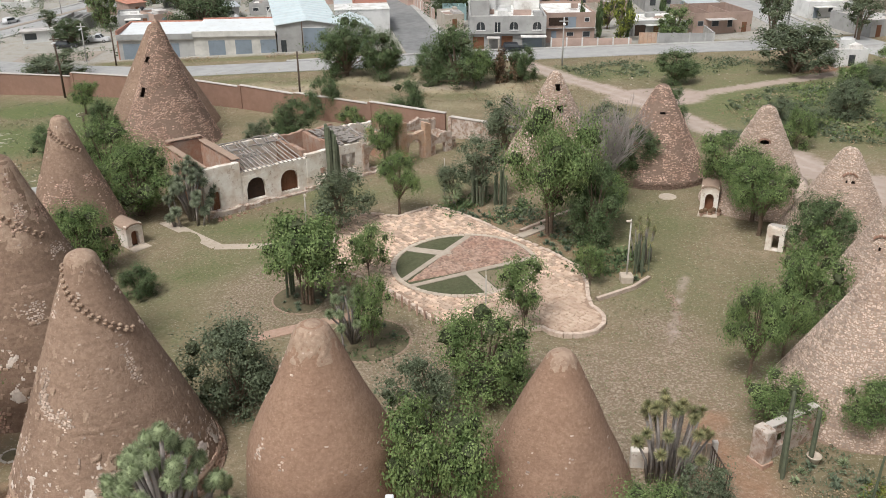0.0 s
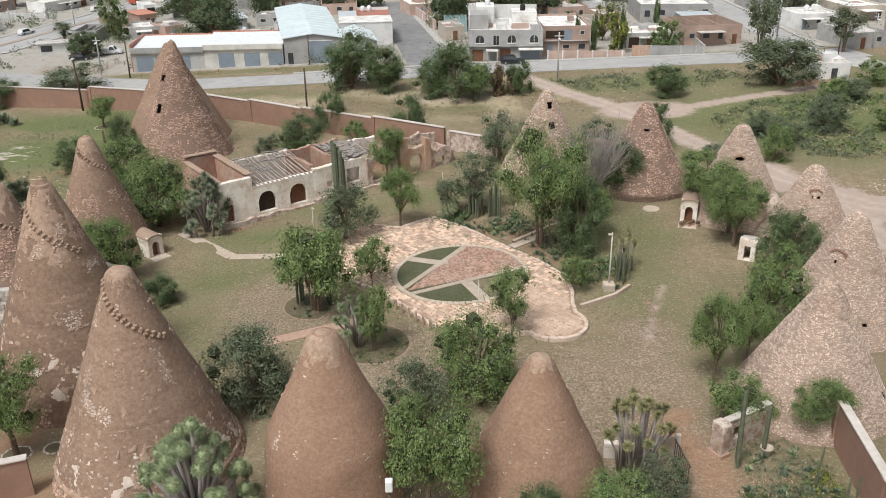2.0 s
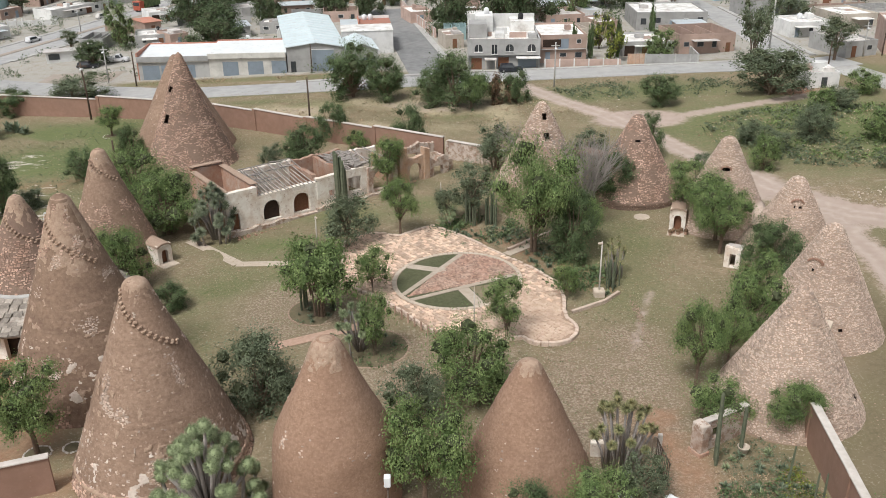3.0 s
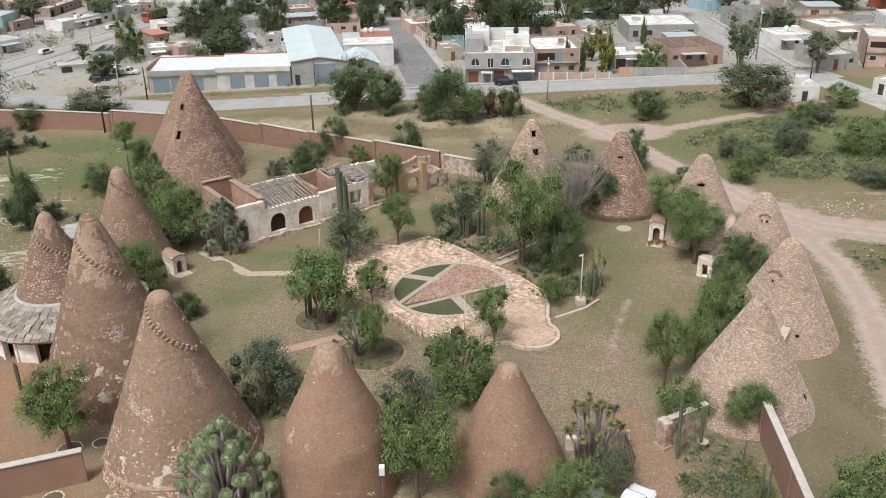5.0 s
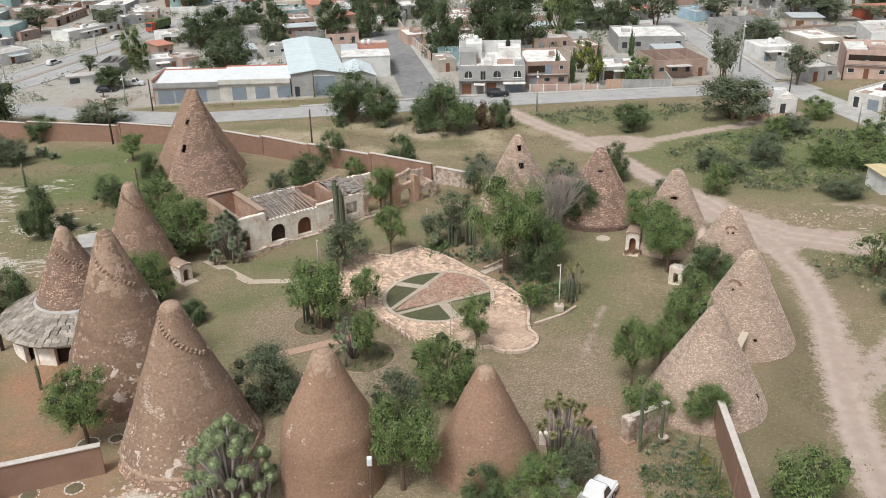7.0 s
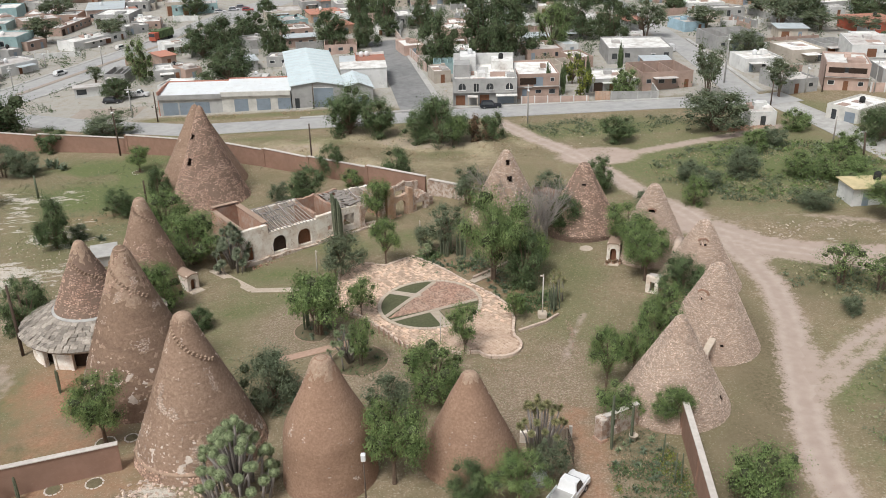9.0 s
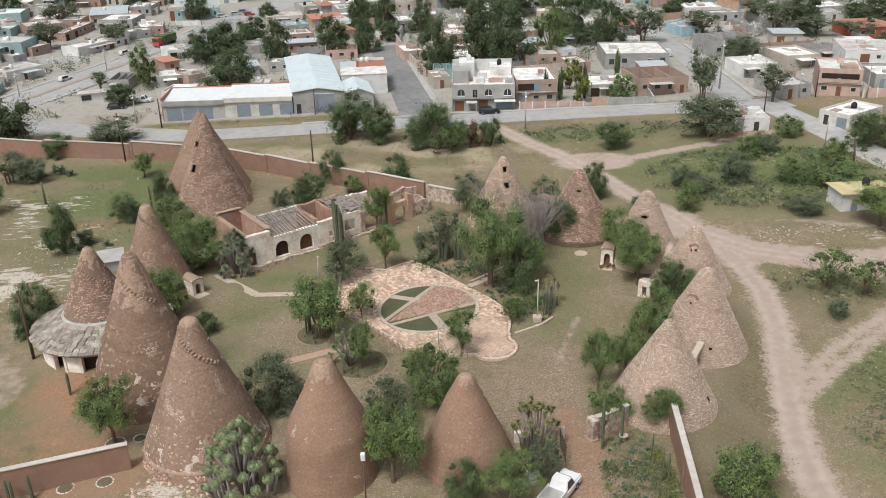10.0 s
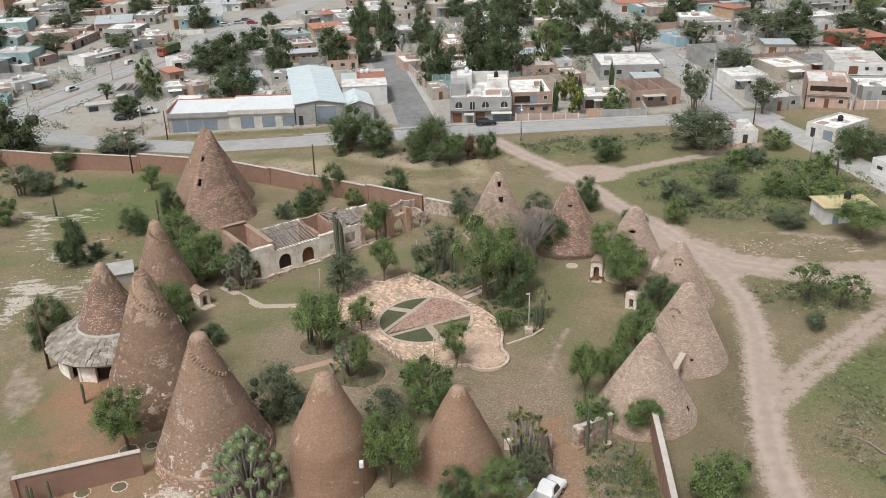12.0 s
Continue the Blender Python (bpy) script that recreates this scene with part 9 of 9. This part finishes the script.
tank(5.9, 123.4, -2, 8.5, 10.5, 5.9, True)
g2 = house(17.2, 126.4, 2, 7.2, 11, 5.1, "brick", "white", 2, "two-storey brick and grey house with a white roof")
# thin black box on the facade for the shade of a balcony
bx("balcony_recess", (0.4, -0.06, 2.45, 3.2, 0.0, 3.6), "void", g2)
house(30.4, 128.6, 2, 9.5, 8, 2.9, "grey", "white", 1, "low house with a patched white roof")
for nm, x0, y0, x1, y1, hh, m_, lb in (("fence_wall", 17.6, 123.1, 29.0, 122.6, 1.25, "pink", "salmon block fence wall along the road"), ("fence_wall", 32.7, 122.4, 40.3, 121.7, 1.5, "grey", "grey block fence wall along the road"), ("fence_wall", -6.4, 190.5, -3.2, 170.5, 1.8, "pink", "long pink wall along a street"), ("fence_wall", -3.1, 169.5, 1.2, 151.0, 1.8, "pink", "long pink wall along a street"), ("fence_wall", 75.0, 119.0, 92.0, 117.0, 1.6, "pink", "pale pink yard wall by houses"), ("fence_wall", 40.4, 121.6, 40.8, 128.0, 1.4, "concrete", "grey side wall of a yard")):
    L = math.hypot(x1 - x0, y1 - y0)
    e = thing(nm, x0, y0, math.degrees(math.atan2(y1 - y0, x1 - x0)), label=lb, category="wall")
    bx("wall_body", (0, -0.1, -1.0, L, 0.1, hh), m_, e)
    for i in range(int(L / 2.2) + 1):
        bx("pier", (i * 2.2 - 0.1, -0.14, -1.0, i * 2.2 + 0.1, 0.14, hh + 0.08), "white" if m_ == "pink" else m_, e)
e = thing("yard_gate", 30.0, 122.55, -2, label="orange-brown metal yard gate between walls", category="gate")
bx("gate_leaf", (0, -0.05, 0.0, 1.25, 0.03, 1.65), "orange", e)
bx("gate_leaf", (1.3, -0.05, 0.0, 2.55, 0.03, 1.65), "orange", e)
for i in range(5):
    bx("gate_bar", (0.1 + i * 0.55, -0.08, 0.05, 0.16 + i * 0.55, -0.05, 1.6), "brick", e)
# roadside sign, with plain bars for lettering
sg = thing("shop_sign", -74.6, 244.2, 12, label="large white shop sign with unreadable blue lettering", category="sign")
bx("panel", (0.0, -0.5, 3.6, 13.2, -0.3, 6.6), "sheet_white", sg)
for i in range(5):
    bx("lettering_bar", (1.5 + i * 1.5, -0.53, 4.6, 2.6 + i * 1.5, -0.5, 5.3), "blue", sg)
bx("sign_post", (2, -0.4, 0, 2.3, -0.3, 3.6), "grey", sg)
bx("sign_post", (11, -0.4, 0, 11.3, -0.3, 3.6), "grey", sg)
# red lorry on the avenue
lo = thing("lorry", -66.4, 202.6, 250, label="red lorry with a dark green load", category="lorry")
bx("cab", (2.3, -0.95, 0.4, 3.9, 0.95, 2.4), "red", lo)
bx("windscreen", (3.9, -0.8, 1.4, 3.94, 0.8, 2.2), "glass", lo)
bx("load_box", (-3.8, -1.0, 0.8, 2.1, 1.0, 2.6), "leaf_dark", lo)
bx("chassis", (-3.8, -0.4, 0.4, 3.4, 0.4, 0.8), "pole", lo)
for sx in (-2.9, -1.9, 2.9):
    for sy in (-0.85, 0.85):
        bm = bmesh.new()
        bmesh.ops.create_cone(bm, cap_ends=True, segments=14, radius1=0.4, radius2=0.4, depth=0.25, matrix=Matrix.Rotation(math.pi / 2, 4, "X"))
        w_ = part("wheel", bm, "tyre", lo)
        w_.matrix_basis = pose(sx, sy, 0.4)
# median of the avenue and pavements
strip("median", AVENUE[1:5], 1.5, "yard_soil", 0.14, "dry grassy median of the avenue", "median")
strip("pavement", [(-90.6, 138.5), (-86.3, 150.9), (-77.6, 177.1), (-70.5, 198), (-64.9, 223.6), (-57.4, 250)], 1.0, "concrete", 0.16, "pale pavement along the avenue", "pavement")
strip("pavement", [(-74.1, 146.7), (-65.4, 172.9), (-58.0, 194)], 0.8, "concrete", 0.16, "pale pavement along the avenue", "pavement")
strip("pavement", [(4.4, 122.3), (1.6, 140), (-5.6, 186)], 1.1, "concrete", 0.16, "concrete pavement along a street", "pavement")
strip("pavement", [(-20, 120.9), (6, 122.4), (17, 122.0), (40, 121.3), (52, 121.2)], 0.9, "concrete", 0.16, "concrete pavement before houses", "pavement")
strip("pavement", [(58.4, 123), (58.5, 150), (58.3, 170)], 0.8, "concrete", 0.15, "concrete pavement along a side street", "pavement")
strip("yard", [(-62, 131), (-50, 131)], 7.0, "yard_soil", 0.04, "bare earth lay-by with parked cars", "yard")
hw = thing("kiosk", -66.5, 143.5, 20, label="small white roadside kiosk with a flat roof", category="kiosk")
bx("wall", (0, 0, -0.5, 5.6, 2.6, 1.9), "white", hw)
bx("roof", (-0.3, -0.4, 1.9, 5.9, 2.9, 2.02), "roof_concrete", hw)
bx("hatch", (0.4, -0.04, 0.6, 2.2, 0.02, 1.6), "glass", hw)
# cars further off
for i, (x_, y_, r_, c_) in enumerate(((-60.5, 243, 10, (0.6, 0.6, 0.6)), (-57, 246, 12, (0.5, 0.5, 0.52)), (-52.5, 244, 8, (0.35, 0.05, 0.05)), (-55.5, 250, 12, (0.2, 0.2, 0.22)), (-49.5, 251, 8, (0.6, 0.6, 0.58)), (-73.5, 192.5, 62, (0.6, 0.58, 0.55)), (-92.5, 172.5, 60, (0.55, 0.56, 0.56)), (-90.0, 176.0, 60, (0.62, 0.62, 0.6)), (-78.2, 166.0, 70, (0.6, 0.6, 0.6)))):
    car("parked_car", x_, y_, r_, 4.4, 1.75, 1.5, c_, "car parked beside the avenue", group="cars along the avenue")


# houses that close the town behind
def town_fill():
    rnd = random.Random(77)
    cols = ("white", "grey", "brick", "grey", "pink", "grey", "brick", "white", "teal", "beige", "white")
    roofs = ("concrete", "white", "white", "white", "white", "metal")
    for iy in range(4):
        y = 222 + iy * 17
        x = -150 + rnd.uniform(0, 8)
        while x < 150:
            w = rnd.uniform(6, 11)
            if (seg_d(np.array([x + w / 2]), np.array([y + 4]), AVENUE)[0] > 14 and abs(x + w / 2 - 53) > 9) and not (y < 262 and -125 < x < 112 and rnd.random() < 0.35):
                wl_, rf = rnd.choice(cols), rnd.choice(roofs)
                house(x, y + rnd.uniform(-3, 3), rnd.uniform(-4, 12), w, rnd.uniform(7, 11), rnd.choice((2.8, 3.0, 3.3, 5.2)), wl_, rf, 1, f"{wl_} town house with a {rf} roof".replace("concrete roof", "flat concrete roof"), far=True, extras=rnd.random() < 0.4)
                if rnd.random() < 0.5:
                    plant(rnd.choice(("dark", "dark", "grey", "round")), x + w + 1.5, y + rnd.uniform(-6, 6), rnd.uniform(5, 9), rnd.uniform(6, 11), "distant green tree among the town houses", True, "town trees")
            x += w + rnd.uniform(1.0, 4)
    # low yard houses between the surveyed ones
    lanes = [[(x_ + d_, y_) for x_, y_ in AVENUE[:7]] for d_ in (-3, 3)] + [ [(0.5, 121), (-2.2, 140), (-9.6, 186)], [(54.8, 121), (55.4, 160), (52.5, 232)], [(-110, 138), (-56, 122), (62, 119)]]
    made = 0
    for k in range(900):
        x, y, w, d = rnd.uniform(-150, 150), rnd.uniform(130, 226), rnd.uniform(4, 9), rnd.uniform(4, 8)
        r_ = math.hypot(w, d) / 2
        if made < 75 and not (-118 < x < -38 and y > 165) and all(math.hypot(x - a, y - c) > r_ * 0.9 + q * 0.95 for a, c, q in FOOT) and all(seg_d(np.array([x]), np.array([y]), ln)[0] > r_ + 4.5 for ln in lanes):
            wl_, rf = rnd.choice(cols), rnd.choice(roofs + ("none", "none"))
            house(x - w / 2, y - d / 2, rnd.uniform(-8, 14), w, d, rnd.choice((2.0, 2.4, 2.8, 3.0)), wl_, rf, 1, f"{wl_} yard building with a {rf} roof".replace("concrete roof", "flat concrete roof").replace("a none roof", "no roof at all"), far=True, extras=rnd.random() < 0.4)
            made += 1
    # yard walls between the plots
    for k in range(400):
        x, y, L = rnd.uniform(-140, 140), rnd.uniform(128, 235), rnd.uniform(5, 14)
        a = rnd.choice((8, 98)) + rnd.uniform(-8, 8)
        mx_, my_ = x + L / 2 * math.cos(radians(a)), y + L / 2 * math.sin(radians(a))
        if k < 260 and all(math.hypot(mx_ - p, my_ - q) > L * 0.35 + r_ * 0.75 for p, q, r_ in FOOT) and all(seg_d(np.array([mx_]), np.array([my_]), ln)[0] > L / 2 + 4 for ln in lanes):
            m_ = rnd.choice(("grey", "town_brick", "white", "pink", "grey"))
            e = thing("yard_wall", x, y, a, label="low %s yard wall between town houses" % {"town_brick": "bare brick", "grey": "grey block", "white": "whitewashed", "pink": "pink rendered"}[m_], category="wall", group="yard walls of the town")
            bx("wall_body", (0, -0.1, -1.0, L, 0.1, rnd.uniform(1.2, 1.9)), m_, e)
            for i in range(int(L / 3) + 1):
                bx("pier", (i * 3 - 0.12, -0.14, -1.0, i * 3 + 0.12, 0.14, 1.95), m_, e)
    # greenery in the yards and plots
    for mt, sd, lb in (("leaf_grey", 31, "grey-green weeds and shrubs in the town plots"), ("leaf_town", 32, "dark green shrubs in the town plots"), ("dry", 33, "dry weeds in the town plots")):
        r2 = random.Random(sd)
        v, f = [], []
        for k in range(2600):
            x, y = r2.uniform(-125, 125), r2.uniform(126, 235)
            if noise.noise(Vector((x * 0.09, y * 0.09, sd))) < 0.0 or any(math.hypot(x - p, y - q) < r_ * 0.8 for p, q, r_ in FOOT) or any(seg_d(np.array([x]), np.array([y]), ln)[0] < 5.2 for ln in lanes):
                continue
            hgt = r2.uniform(0.3, 1.5) if mt != "dry" else r2.uniform(0.15, 0.4)
            for q in range(34):
                p = Vector((x + r2.gauss(0, hgt * 0.36), y + r2.gauss(0, hgt * 0.36), gz(x) + r2.uniform(0, hgt)))
                n_ = Vector((r2.uniform(-1, 1), r2.uniform(-1, 1), r2.uniform(0.2, 1.2))).normalized()
                t_ = Matrix.Rotation(r2.uniform(0, 6.28), 3, n_) @ n_.orthogonal().normalized()
                s_, z_ = n_.cross(t_), hgt * r2.uniform(0.1, 0.2)
                o = len(v)
                v += [tuple(p - t_ * z_), tuple(p + s_ * z_ * 0.5), tuple(p + t_ * z_), tuple(p - s_ * z_ * 0.5)]
                f.append((o, o + 1, o + 2, o + 3))
        tagged(pyd("scrub", v, f, mt), lb, "scrub", kind="stuff")
    # the distant rows, past counting
    mats = ("white", "grey", "brick", "beige", "pink", "roof_white", "roof_concrete", "roof_red", "glass")
    v, f, mi = [], [], []
    for iy in range(16):
        y = 290 + iy * 18
        x = -240 + rnd.uniform(0, 8)
        while x < 250:
            w, d, h = rnd.uniform(6, 12), rnd.uniform(7, 11), rnd.choice((2.2, 2.4, 2.6, 4.2))
            yy = y + rnd.uniform(-4, 4)
            if seg_d(np.array([x + w / 2]), np.array([yy + 4]), AVENUE)[0] > 14 and abs(x + w / 2 - 51) > 9:
                wm = rnd.randrange(5)
                for b_, m_ in [((x, yy, -1, x + w, yy + d, h), wm), ((x + 0.2, yy + 0.2, h, x + w - 0.2, yy + d - 0.2, h + 0.12), 5 + rnd.randrange(3))] + [((x + 1 + k * 2.2, yy - 0.04, 1.0, x + 1.9 + k * 2.2, yy + 0.02, 1.9), 8) for k in range(int((w - 1.5) / 2.2))]:
                    o = len(v)
                    v += [(p[0], p[1], p[2] + gz(x)) for p in boxv(*b_)]
                    f += [tuple(t + o for t in q) for q in BOXF]
                    mi += [m_] * 6
            x += w + rnd.uniform(1.0, 5)
    o = pyd("distant_houses", v, f, mats[0])
    for m_ in mats[1:]:
        o.data.materials.append(M[m_])
    o.data.polygons.foreach_set("material_index", mi)
    tagged(o, "distant rows of flat-roofed town houses", "houses", kind="stuff")
    ch, cm = [], crown_data(random.Random(3), 2.5, 0.2, 5.0, 9, 5, 6, 0.3)
    for k in range(150):
        s, x, y = rnd.uniform(1.2, 2.2), rnd.uniform(-230, 240), rnd.uniform(275, 560)
        ch.append(([(p[0] * s + x, p[1] * s + y, p[2] * s * 0.9 + gz(x)) for p in cm[0]], cm[1]))
    tagged(joined("distant_trees", ch, "leaf_dark"), "distant dark trees between houses", "trees", kind="stuff")
    for iy in range(5):
        for sx in (-1, 1):
            for k in range(3):
                x, y = sx * (112 + k * 16 + rnd.uniform(-4, 4)) , 132 + iy * 16 + rnd.uniform(-3, 3)
                wl_ = rnd.choice(cols)
                house(x, y, rnd.uniform(-6, 10), rnd.uniform(7, 12), 9, rnd.choice((2.9, 3.2, 5.0)), wl_, "concrete", 1, f"{wl_} town house with a flat concrete roof", far=True)


town_fill()


pave()

# ---- from plan units to metres ----
for ob in list(scene.objects):
    if ob.parent is None and ob.type in {"MESH", "EMPTY"}:
        ob.matrix_basis = Matrix.Scale(UNIT, 4) @ ob.matrix_basis
